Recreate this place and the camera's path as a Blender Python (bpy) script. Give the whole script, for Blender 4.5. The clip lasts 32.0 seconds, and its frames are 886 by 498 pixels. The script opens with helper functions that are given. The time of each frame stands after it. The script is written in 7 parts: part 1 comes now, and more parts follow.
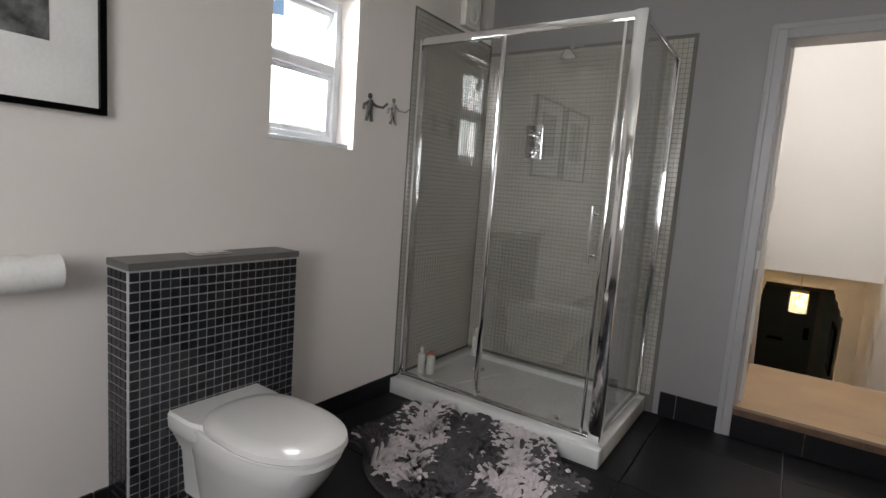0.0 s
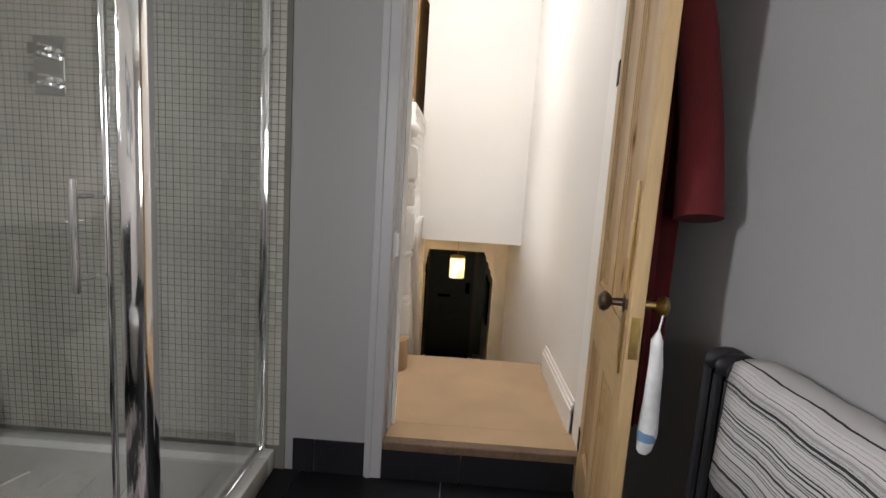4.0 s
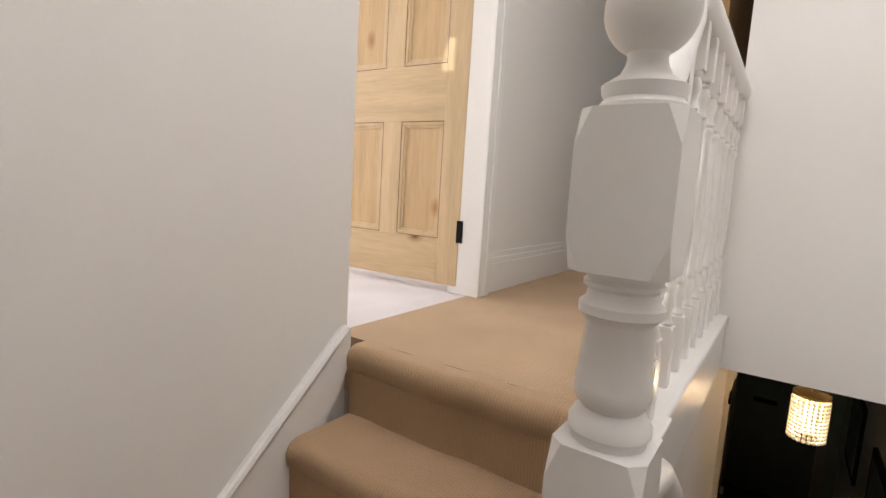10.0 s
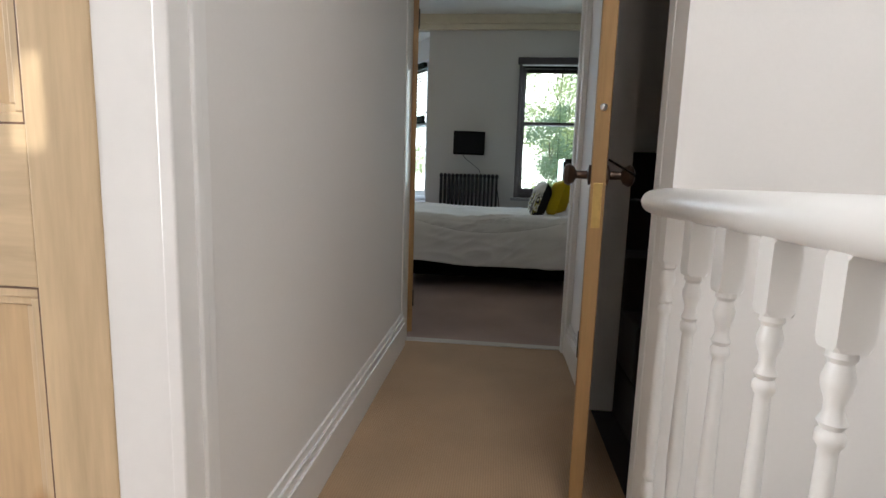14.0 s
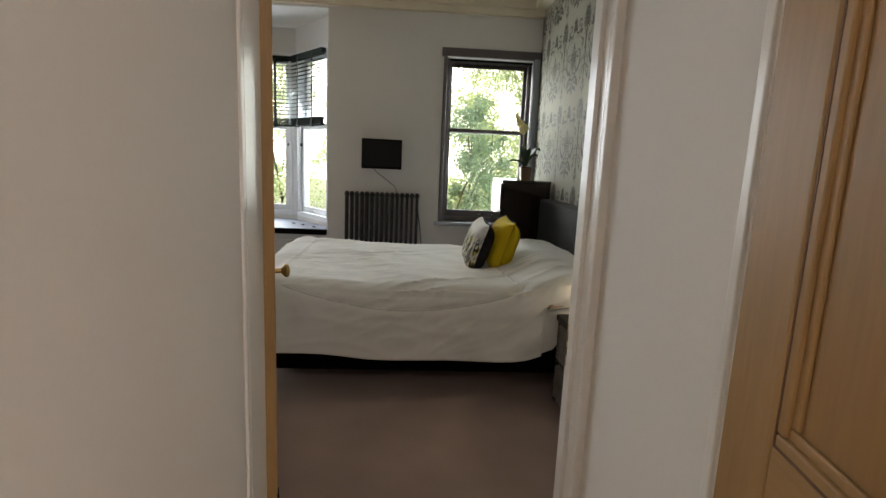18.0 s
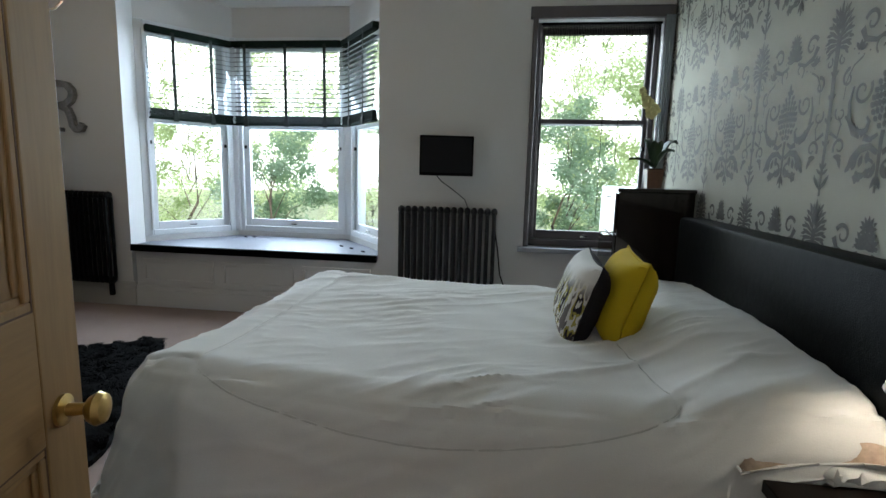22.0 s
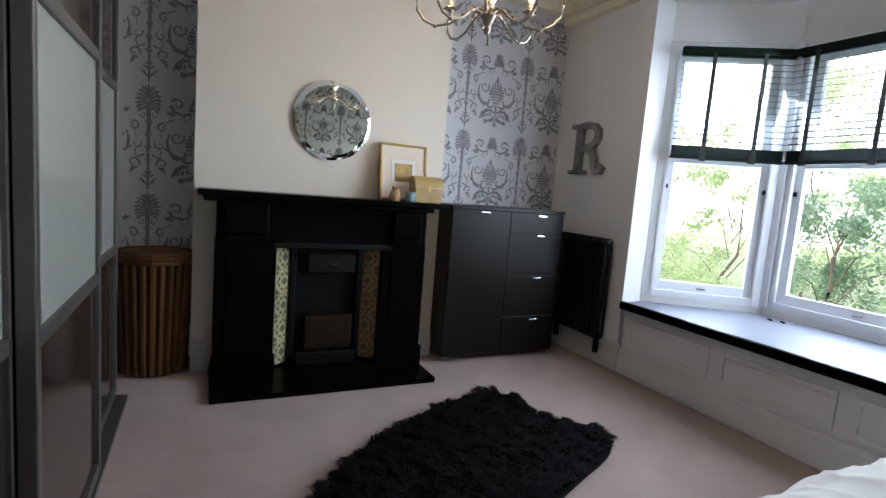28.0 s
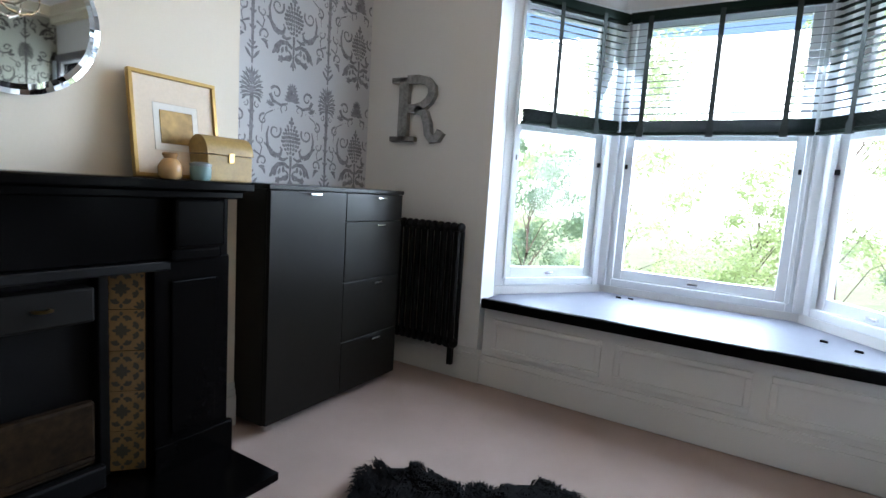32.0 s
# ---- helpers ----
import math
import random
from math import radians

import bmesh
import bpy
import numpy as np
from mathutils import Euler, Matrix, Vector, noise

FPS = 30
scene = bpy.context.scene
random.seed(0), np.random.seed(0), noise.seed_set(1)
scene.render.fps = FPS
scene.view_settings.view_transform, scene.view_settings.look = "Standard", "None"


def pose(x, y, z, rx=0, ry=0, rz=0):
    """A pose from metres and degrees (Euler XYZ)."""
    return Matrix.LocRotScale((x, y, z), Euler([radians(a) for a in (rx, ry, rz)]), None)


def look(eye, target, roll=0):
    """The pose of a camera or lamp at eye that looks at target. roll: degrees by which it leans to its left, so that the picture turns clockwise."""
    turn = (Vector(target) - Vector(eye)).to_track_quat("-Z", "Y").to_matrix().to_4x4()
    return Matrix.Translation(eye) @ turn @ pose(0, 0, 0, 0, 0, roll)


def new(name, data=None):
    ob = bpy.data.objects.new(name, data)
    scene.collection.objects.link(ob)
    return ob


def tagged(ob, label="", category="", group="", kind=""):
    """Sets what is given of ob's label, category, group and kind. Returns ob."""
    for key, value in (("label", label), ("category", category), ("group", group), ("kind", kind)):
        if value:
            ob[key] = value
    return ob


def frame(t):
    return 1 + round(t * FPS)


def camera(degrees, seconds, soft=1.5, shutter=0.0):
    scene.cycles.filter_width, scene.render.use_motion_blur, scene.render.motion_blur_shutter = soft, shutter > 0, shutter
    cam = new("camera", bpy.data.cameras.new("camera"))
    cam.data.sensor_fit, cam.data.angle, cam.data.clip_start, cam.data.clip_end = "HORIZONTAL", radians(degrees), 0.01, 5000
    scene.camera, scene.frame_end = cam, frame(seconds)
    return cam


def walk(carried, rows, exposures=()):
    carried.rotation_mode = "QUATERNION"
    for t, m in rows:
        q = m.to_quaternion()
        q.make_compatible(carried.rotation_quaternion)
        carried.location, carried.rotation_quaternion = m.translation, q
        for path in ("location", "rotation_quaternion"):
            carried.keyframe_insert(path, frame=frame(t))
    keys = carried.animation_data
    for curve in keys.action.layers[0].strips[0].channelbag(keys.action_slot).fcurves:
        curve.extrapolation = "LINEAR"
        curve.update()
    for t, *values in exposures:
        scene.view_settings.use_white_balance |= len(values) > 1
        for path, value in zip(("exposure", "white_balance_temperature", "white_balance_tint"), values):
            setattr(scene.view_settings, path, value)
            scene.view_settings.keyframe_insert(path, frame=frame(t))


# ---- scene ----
cam = camera(82.3, 32.0)
PATH = [
    (0, (0.337, 0.884, 1.31), (-0.786, 2.522, 1.07), 4.2),
    (0.5, (0.373, 0.933, 1.305), (-0.583, 2.675, 1.082), 4.0),
    (1, (0.394, 1.034, 1.306), (-0.406, 2.851, 1.064), 3.8),
    (1.5, (0.417, 1.175, 1.311), (-0.259, 3.04, 1.056), 3.6),
    (2, (0.442, 1.336, 1.319), (-0.133, 3.234, 1.062), 3.3),
    (2.5, (0.46, 1.495, 1.312), (0.011, 3.429, 1.07), 3.4),
    (3, (0.455, 1.671, 1.322), (0.127, 3.625, 1.051), 3.6),
    (3.5, (0.437, 1.868, 1.33), (0.259, 3.838, 1.034), 4.0),
    (4, (0.436, 2.081, 1.335), (0.39, 4.06, 1.05), 3.7),
    (4.5, (0.452, 2.331, 1.371), (0.507, 4.308, 1.07), 2.7),
    (6.5, (0.631, 3.44, 1.321), (0.524, 5.419, 1.057), 1.3),
    (7, (0.669, 3.569, 1.351), (0.46, 5.541, 1.097), 2.2),
    (7.5, (0.649, 3.73, 1.347), (0.351, 5.694, 1.112), 2.5),
    (8, (0.584, 3.955, 1.365), (0.141, 5.89, 1.114), 3.1),
    (8.5, (0.539, 4.117, 1.359), (-0.13, 5.985, 1.106), 3.1),
    (9, (0.479, 4.253, 1.366), (-0.455, 6.004, 1.119), 3.2),
    (9.5, (0.403, 4.358, 1.376), (-0.682, 6.022, 1.145), 3.2),
    (10, (0.288, 4.45, 1.391), (-0.826, 6.092, 1.144), 3.5),
    (10.5, (0.165, 4.532, 1.415), (-0.907, 6.201, 1.161), 4.5),
    (11, (0.078, 4.637, 1.44), (-0.923, 6.354, 1.219), 4.1),
    (11.5, (-0.006, 4.783, 1.468), (-0.901, 6.559, 1.257), 3.3),
    (12, (-0.064, 4.936, 1.498), (-0.826, 6.773, 1.286), 1.6),
    (12.5, (-0.146, 5.054, 1.546), (-0.667, 6.973, 1.331), 1.4),
    (13, (-0.212, 5.203, 1.639), (-0.507, 7.167, 1.409), 1.3),
    (13.5, (-0.253, 5.358, 1.734), (-0.453, 7.334, 1.503), 0.7),
    (14, (-0.269, 5.533, 1.825), (-0.478, 7.502, 1.544), 1.8),
    (14.5, (-0.294, 5.672, 1.886), (-0.467, 7.644, 1.601), 2.0),
    (16.5, (-0.353, 6.274, 2.144), (-0.348, 8.243, 1.793), 1.1),
    (17, (-0.376, 6.403, 2.18), (-0.318, 8.373, 1.841), 1.9),
    (17.5, (-0.346, 6.639, 2.157), (-0.27, 8.611, 1.832), 2.1),
    (18, (-0.348, 6.834, 2.176), (-0.222, 8.802, 1.844), 2.5),
    (18.5, (-0.388, 7.012, 2.169), (-0.203, 8.978, 1.849), 1.9),
    (19, (-0.352, 7.177, 2.162), (-0.129, 9.141, 1.858), 2.0),
    (19.5, (-0.336, 7.341, 2.162), (-0.108, 9.303, 1.846), 2.1),
    (20, (-0.301, 7.533, 2.141), (-0.138, 9.498, 1.807), 1.6),
    (20.5, (-0.243, 7.704, 2.132), (-0.201, 9.675, 1.791), 0.7),
    (21, (-0.191, 7.874, 2.129), (-0.267, 9.844, 1.79), 0.3),
    (21.5, (-0.178, 8.016, 2.123), (-0.35, 9.982, 1.798), 0.7),
    (22, (-0.193, 8.161, 2.121), (-0.448, 10.122, 1.824), 1.5),
    (22.5, (-0.21, 8.286, 2.102), (-0.578, 10.231, 1.814), 2.4),
    (23, (-0.235, 8.405, 2.125), (-0.738, 10.312, 1.794), 2.5),
    (23.5, (-0.221, 8.522, 2.121), (-0.935, 10.355, 1.76), 2.0),
    (24, (-0.197, 8.651, 2.106), (-1.148, 10.37, 1.732), 1.1),
    (24.5, (-0.174, 8.759, 2.083), (-1.332, 10.354, 1.743), 0.1),
    (25, (-0.161, 8.847, 2.094), (-1.509, 10.293, 1.791), -0.7),
    (25.5, (-0.119, 8.971, 2.105), (-1.647, 10.233, 1.836), -0.7),
    (26, (-0.14, 9.023, 2.107), (-1.798, 10.119, 1.883), 0.3),
    (26.5, (-0.217, 9.059, 2.122), (-1.963, 10.012, 1.91), 2.5),
    (28.5, (-0.789, 9.213, 2.156), (-2.578, 10.077, 1.928), 4.6),
    (29, (-0.945, 9.225, 2.151), (-2.692, 10.178, 1.949), 4.4),
    (29.5, (-1.077, 9.243, 2.136), (-2.748, 10.321, 1.924), 4.8),
    (30, (-1.269, 9.238, 2.137), (-2.825, 10.472, 1.907), 4.8),
    (30.5, (-1.441, 9.264, 2.11), (-2.898, 10.616, 1.888), 4.4),
    (31, (-1.634, 9.266, 2.117), (-2.962, 10.74, 1.865), 4.0),
    (31.5, (-1.799, 9.276, 2.105), (-2.984, 10.869, 1.86), 4.0),
    (32, (-1.967, 9.285, 2.087), (-2.992, 10.987, 1.857), 3.7),
]
EXPOSURES = [(0, -0.05, 6600, 10), (1.5, 0.1, 6600, 10), (3.5, 0.3, 6600, 10), (7, 0.2, 6550, 10), (9, 0.0, 6500, 11), (10, -0.1, 6500, 12), (12, -0.3, 6450, 12), (13, -0.32, 6350, 11), (14, -0.2, 6200, 10), (16.5, 0.05, 6850, 12), (18, 0.2, 7350, 15), (19, 0.18, 7250, 14), (20, 0.08, 6850, 11), (21, 0.05, 6500, 9), (23, 0.27, 6000, 12), (26, 0.42, 6150, 18), (28.5, 0.6, 6100, 17), (30, 0.8, 6050, 16), (32, 0.85, 5950, 14)]
walk(cam, [(t, look(eye, target, roll)) for t, eye, target, roll in PATH], EXPOSURES)

# ---- daylight ----
world = bpy.data.worlds.new("sky")
scene.world = world
world.use_nodes = True
wn = world.node_tree
sky = wn.nodes.new("ShaderNodeTexSky")
sky.sky_type = "NISHITA"
sky.sun_disc = False
sky.sun_elevation = radians(46)
sky.sun_rotation = radians(152)
wn.nodes["Background"].inputs["Strength"].default_value = 0.15
wn.links.new(sky.outputs[0], wn.nodes["Background"].inputs[0])


def lamp(name, kind, m, power, color=(1, 1, 1), size=None, angle=None):
    d = bpy.data.lights.new(name, kind)
    d.energy, d.color = power, color
    if kind == "AREA":
        d.shape, d.size, d.size_y = "RECTANGLE", size[0], size[1]
    elif kind == "SUN":
        d.angle = radians(angle)
    elif size:
        d.shadow_soft_size = size
    ob = new(name, d)
    ob.matrix_world = m
    return ob


lamp("sun", "SUN", look((0, 0, 0), (-0.83, 1.55, -1.82)), 5.0, (1, 0.95, 0.88), angle=0.3)
lamp("bay_daylight", "AREA", look((-2.24, 12.98, 2.55), (-2.3, 10.6, 1.0)), 82, (0.72, 0.87, 1.0), (1.1, 1.6))
lamp("bay_daylight", "AREA", look((-3.22, 12.66, 2.5), (-1.6, 10.9, 1.0)), 26, (0.72, 0.87, 1.0), (0.6, 1.6))
lamp("bay_daylight", "AREA", look((-1.26, 12.66, 2.5), (-2.6, 10.9, 1.0)), 26, (0.72, 0.87, 1.0), (0.6, 1.6))
lamp("window_daylight", "AREA", look((0.38, 12.12, 2.4), (0.3, 8, 1.8)), 15, (0.8, 0.94, 1.0), (0.7, 1.4))
lamp("bath_daylight", "AREA", look((-1.95, 2.6, 1.85), (0.3, 2.4, 1.0)), 62, (0.95, 0.97, 1.0), (0.4, 0.7))
# fill added behind the start, for a south window that is only assumed
lamp("bath_daylight", "AREA", look((0.2, -0.55, 1.75), (-0.4, 4, 1.1)), 34, (0.97, 0.97, 1.0), (1.1, 1.1))
lamp("room_daylight", "AREA", look((-3.45, 5.9, 2.2), (0, 5.9, 1.5)), 80, (1, 0.98, 0.97), (1.6, 1.6))
# fill lamp added to brighten the landing, at an invented ceiling opening
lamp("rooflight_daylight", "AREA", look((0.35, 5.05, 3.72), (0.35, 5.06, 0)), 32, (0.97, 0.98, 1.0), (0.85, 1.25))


# ---- materials ----
def mat(name, color, rough=0.6, metal=0.0, vary=0.08, scale=6.0, fine=90.0, bump=0.05, spec=0.5, coat=0.0, stretch=(1, 1, 1), each=0.0):
    m = bpy.data.materials.new(name)
    m.use_nodes = True
    t = m.node_tree
    b = t.nodes["Principled BSDF"]
    n = t.nodes.new
    co = n("ShaderNodeTexCoord")
    mp = n("ShaderNodeMapping")
    mp.inputs["Scale"].default_value = stretch
    t.links.new(co.outputs["Object"], mp.inputs[0])
    big, small = n("ShaderNodeTexNoise"), n("ShaderNodeTexNoise")
    big.inputs["Scale"].default_value, small.inputs["Scale"].default_value = scale, fine
    big.inputs["Detail"].default_value, small.inputs["Detail"].default_value = 5, 3
    for x in (big, small):
        t.links.new(mp.outputs[0], x.inputs["Vector"])
    mx = n("ShaderNodeMix")
    mx.data_type = "FLOAT"
    mx.inputs[0].default_value = 0.4
    t.links.new(big.outputs["Fac"], mx.inputs[2])
    t.links.new(small.outputs["Fac"], mx.inputs[3])
    ramp = n("ShaderNodeValToRGB")
    lo, hi = 1 - vary, 1 + vary
    ramp.color_ramp.elements[0].position, ramp.color_ramp.elements[1].position = 0.3, 0.7
    ramp.color_ramp.elements[0].color = [min(1, c * lo) for c in color] + [1]
    ramp.color_ramp.elements[1].color = [min(1, c * hi) for c in color] + [1]
    t.links.new(mx.outputs[0], ramp.inputs[0])
    out = ramp.outputs[0]
    if each:
        oi, hs = n("ShaderNodeObjectInfo"), n("ShaderNodeHueSaturation")
        mr = n("ShaderNodeMapRange")
        mr.inputs[3].default_value, mr.inputs[4].default_value = 1 - each, 1 + each
        t.links.new(oi.outputs["Random"], mr.inputs[0])
        t.links.new(mr.outputs[0], hs.inputs["Value"])
        t.links.new(out, hs.inputs["Color"])
        out = hs.outputs[0]
    t.links.new(out, b.inputs["Base Color"])
    b.inputs["Roughness"].default_value, b.inputs["Metallic"].default_value = rough, metal
    b.inputs["Specular IOR Level"].default_value = spec
    b.inputs["Coat Weight"].default_value = coat
    if bump:
        bp = n("ShaderNodeBump")
        bp.inputs["Strength"].default_value, bp.inputs["Distance"].default_value = bump, 0.01
        t.links.new(mx.outputs[0], bp.inputs["Height"])
        t.links.new(bp.outputs[0], b.inputs["Normal"])
    return m


def carpet(name, color, ribs=0.0):
    m = mat(name, color, 0.95, vary=0.16, scale=3.0, fine=420, bump=0.5, spec=0.1)
    t = m.node_tree
    b = t.nodes["Principled BSDF"]
    b.inputs["Sheen Weight"].default_value = 0.15
    if ribs:
        n = t.nodes.new
        co, wv, bp = n("ShaderNodeTexCoord"), n("ShaderNodeTexWave"), n("ShaderNodeBump")
        wv.bands_direction, wv.inputs["Scale"].default_value, wv.inputs["Distortion"].default_value = "X", ribs, 1.2
        wv.inputs["Detail Scale"].default_value = 6
        bp.inputs["Strength"].default_value, bp.inputs["Distance"].default_value = 0.25, 0.003
        t.links.new(co.outputs["Object"], wv.inputs["Vector"])
        t.links.new(wv.outputs["Fac"], bp.inputs["Height"])
        old = b.inputs["Normal"].links[0].from_node
        t.links.new(old.outputs[0], bp.inputs["Normal"])
        t.links.new(bp.outputs[0], b.inputs["Normal"])
        rr, mm = n("ShaderNodeMapRange"), n("ShaderNodeMix")
        rr.inputs[3].default_value, rr.inputs[4].default_value = 0.9, 1.04
        mm.data_type, mm.blend_type, mm.inputs[0].default_value = "RGBA", "MULTIPLY", 1.0
        src = b.inputs["Base Color"].links[0].from_socket
        t.links.new(wv.outputs["Fac"], rr.inputs[0])
        t.links.new(src, mm.inputs[6])
        t.links.new(rr.outputs[0], mm.inputs[7])
        t.links.new(mm.outputs[2], b.inputs["Base Color"])
    return m


def pine(name, color, along="Z"):
    """Waxed pine: streaks along one axis, rings and darker knots."""
    st = {"X": (1.2, 14, 14), "Y": (14, 1.2, 14), "Z": (14, 14, 1.2)}[along]
    m = mat(name, color, 0.5, vary=0.16, scale=1.6, fine=9, bump=0.06, stretch=st, spec=0.3)
    t = m.node_tree
    b = t.nodes["Principled BSDF"]
    n = t.nodes.new
    co, vo, rp, mx = n("ShaderNodeTexCoord"), n("ShaderNodeTexVoronoi"), n("ShaderNodeValToRGB"), n("ShaderNodeMix")
    mp = n("ShaderNodeMapping")
    mp.inputs["Scale"].default_value = {"X": (0.6, 1, 1), "Y": (1, 0.6, 1), "Z": (1, 1, 0.6)}[along]
    vo.inputs["Scale"].default_value, vo.inputs["Randomness"].default_value = 4.6, 1.0
    rp.color_ramp.elements[0].position, rp.color_ramp.elements[1].position = 0.03, 0.15
    rp.color_ramp.elements[0].color, rp.color_ramp.elements[1].color = (0.2, 0.1, 0.05, 1), (1, 1, 1, 1)
    rp.color_ramp.elements.new(0.075).color = (0.72, 0.58, 0.45, 1)
    mx.data_type, mx.blend_type = "RGBA", "MULTIPLY"
    mx.inputs[0].default_value = 0.95
    t.links.new(co.outputs["Object"], mp.inputs[0])
    t.links.new(mp.outputs[0], vo.inputs["Vector"])
    t.links.new(vo.outputs["Distance"], rp.inputs[0])
    src = b.inputs["Base Color"].links[0].from_socket
    t.links.new(src, mx.inputs[6])
    t.links.new(rp.outputs[0], mx.inputs[7])
    t.links.new(mx.outputs[2], b.inputs["Base Color"])
    return m


def glass(name, tint=(1, 1, 1), rough=0.0, base=0.045):
    m = bpy.data.materials.new(name)
    m.use_nodes = True
    t = m.node_tree
    t.nodes.remove(t.nodes["Principled BSDF"])
    tr, gl, mx, lw, pw, ma = (t.nodes.new(x) for x in ("ShaderNodeBsdfTransparent", "ShaderNodeBsdfGlossy", "ShaderNodeMixShader", "ShaderNodeLayerWeight", "ShaderNodeMath", "ShaderNodeMath"))
    tr.inputs[0].default_value, gl.inputs["Roughness"].default_value = (*tint, 1), rough
    lw.inputs[0].default_value = 0.5
    pw.operation, pw.inputs[1].default_value = "POWER", 4.0
    ma.operation, ma.inputs[1].default_value, ma.inputs[2].default_value = "MULTIPLY_ADD", 0.85, base
    t.links.new(lw.outputs["Facing"], pw.inputs[0])
    t.links.new(pw.outputs[0], ma.inputs[0])
    t.links.new(ma.outputs[0], mx.inputs[0])
    t.links.new(tr.outputs[0], mx.inputs[1])
    t.links.new(gl.outputs[0], mx.inputs[2])
    t.links.new(mx.outputs[0], t.nodes["Material Output"].inputs[0])
    return m


def glow(name, color, power):
    m = bpy.data.materials.new(name)
    m.use_nodes = True
    b = m.node_tree.nodes["Principled BSDF"]
    b.inputs["Base Color"].default_value = (0.8, 0.78, 0.7, 1)
    b.inputs["Emission Color"].default_value, b.inputs["Emission Strength"].default_value = (*color, 1), power
    return m


WHITE = mat("white_paint", (0.78, 0.76, 0.74), 0.55, vary=0.015, scale=2.5, fine=60, bump=0.03)
CREAM = mat("cream_wall_paint", (0.72, 0.67, 0.6), 0.75, vary=0.02, scale=2, fine=120, bump=0.05)
STAIRW = mat("warm_white_wall_paint", (0.78, 0.745, 0.705), 0.75, vary=0.018, scale=2, fine=120, bump=0.05)
BATHW = mat("pale_warm_bath_paint", (0.76, 0.71, 0.675), 0.6, vary=0.02, scale=2, fine=110, bump=0.05)
GREYW = mat("grey_bath_paint", (0.295, 0.287, 0.292), 0.6, vary=0.025, scale=2, fine=110, bump=0.05)
BEDW = mat("stone_white_bedroom_paint", (0.66, 0.65, 0.635), 0.8, vary=0.02, scale=2, fine=110, bump=0.05)
CEIL = mat("ceiling_paint", (0.76, 0.75, 0.72), 0.85, vary=0.015, scale=1.5, fine=80, bump=0.04)
GLOSS = mat("white_gloss_wood", (0.8, 0.775, 0.74), 0.28, vary=0.02, scale=5, fine=40, bump=0.03)
GREYGLOSS = mat("grey_gloss_wood", (0.36, 0.355, 0.37), 0.4, vary=0.03, scale=5, fine=60, bump=0.05)
WINP = mat("white_window_paint", (0.72, 0.74, 0.76), 0.4, vary=0.02, scale=5, fine=60, bump=0.03)
DARKWIN = mat("dark_window_casing", (0.095, 0.082, 0.088), 0.45, vary=0.15, scale=6, fine=60, bump=0.05)
TAN = carpet("ribbed_tan_carpet", (0.45, 0.305, 0.18), 42)
STAIRC = carpet("tan_stair_carpet", (0.43, 0.285, 0.165), 42)
PINKC = carpet("dusty_beige_bedroom_carpet", (0.36, 0.262, 0.222))
PALEC = carpet("pale_lilac_carpet", (0.62, 0.57, 0.57))
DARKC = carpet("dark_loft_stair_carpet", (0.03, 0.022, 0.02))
PINE = pine("waxed_pine", (0.565, 0.415, 0.245))
PINEX = pine("waxed_pine_rail", (0.565, 0.415, 0.245), "X")
PINEP = pine("waxed_pine_panel", (0.53, 0.365, 0.195))
PINEM = pine("honey_pine", (0.48, 0.325, 0.165))
PINEMX = pine("honey_pine_rail", (0.48, 0.325, 0.165), "X")
PINEMP = pine("honey_pine_panel", (0.44, 0.28, 0.13))
PINEA = pine("amber_pine", (0.35, 0.205, 0.085))
PINEAX = pine("amber_pine_rail", (0.35, 0.205, 0.085), "X")
PINEAP = pine("amber_pine_panel", (0.32, 0.18, 0.07))
CHROME = mat("polished_chrome", (0.82, 0.82, 0.82), 0.08, 1.0, 0.02, 3, 30, 0.0)
BRASS = mat("aged_brass", (0.55, 0.38, 0.14), 0.3, 1.0, 0.15, 20, 90, 0.03)
BRONZE = mat("dark_bronze", (0.09, 0.06, 0.045), 0.35, 0.8, 0.2, 20, 90, 0.05)
IRON = mat("black_iron", (0.004, 0.0038, 0.004), 0.45, 0.0, 0.2, 15, 120, 0.1, spec=0.15)
ANTH = mat("anthracite_radiator_paint", (0.02, 0.019, 0.022), 0.42, 0.0, 0.12, 8, 90, 0.06, spec=0.3)
BLACK = mat("black_painted_wood", (0.002, 0.0018, 0.0018), 0.2, 0, 0.1, 6, 60, 0.008, spec=0.05)
BLKLEATH = mat("black_leather", (0.003, 0.0033, 0.003), 0.42, 0, 0.2, 30, 220, 0.25, spec=0.08)
DKBROWN = mat("black_brown_wood", (0.007, 0.0045, 0.0035), 0.3, 0, 0.3, 2, 24, 0.05, spec=0.1, stretch=(12, 1, 12))
TILEBLK = mat("black_slate_tile", (0.012, 0.012, 0.014), 0.4, 0, 0.25, 6, 70, 0.06, spec=0.14, each=0.25)
GROUT = mat("grey_grout", (0.3, 0.3, 0.29), 0.9, 0, 0.12, 12, 140, 0.1)
DKGROUT = mat("pale_mosaic_grout", (0.42, 0.42, 0.43), 0.9, 0, 0.1, 12, 140, 0.1)
MOSBLK = mat("black_mosaic_tile", (0.018, 0.019, 0.022), 0.22, 0, 0.35, 12, 90, 0.04, each=0.5)
MOSGRN = mat("olive_grey_mosaic_tile", (0.39, 0.375, 0.335), 0.2, 0, 0.1, 8, 60, 0.03, each=0.12)
MOSGRT = mat("taupe_mosaic_grout", (0.15, 0.145, 0.13), 0.9, 0, 0.1, 12, 140, 0.1)
CERAM = mat("white_ceramic", (0.8, 0.79, 0.77), 0.12, 0, 0.01, 4, 30, 0.0, coat=0.5)
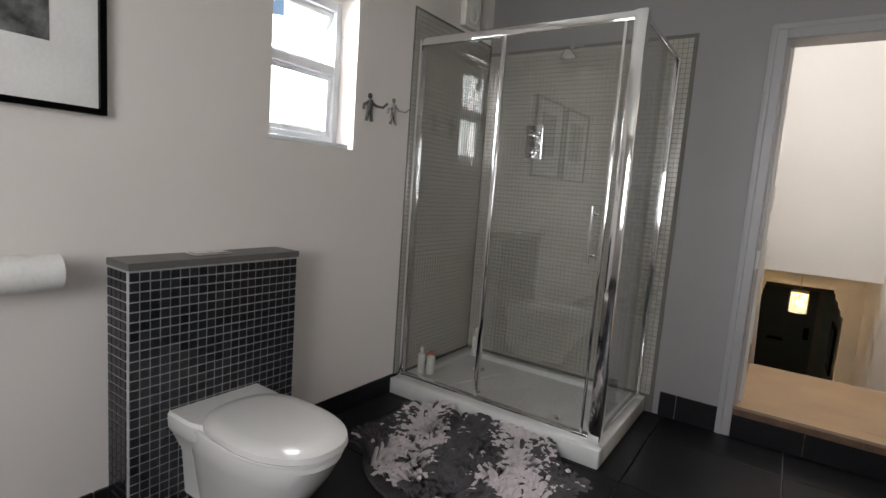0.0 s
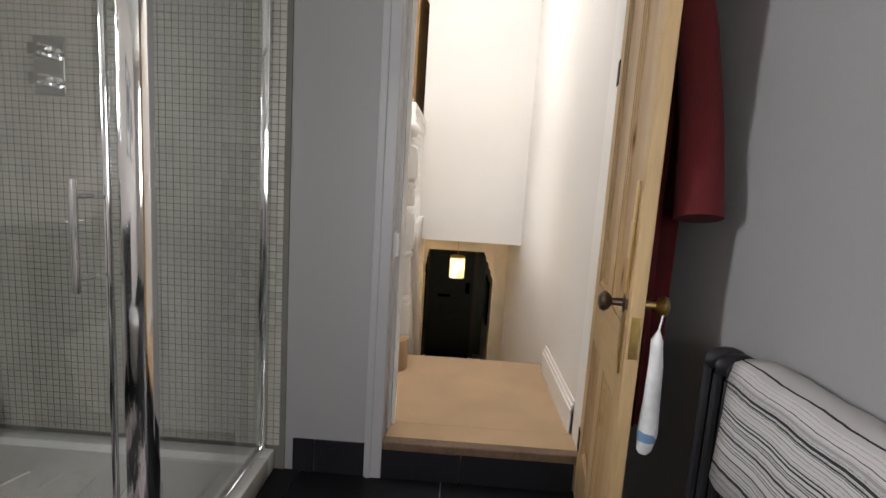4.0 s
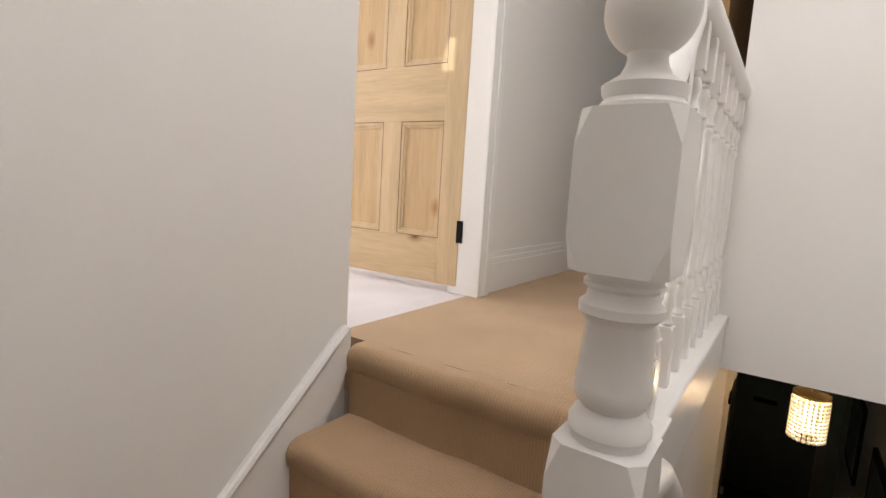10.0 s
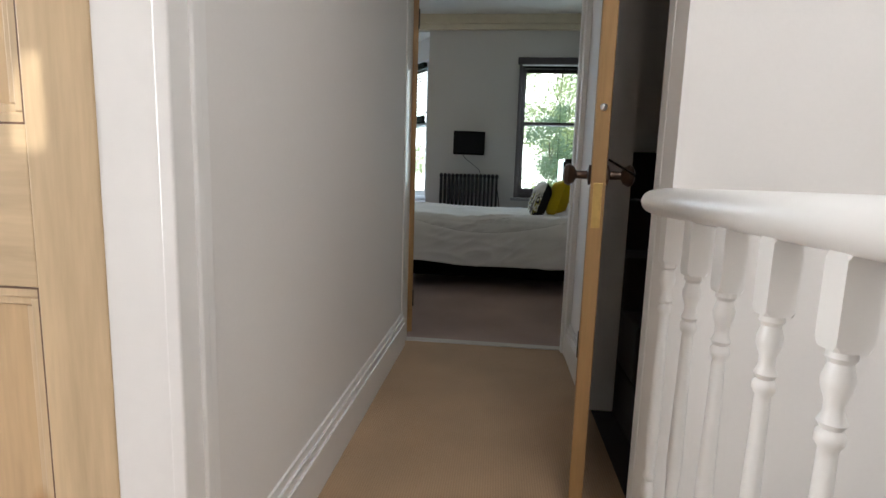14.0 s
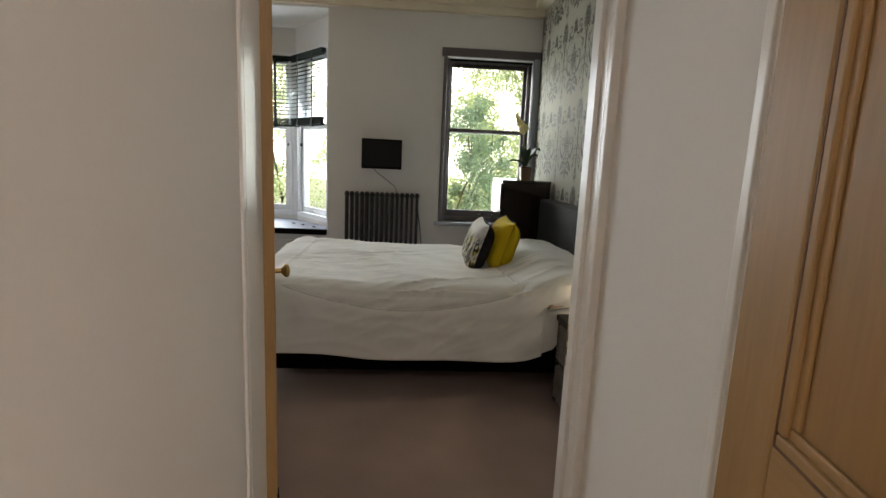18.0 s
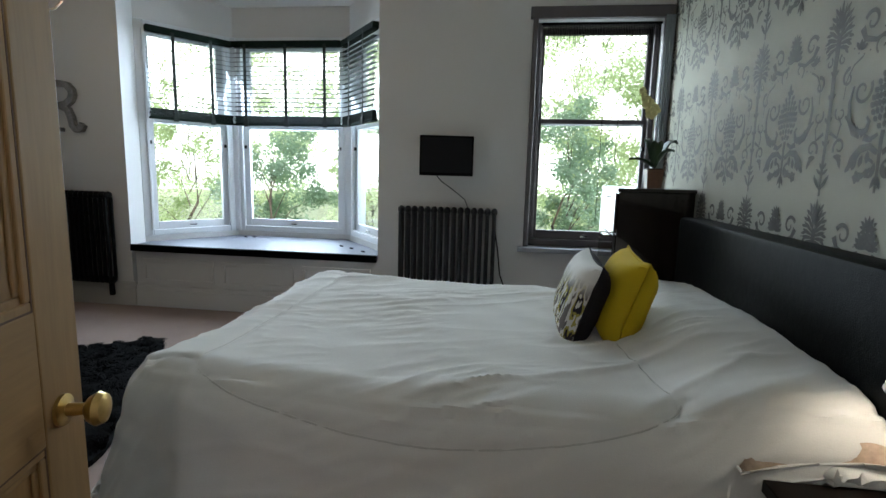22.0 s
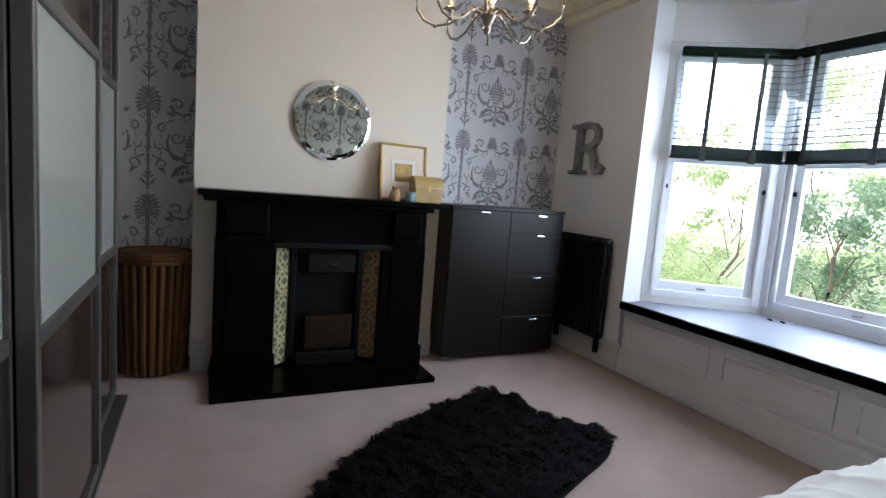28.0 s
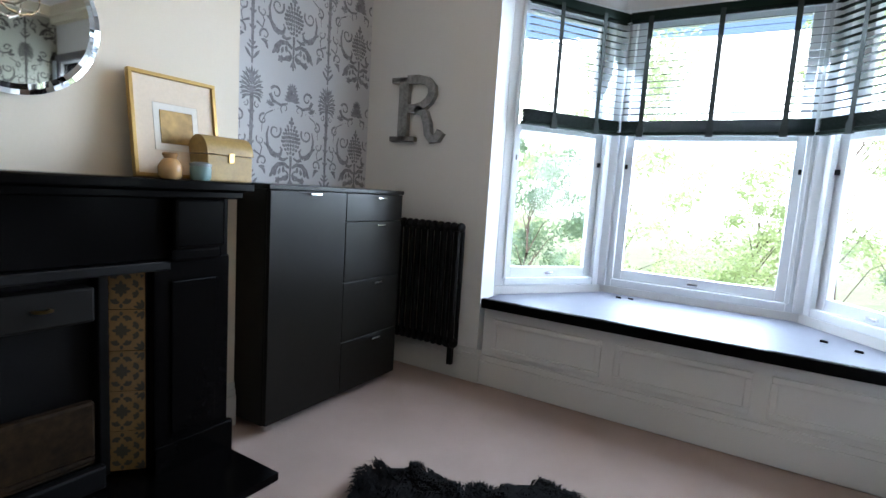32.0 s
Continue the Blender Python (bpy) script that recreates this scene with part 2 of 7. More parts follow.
ACRYL = mat("white_acrylic_tray", (0.75, 0.75, 0.73), 0.25, 0, 0.02, 6, 40, 0.02)
GLASS = glass("clear_glass", (0.975, 0.98, 0.975), base=0.075)
PANE = glass("window_glass", (0.98, 0.99, 0.99))
MIRROR = mat("mirror_silver", (0.85, 0.87, 0.88), 0.02, 1.0, 0.01, 3, 10, 0.0)
LINEN = mat("white_cotton_bedding", (0.72, 0.70, 0.66), 0.9, 0, 0.04, 6, 260, 0.15, spec=0.2)


# ---- building helpers ----
ORIGIN = {}


def box(bm, x0, y0, z0, x1, y1, z1, bevel=0.0):
    r = bmesh.ops.create_cube(bm, size=1, matrix=Matrix.Translation(((x0 + x1) / 2, (y0 + y1) / 2, (z0 + z1) / 2)) @ Matrix.Diagonal((x1 - x0, y1 - y0, z1 - z0, 1)))
    if bevel:
        edges = list({e for v in r["verts"] for e in v.link_edges})
        bmesh.ops.bevel(bm, geom=edges, offset=bevel, segments=2, affect="EDGES", profile=0.5)
    return bm


def boxes(*rows, bevel=0.0):
    bm = bmesh.new()
    for r in rows:
        box(bm, *r, bevel=bevel)
    return bm


def lathe(profile, n=20, centre=(0, 0, 0), bm=None):
    """A turned shape: profile of (radius, height)."""
    bm = bm or bmesh.new()
    rings = []
    for r, z in profile:
        rings.append([bm.verts.new((centre[0] + r * math.cos(2 * math.pi * i / n), centre[1] + r * math.sin(2 * math.pi * i / n), centre[2] + z)) for i in range(n)])
    for a, b in zip(rings, rings[1:]):
        for i in range(n):
            bm.faces.new((a[i], a[(i + 1) % n], b[(i + 1) % n], b[i]))
    bm.faces.new(rings[0][::-1])
    bm.faces.new(rings[-1])
    return bm


def tube(points, r=0.01, n=10, bm=None, flat=1.0):
    """A round bar along points; flat squeezes it upright."""
    bm = bm or bmesh.new()
    pts = [Vector(p) for p in points]
    rings = []
    for i, p in enumerate(pts):
        d = (pts[min(i + 1, len(pts) - 1)] - pts[max(i - 1, 0)]).normalized()
        side = d.cross(Vector((0, 0, 1)))
        side = side.normalized() if side.length > 1e-4 else Vector((1, 0, 0))
        up = side.cross(d)
        rr = r[i] if isinstance(r, (list, tuple)) else r
        rings.append([bm.verts.new(p + rr * (math.cos(2 * math.pi * k / n) * side + flat * math.sin(2 * math.pi * k / n) * up)) for k in range(n)])
    for a, b in zip(rings, rings[1:]):
        for k in range(n):
            bm.faces.new((a[k], a[(k + 1) % n], b[(k + 1) % n], b[k]))
    bm.faces.new(rings[0][::-1])
    bm.faces.new(rings[-1])
    return bm


def prism(outline, z0, z1, bm=None):
    """An upright block over an outline of (x, y)."""
    bm = bm or bmesh.new()
    lo, hi = [bm.verts.new((x, y, z0)) for x, y in outline], [bm.verts.new((x, y, z1)) for x, y in outline]
    bm.faces.new(lo[::-1])
    bm.faces.new(hi)
    for i in range(len(lo)):
        j = (i + 1) % len(lo)
        bm.faces.new((lo[i], lo[j], hi[j], hi[i]))
    return bm


def mesh_of(name, bm, material, smooth=False):
    bmesh.ops.recalc_face_normals(bm, faces=bm.faces)
    me = bpy.data.meshes.new(name)
    bm.to_mesh(me)
    bm.free()
    me.materials.append(material)
    if smooth:
        me.polygons.foreach_set("use_smooth", [True] * len(me.polygons))
        me.set_sharp_from_angle(angle=radians(40))
    return me


def structure(name, bm, material, label="", smooth=False):
    return tagged(new(name, mesh_of(name, bm, material, smooth)), label, "", "", "structure")


def thing(name, place, label, category, group="", turn=0):
    ob = new(name)
    ob.matrix_world = pose(*place, 0, 0, turn)
    ORIGIN[ob] = Vector(place) if turn == 0 else Vector((0, 0, 0))
    return tagged(ob, label, category, group)


def part(name, bm, material, parent, label="", smooth=False):
    """One mesh under a thing or a part, given in world places (or in the thing's own, where that is turned)."""
    at = ORIGIN[parent]
    bmesh.ops.translate(bm, verts=bm.verts, vec=-at)
    ob = new(name, mesh_of(name, bm, material, smooth))
    ob.parent = parent
    ORIGIN[ob] = at
    return tagged(ob, label)


def shared(name, me, parent, place, turn=None):
    ob = new(name, me)
    ob.parent = parent
    ob.matrix_basis = (turn or Matrix()) if place is None else Matrix.Translation(Vector(place) - ORIGIN.get(parent, Vector())) @ (turn or Matrix())
    return ob


def sphere(bm, c, r, u=16, v=10, squash=(1, 1, 1)):
    bmesh.ops.create_uvsphere(bm, u_segments=u, v_segments=v, radius=r, matrix=Matrix.Translation(c) @ Matrix.Diagonal((*squash, 1)))
    return bm


def wall_x(name, x0, x1, y0, y1, z0, z1, material, holes=(), label=""):
    """A wall whose faces look along x, with holes of (y0, y1, z0, z1)."""
    return wall("x", name, x0, x1, y0, y1, z0, z1, material, holes, label)


def wall_y(name, y0, y1, x0, x1, z0, z1, material, holes=(), label=""):
    return wall("y", name, y0, y1, x0, x1, z0, z1, material, holes, label)


def wall(axis, name, d0, d1, s0, s1, z0, z1, material, holes, label):
    bm = bmesh.new()
    cuts = sorted({s0, s1, *[h[0] for h in holes], *[h[1] for h in holes]})
    for a, b in zip(cuts, cuts[1:]):
        mid = (a + b) / 2
        gaps = sorted((h[2], h[3]) for h in holes if h[0] <= mid <= h[1])
        low = z0
        for g0, g1 in [*gaps, (z1, z1)]:
            if g0 > low + 1e-4:
                box(bm, d0, a, low, d1, b, g0) if axis == "x" else box(bm, a, d0, low, b, d1, g0)
            low = max(low, g1)
    bmesh.ops.remove_doubles(bm, verts=bm.verts, dist=1e-4)
    return structure(name, bm, material, label)


# ---- the plan: heights and main lines ----
BATH, LAND, UP, HALL, TOP = 0.04, 0.20, 0.957, -1.95, 3.74

# bathroom shell
structure("floor_bathroom", boxes((-1.9, -0.8, -0.2, 1.3, 4.12, BATH - 0.012)), GROUT)
wall_x("wall_bath_west", -1.83, -1.58, -0.8, 4.28, -0.2, 2.75, BATHW, [(2.285, 2.79, 1.468, 2.21)], "pale warm painted wall with a deep window opening")
wall_y("wall_bath_north", 4.10, 4.28, -1.58, 1.14, -0.2, 2.75, GREYW, [(0.145, 1.05, BATH - 0.02, 2.22)], "grey painted bathroom wall with a doorway")
wall_x("wall_bath_east", 1.14, 1.3, -0.8, 4.28, -0.2, 2.75, GREYW, (), "grey painted bathroom wall")
# the opening here is an assumed, unseen window for the second bath lamp
wall_y("wall_bath_south", -0.95, -0.8, -1.83, 1.3, -0.2, 2.75, BATHW, [(-0.5, 0.9, 1.1, 2.4)], "plain painted wall")
structure("ceiling_bathroom", boxes((-1.83, -0.95, 2.68, 1.3, 4.12, 2.8)), CEIL)

# landing, stairs and corridor shell
structure("floor_landing", boxes((-0.70, 4.28, -0.3, 1.03, 4.90, LAND)), TAN, "tan ribbed carpet on the half landing")
structure("floor_doorway", boxes((0.188, 4.13, -0.3, 1.026, 4.28, LAND - 0.001)), TAN, "tan ribbed carpet in the bathroom doorway")
structure("floor_stair_head", boxes((0.10, 4.90, -0.1, 1.03, 5.17, LAND)), TAN, "tan ribbed carpet at the stair head")
wall_x("wall_stair_west", -0.84, -0.66, 4.28, 5.41, -0.3, TOP, STAIRW, (), "warm white stair wall")
wall_y("wall_landing_south", 4.12, 4.284, -0.84, 0.145, 2.0, TOP, STAIRW)
wall_y("wall_landing_upper", 4.12, 4.286, 0.145, 1.03, 2.76, TOP, STAIRW)
wall_y("wall_landing_lower", 4.26, 4.29, -0.66, 0.215, -0.3, 2.225, STAIRW)
wall_x("wall_stair_east", 1.03, 1.15, 4.27, 11.4, -2.2, TOP, STAIRW, (), "tall warm white stairwell wall")
wall_y("wall_bulkhead", 6.63, 6.72, 0.086, 1.03, 0.76, TOP, STAIRW, (), "warm white bulkhead wall over the stairs")
structure("floor_corridor", boxes((-0.75, 5.455, 0.80, 0.09, 8.14, UP), (0.09, 6.72, 0.80, 0.12, 8.14, UP)), TAN, "tan ribbed carpet in the corridor")
structure("floor_string", boxes((0.092, 5.40, 0.76, 0.132, 6.63, 0.94), (0.064, 5.40, 0.93, 0.138, 6.63, 0.968), bevel=0.006), GLOSS)
wall_x("wall_corridor_west", -0.84, -0.72, 5.40, 6.25, -0.3, TOP, STAIRW, [(5.42, 6.19, 0.6, 2.94)], "warm white corridor wall with a doorway")
wall_x("wall_corridor_west_2", -0.86, -0.737, 6.25, 8.15, -0.3, TOP, STAIRW, (), "long warm white corridor wall")
wall_x("wall_corridor_east", 0.112, 0.2, 7.43, 8.15, UP, TOP, STAIRW)
wall_x("wall_loft_door_head", 0.112, 0.2, 6.72, 7.43, 2.95, TOP, STAIRW)
wall_y("wall_bedroom_south", 8.03, 8.15, -4.3, 0.97, UP - 0.2, TOP, STAIRW, [(-0.756, 0.105, UP - 0.03, 2.92)])
# the opening over the landing is made up, for the fill lamp and sun
structure("ceiling_landing", boxes((-0.84, 4.12, TOP, -0.1, 8.15, 3.86), (0.8, 4.12, TOP, 1.15, 8.15, 3.86), (-0.1, 4.12, TOP, 0.8, 4.4, 3.86), (-0.1, 5.75, TOP, 0.8, 8.15, 3.86)), CEIL)
# loft stair enclosure
wall_x("wall_loft_east", 0.95, 1.03, 6.72, 8.1, UP - 0.2, TOP, CREAM)
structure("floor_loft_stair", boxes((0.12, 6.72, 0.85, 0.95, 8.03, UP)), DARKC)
# stairwell side wall, hall
wall_x("wall_stairwell_west", 0.0, 0.10, 4.93, 8.0, -2.2, 0.8, STAIRW, [(4.93, 5.46, 0.1, 0.8)], "warm white stairwell side wall")
structure("ceiling_hall", boxes((-0.6, 6.71, 0.76, 1.1, 11.4, 0.84)), CREAM)
structure("floor_hall", boxes((-0.7, 6.4, -2.1, 1.1, 11.4, HALL - 0.01)), GROUT)
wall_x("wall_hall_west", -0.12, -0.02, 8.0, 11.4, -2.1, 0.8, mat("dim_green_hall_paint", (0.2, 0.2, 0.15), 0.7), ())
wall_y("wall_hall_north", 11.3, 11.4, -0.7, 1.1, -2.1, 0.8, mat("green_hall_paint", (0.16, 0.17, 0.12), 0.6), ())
# bright side room
structure("floor_side_room", boxes((-3.9, 4.1, 0.7, -0.84, 8.05, UP - 0.004), (-0.84, 5.42, 0.7, -0.719, 6.19, UP - 0.001)), PALEC, "pale carpet in the side room")
wall_x("wall_side_room_west", -3.9, -3.7, 4.1, 8.05, 0.5, TOP, WHITE, [(5.0, 6.8, 1.4, 3.0)])
wall_y("wall_side_room_south", 4.3, 4.4, -3.9, -0.84, 0.5, TOP, WHITE)
wall_y("wall_side_room_north", 7.9, 8.02, -3.9, -0.84, 0.5, TOP, WHITE)
structure("ceiling_side_room", boxes((-3.9, 4.28, TOP, -0.84, 8.05, 3.86)), CEIL)

# bedroom shell
structure("floor_bedroom", boxes((-4.4, 8.14, 0.8, 1.0, 12.02, UP - 0.003)), PINKC, "dusty beige fitted bedroom carpet")
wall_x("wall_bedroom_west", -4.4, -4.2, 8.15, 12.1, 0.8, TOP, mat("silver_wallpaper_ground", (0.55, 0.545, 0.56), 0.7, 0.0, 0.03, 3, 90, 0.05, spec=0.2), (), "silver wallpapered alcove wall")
# same paper as the west wall, its dimmer, greener light put into the colour
wall_x("wall_bedroom_east", 0.85, 1.0, 8.15, 12.1, 0.8, TOP, mat("silver_wallpaper_dimmed", (0.42, 0.415, 0.35), 0.7, 0.0, 0.03, 3, 90, 0.05, spec=0.2), (), "silver damask wallpapered wall behind the bed")
# the chandelier's warm light is mixed into the breast's colour
structure("wall_chimney_breast", boxes((-4.2, 9.15, 0.9, -3.9, 10.72, TOP)), mat("lamp_warmed_chimney_paint", (0.68, 0.62, 0.52), 0.8, vary=0.02), "white painted chimney breast, chandelier warmth in its colour")
wall_y("wall_bedroom_north", 11.93, 12.1, -4.2, 0.85, 0.8, TOP, BEDW, [(-3.28, -1.19, 0.8, 3.60), (-0.055, 0.78, 1.60, 3.19)], "stone white bedroom wall with bay and window")
structure("ceiling_bedroom", boxes((-4.4, 8.15, TOP, 1.0, 12.1, 3.86)), CEIL)
bm = boxes((-4.2, 11.83, 3.64, 0.85, 11.93, TOP), (-4.2, 11.87, 3.58, 0.85, 11.93, 3.64), (0.75, 8.15, 3.64, 0.85, 11.83, TOP), (-4.2, 8.15, 3.64, -4.1, 9.15, TOP), (-3.9, 9.05, 3.64, -3.8, 10.82, TOP), (-4.2, 10.82, 3.64, -4.1, 11.83, TOP))
structure("cornice_bedroom", bm, mat("cream_cornice", (0.72, 0.66, 0.52), 0.7))
# bay: base, sides, head and roof
BAY = [(-3.28, 12.10), (-2.80, 12.76), (-1.68, 12.76), (-1.19, 12.10)]
OUT = [(-3.43, 12.10), (-2.88, 12.94), (-1.60, 12.94), (-1.01, 12.10)]


def bay_wall(name, i, z0, z1, material):
    a, b, c, d = BAY[i], BAY[i + 1], OUT[i + 1], OUT[i]
    return structure(name, prism([a, b, c, d], z0, z1), material)


for i in range(3):
    bay_wall("wall_bay_base", i, 0.6, 1.52, BEDW)
    bay_wall("wall_bay_head", i, 3.30, 3.62, BEDW)
structure("ceiling_bay", prism([(-3.25, 11.93), *BAY, (-1.19, 11.93)], 3.56, 3.62), CEIL)
structure("floor_bay", prism([(-3.3, 12.0), *OUT, (-1.1, 12.0)], 0.8, UP - 0.005), PINKC)

# unseen sheet added under the ceiling opening; its gap shapes the sun's patch
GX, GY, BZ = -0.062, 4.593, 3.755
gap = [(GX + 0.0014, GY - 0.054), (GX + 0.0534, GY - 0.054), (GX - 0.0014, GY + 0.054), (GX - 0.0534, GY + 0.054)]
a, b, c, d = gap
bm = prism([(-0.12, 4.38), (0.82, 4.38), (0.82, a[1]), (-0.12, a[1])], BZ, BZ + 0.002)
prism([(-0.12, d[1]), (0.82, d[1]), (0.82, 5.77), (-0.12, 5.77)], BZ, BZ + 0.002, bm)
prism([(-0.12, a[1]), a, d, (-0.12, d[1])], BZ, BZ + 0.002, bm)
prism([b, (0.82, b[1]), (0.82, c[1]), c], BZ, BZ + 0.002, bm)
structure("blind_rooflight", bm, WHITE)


# ---- doors and frames ----
def knob(bm, at, out, r=0.028, reach=0.065):
    """A turned knob on its rose, sticking out along y."""
    prof = [(0.026, 0), (0.026, 0.006), (0.011, 0.01), (0.010, reach * 0.55), (r * 0.75, reach * 0.66), (r, reach * 0.85), (r * 0.85, reach), (r * 0.4, reach * 1.08)]
    k = lathe(prof, 16)
    k.transform(Matrix.Translation(at) @ Matrix.Rotation(radians(-90 if out > 0 else 90), 4, "X"))
    me = bpy.data.meshes.new("k")
    k.to_mesh(me)
    k.free()
    bm.from_mesh(me)
    bpy.data.meshes.remove(me)
    return bm


# dark brown for strips that deepen the shading in the moulding joints
JOINT_SHADE = mat("dark_joint_shade", (0.13, 0.065, 0.03), 0.6)


def pine_door(name, place, turn, w, h, label, knob_z, front=BRONZE, back=BRONZE, low=0.22, lock=0.70, top=0.915, hinges=(0.24, 1.7), single=False, woods=(PINE, PINEX, PINEP)):
    d = thing(name, place, label, "door", turn=turn)
    t, st = 0.036, 0.105
    upright, across, sunk = woods
    for x in (0, w - st):
        part("stile", boxes((x, -t / 2, 0, x + st, t / 2, h), bevel=0.003), upright, d)
    for z0, z1 in ((0, low), (lock, top), (h - 0.12, h)):
        part("rail", boxes((st, -t / 2 + 0.001, z0, w - st, t / 2 - 0.001, z1), bevel=0.002), across, d)
    for z0, z1 in ((low, lock), (top, h - 0.12)):
        if not single:
            part("muntin", boxes((w / 2 - 0.05, -t / 2 + 0.001, z0, w / 2 + 0.05, t / 2 - 0.001, z1), bevel=0.002), upright, d)
        for x0, x1 in ([(st, w - st)] if single else [(st, w / 2 - 0.05), (w / 2 + 0.05, w - st)]):
            p = part("panel", boxes((x0 - 0.002, -0.006, z0 - 0.002, x1 + 0.002, 0.006, z1 + 0.002)), sunk, d)
            bm = bmesh.new()
            for s in (-1, 1):
                for k, q in ((0.0, 0.015), (0.012, 0.010)):
                    a, b, c, e = x0 + k, x1 - k, z0 + k, z1 - k
                    y0, y1 = sorted((s * 0.005, s * q))
                    for r in ((a, y0, c, b, y1, c + 0.016), (a, y0, e - 0.016, b, y1, e), (a, y0, c + 0.016, a + 0.016, y1, e - 0.016), (b - 0.016, y0, c + 0.016, b, y1, e - 0.016)):
                        box(bm, *r, bevel=0.003)
            part("moulding", bm, upright, p)
            # thin dark strips along the panel edge stand for crevice shade
            bm = bmesh.new()
            for s in (-1, 1):
                y0, y1 = sorted((s * 0.006, s * 0.0158))
                for r in ((x0, y0, z0, x1, y1, z0 + 0.003), (x0, y0, z1 - 0.003, x1, y1, z1), (x0, y0, z0 + 0.003, x0 + 0.003, y1, z1 - 0.003), (x1 - 0.003, y0, z0 + 0.003, x1, y1, z1 - 0.003)):
                    box(bm, *r)
            part("wax_line", bm, JOINT_SHADE, p, "dark strip that deepens the joint shading")
    part("door_knob", knob(bmesh.new(), (w - 0.062, t / 2, knob_z), 1), front, d, smooth=True)
    part("door_knob", knob(bmesh.new(), (w - 0.062, -t / 2, knob_z), -1), back, d, smooth=True)
    part("lock_plate", boxes((w - 0.001, -0.011, knob_z - 0.13, w + 0.002, 0.011, knob_z - 0.02), bevel=0.0008), BRASS, d)
    for z in hinges:
        part("hinge", boxes((-0.012, -t / 2 - 0.004, z - 0.045, 0.03, -t / 2 + 0.002, z + 0.045), (-0.016, t / 2 - 0.004, z - 0.045, 0.012, t / 2 + 0.003, z + 0.045), bevel=0.001), IRON, d)
    return d


door_b = pine_door("bathroom_door", (1.022, 4.07, 0.055), 260.6, 0.765, 2.09, "open waxed pine four-panel door with a robe behind", 0.985, BRASS, BRONZE, woods=(PINEM, PINEMX, PINEMP))
part("escutcheon_plate", boxes((0.69, -0.024, 0.80, 0.725, -0.0185, 1.30), (0.683, -0.026, 1.1, 0.732, -0.02, 1.2), bevel=0.003), BRASS, door_b, "long cast brass finger plate")
pine_door("side_room_door", (-0.805, 6.186, 0.985), 180.5, 0.75, 1.93, "open waxed pine four-panel door with knots", 0.80, low=0.188, lock=0.667, top=0.893, hinges=(0.225, 1.7))
pine_door("bedroom_door", (-0.724, 8.172, 0.985), 106.0, 0.76, 1.92, "open pine bedroom door with a brass knob", 0.74, BRASS, BRASS, hinges=(0.19, 1.62), woods=(PINEA, PINEAX, PINEAP))
door_l = pine_door("loft_door", (0.069, 7.403, 0.985), 260.5, 0.60, 1.95, "half-open pine door to the loft stairs", 0.857, single=True, woods=(PINEA, PINEAX, PINEAP))

bm = lathe([(0.009, 0), (0.009, 0.002), (0.005, 0.006), (0.001, 0.008)], 14)
bm.transform(pose(0.60, 0, 1.017, 0, 90, 0))
part("ball_catch", bm, CHROME, door_l, "steel ball catch", True)


def architrave(name, axis, d, s0, s1, z0, z1, material, out, w=0.075, deep=0.022):
    """Moulded boards round an opening; out: which way the face looks."""
    bm = bmesh.new()
    for k, (a, q) in enumerate(((0.0, deep), (0.012, deep * 0.6), (0.045, deep * 1.25))):
        ww = w - a if k < 2 else 0.02
        o = a
        y0, y1 = sorted((d, d + out * q))
        for r in ((s0 - o - ww, y0, z0, s0 - o, y1, z1 + w), (s1 + o, y0, z0, s1 + o + ww, y1, z1 + w), (s0 - o, y0, z1 + o, s1 + o, y1, z1 + o + ww)):
            if axis == "y":
                box(bm, *r, bevel=0.003)
            else:
                box(bm, r[1], r[0], r[2], r[4], r[3], r[5], bevel=0.003)
    return structure(name, bm, material)


architrave("trim_bath_door", "y", 4.10, 0.185, 1.03, BATH, 2.195, GREYGLOSS, -1)
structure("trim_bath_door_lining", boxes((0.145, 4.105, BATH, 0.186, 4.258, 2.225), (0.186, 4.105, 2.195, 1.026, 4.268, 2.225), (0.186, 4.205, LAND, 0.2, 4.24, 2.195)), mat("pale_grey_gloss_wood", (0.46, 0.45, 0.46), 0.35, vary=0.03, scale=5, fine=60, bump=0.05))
structure("trim_bath_door_hinge_lining", boxes((1.026, 4.105, BATH, 1.054, 4.268, 2.225)), GLOSS)
structure("threshold_bath", boxes((0.186, 4.085, 0.165, 1.026, 4.135, 0.207), bevel=0.006), mat("worn_oak_threshold", (0.12, 0.07, 0.04), 0.6, vary=0.4, scale=12, fine=60, bump=0.3))
latch = thing("latch_keeper", (0.186, 4.16, 0.99), "painted old rim latch keeper on the frame", "latch")
part("keeper_box", boxes((0.185, 4.145, 0.992, 0.203, 4.188, 1.088), bevel=0.006), WINP, latch, "white painted iron keeper", True)
part("keeper_lip", boxes((0.185, 4.128, 0.986, 0.191, 4.194, 1.094), bevel=0.003), WINP, latch, "white painted back plate", True)
for z in (1.01, 1.068):
    part("screw", boxes((0.2025, 4.163, z, 0.2038, 4.169, z + 0.006)), IRON, latch)
architrave("trim_side_room_door", "x", -0.72, 5.36, 6.168, UP, 2.94, GLOSS, 1, w=0.09)
structure("trim_side_room_lining", boxes((-0.845, 6.17, UP, -0.70, 6.191, 2.95), (-0.845, 5.415, 2.93, -0.715, 6.17, 2.95)), GLOSS)
architrave("trim_bedroom_door", "y", 8.03, -0.730, 0.09, UP, 2.905, GLOSS, -1, w=0.05)
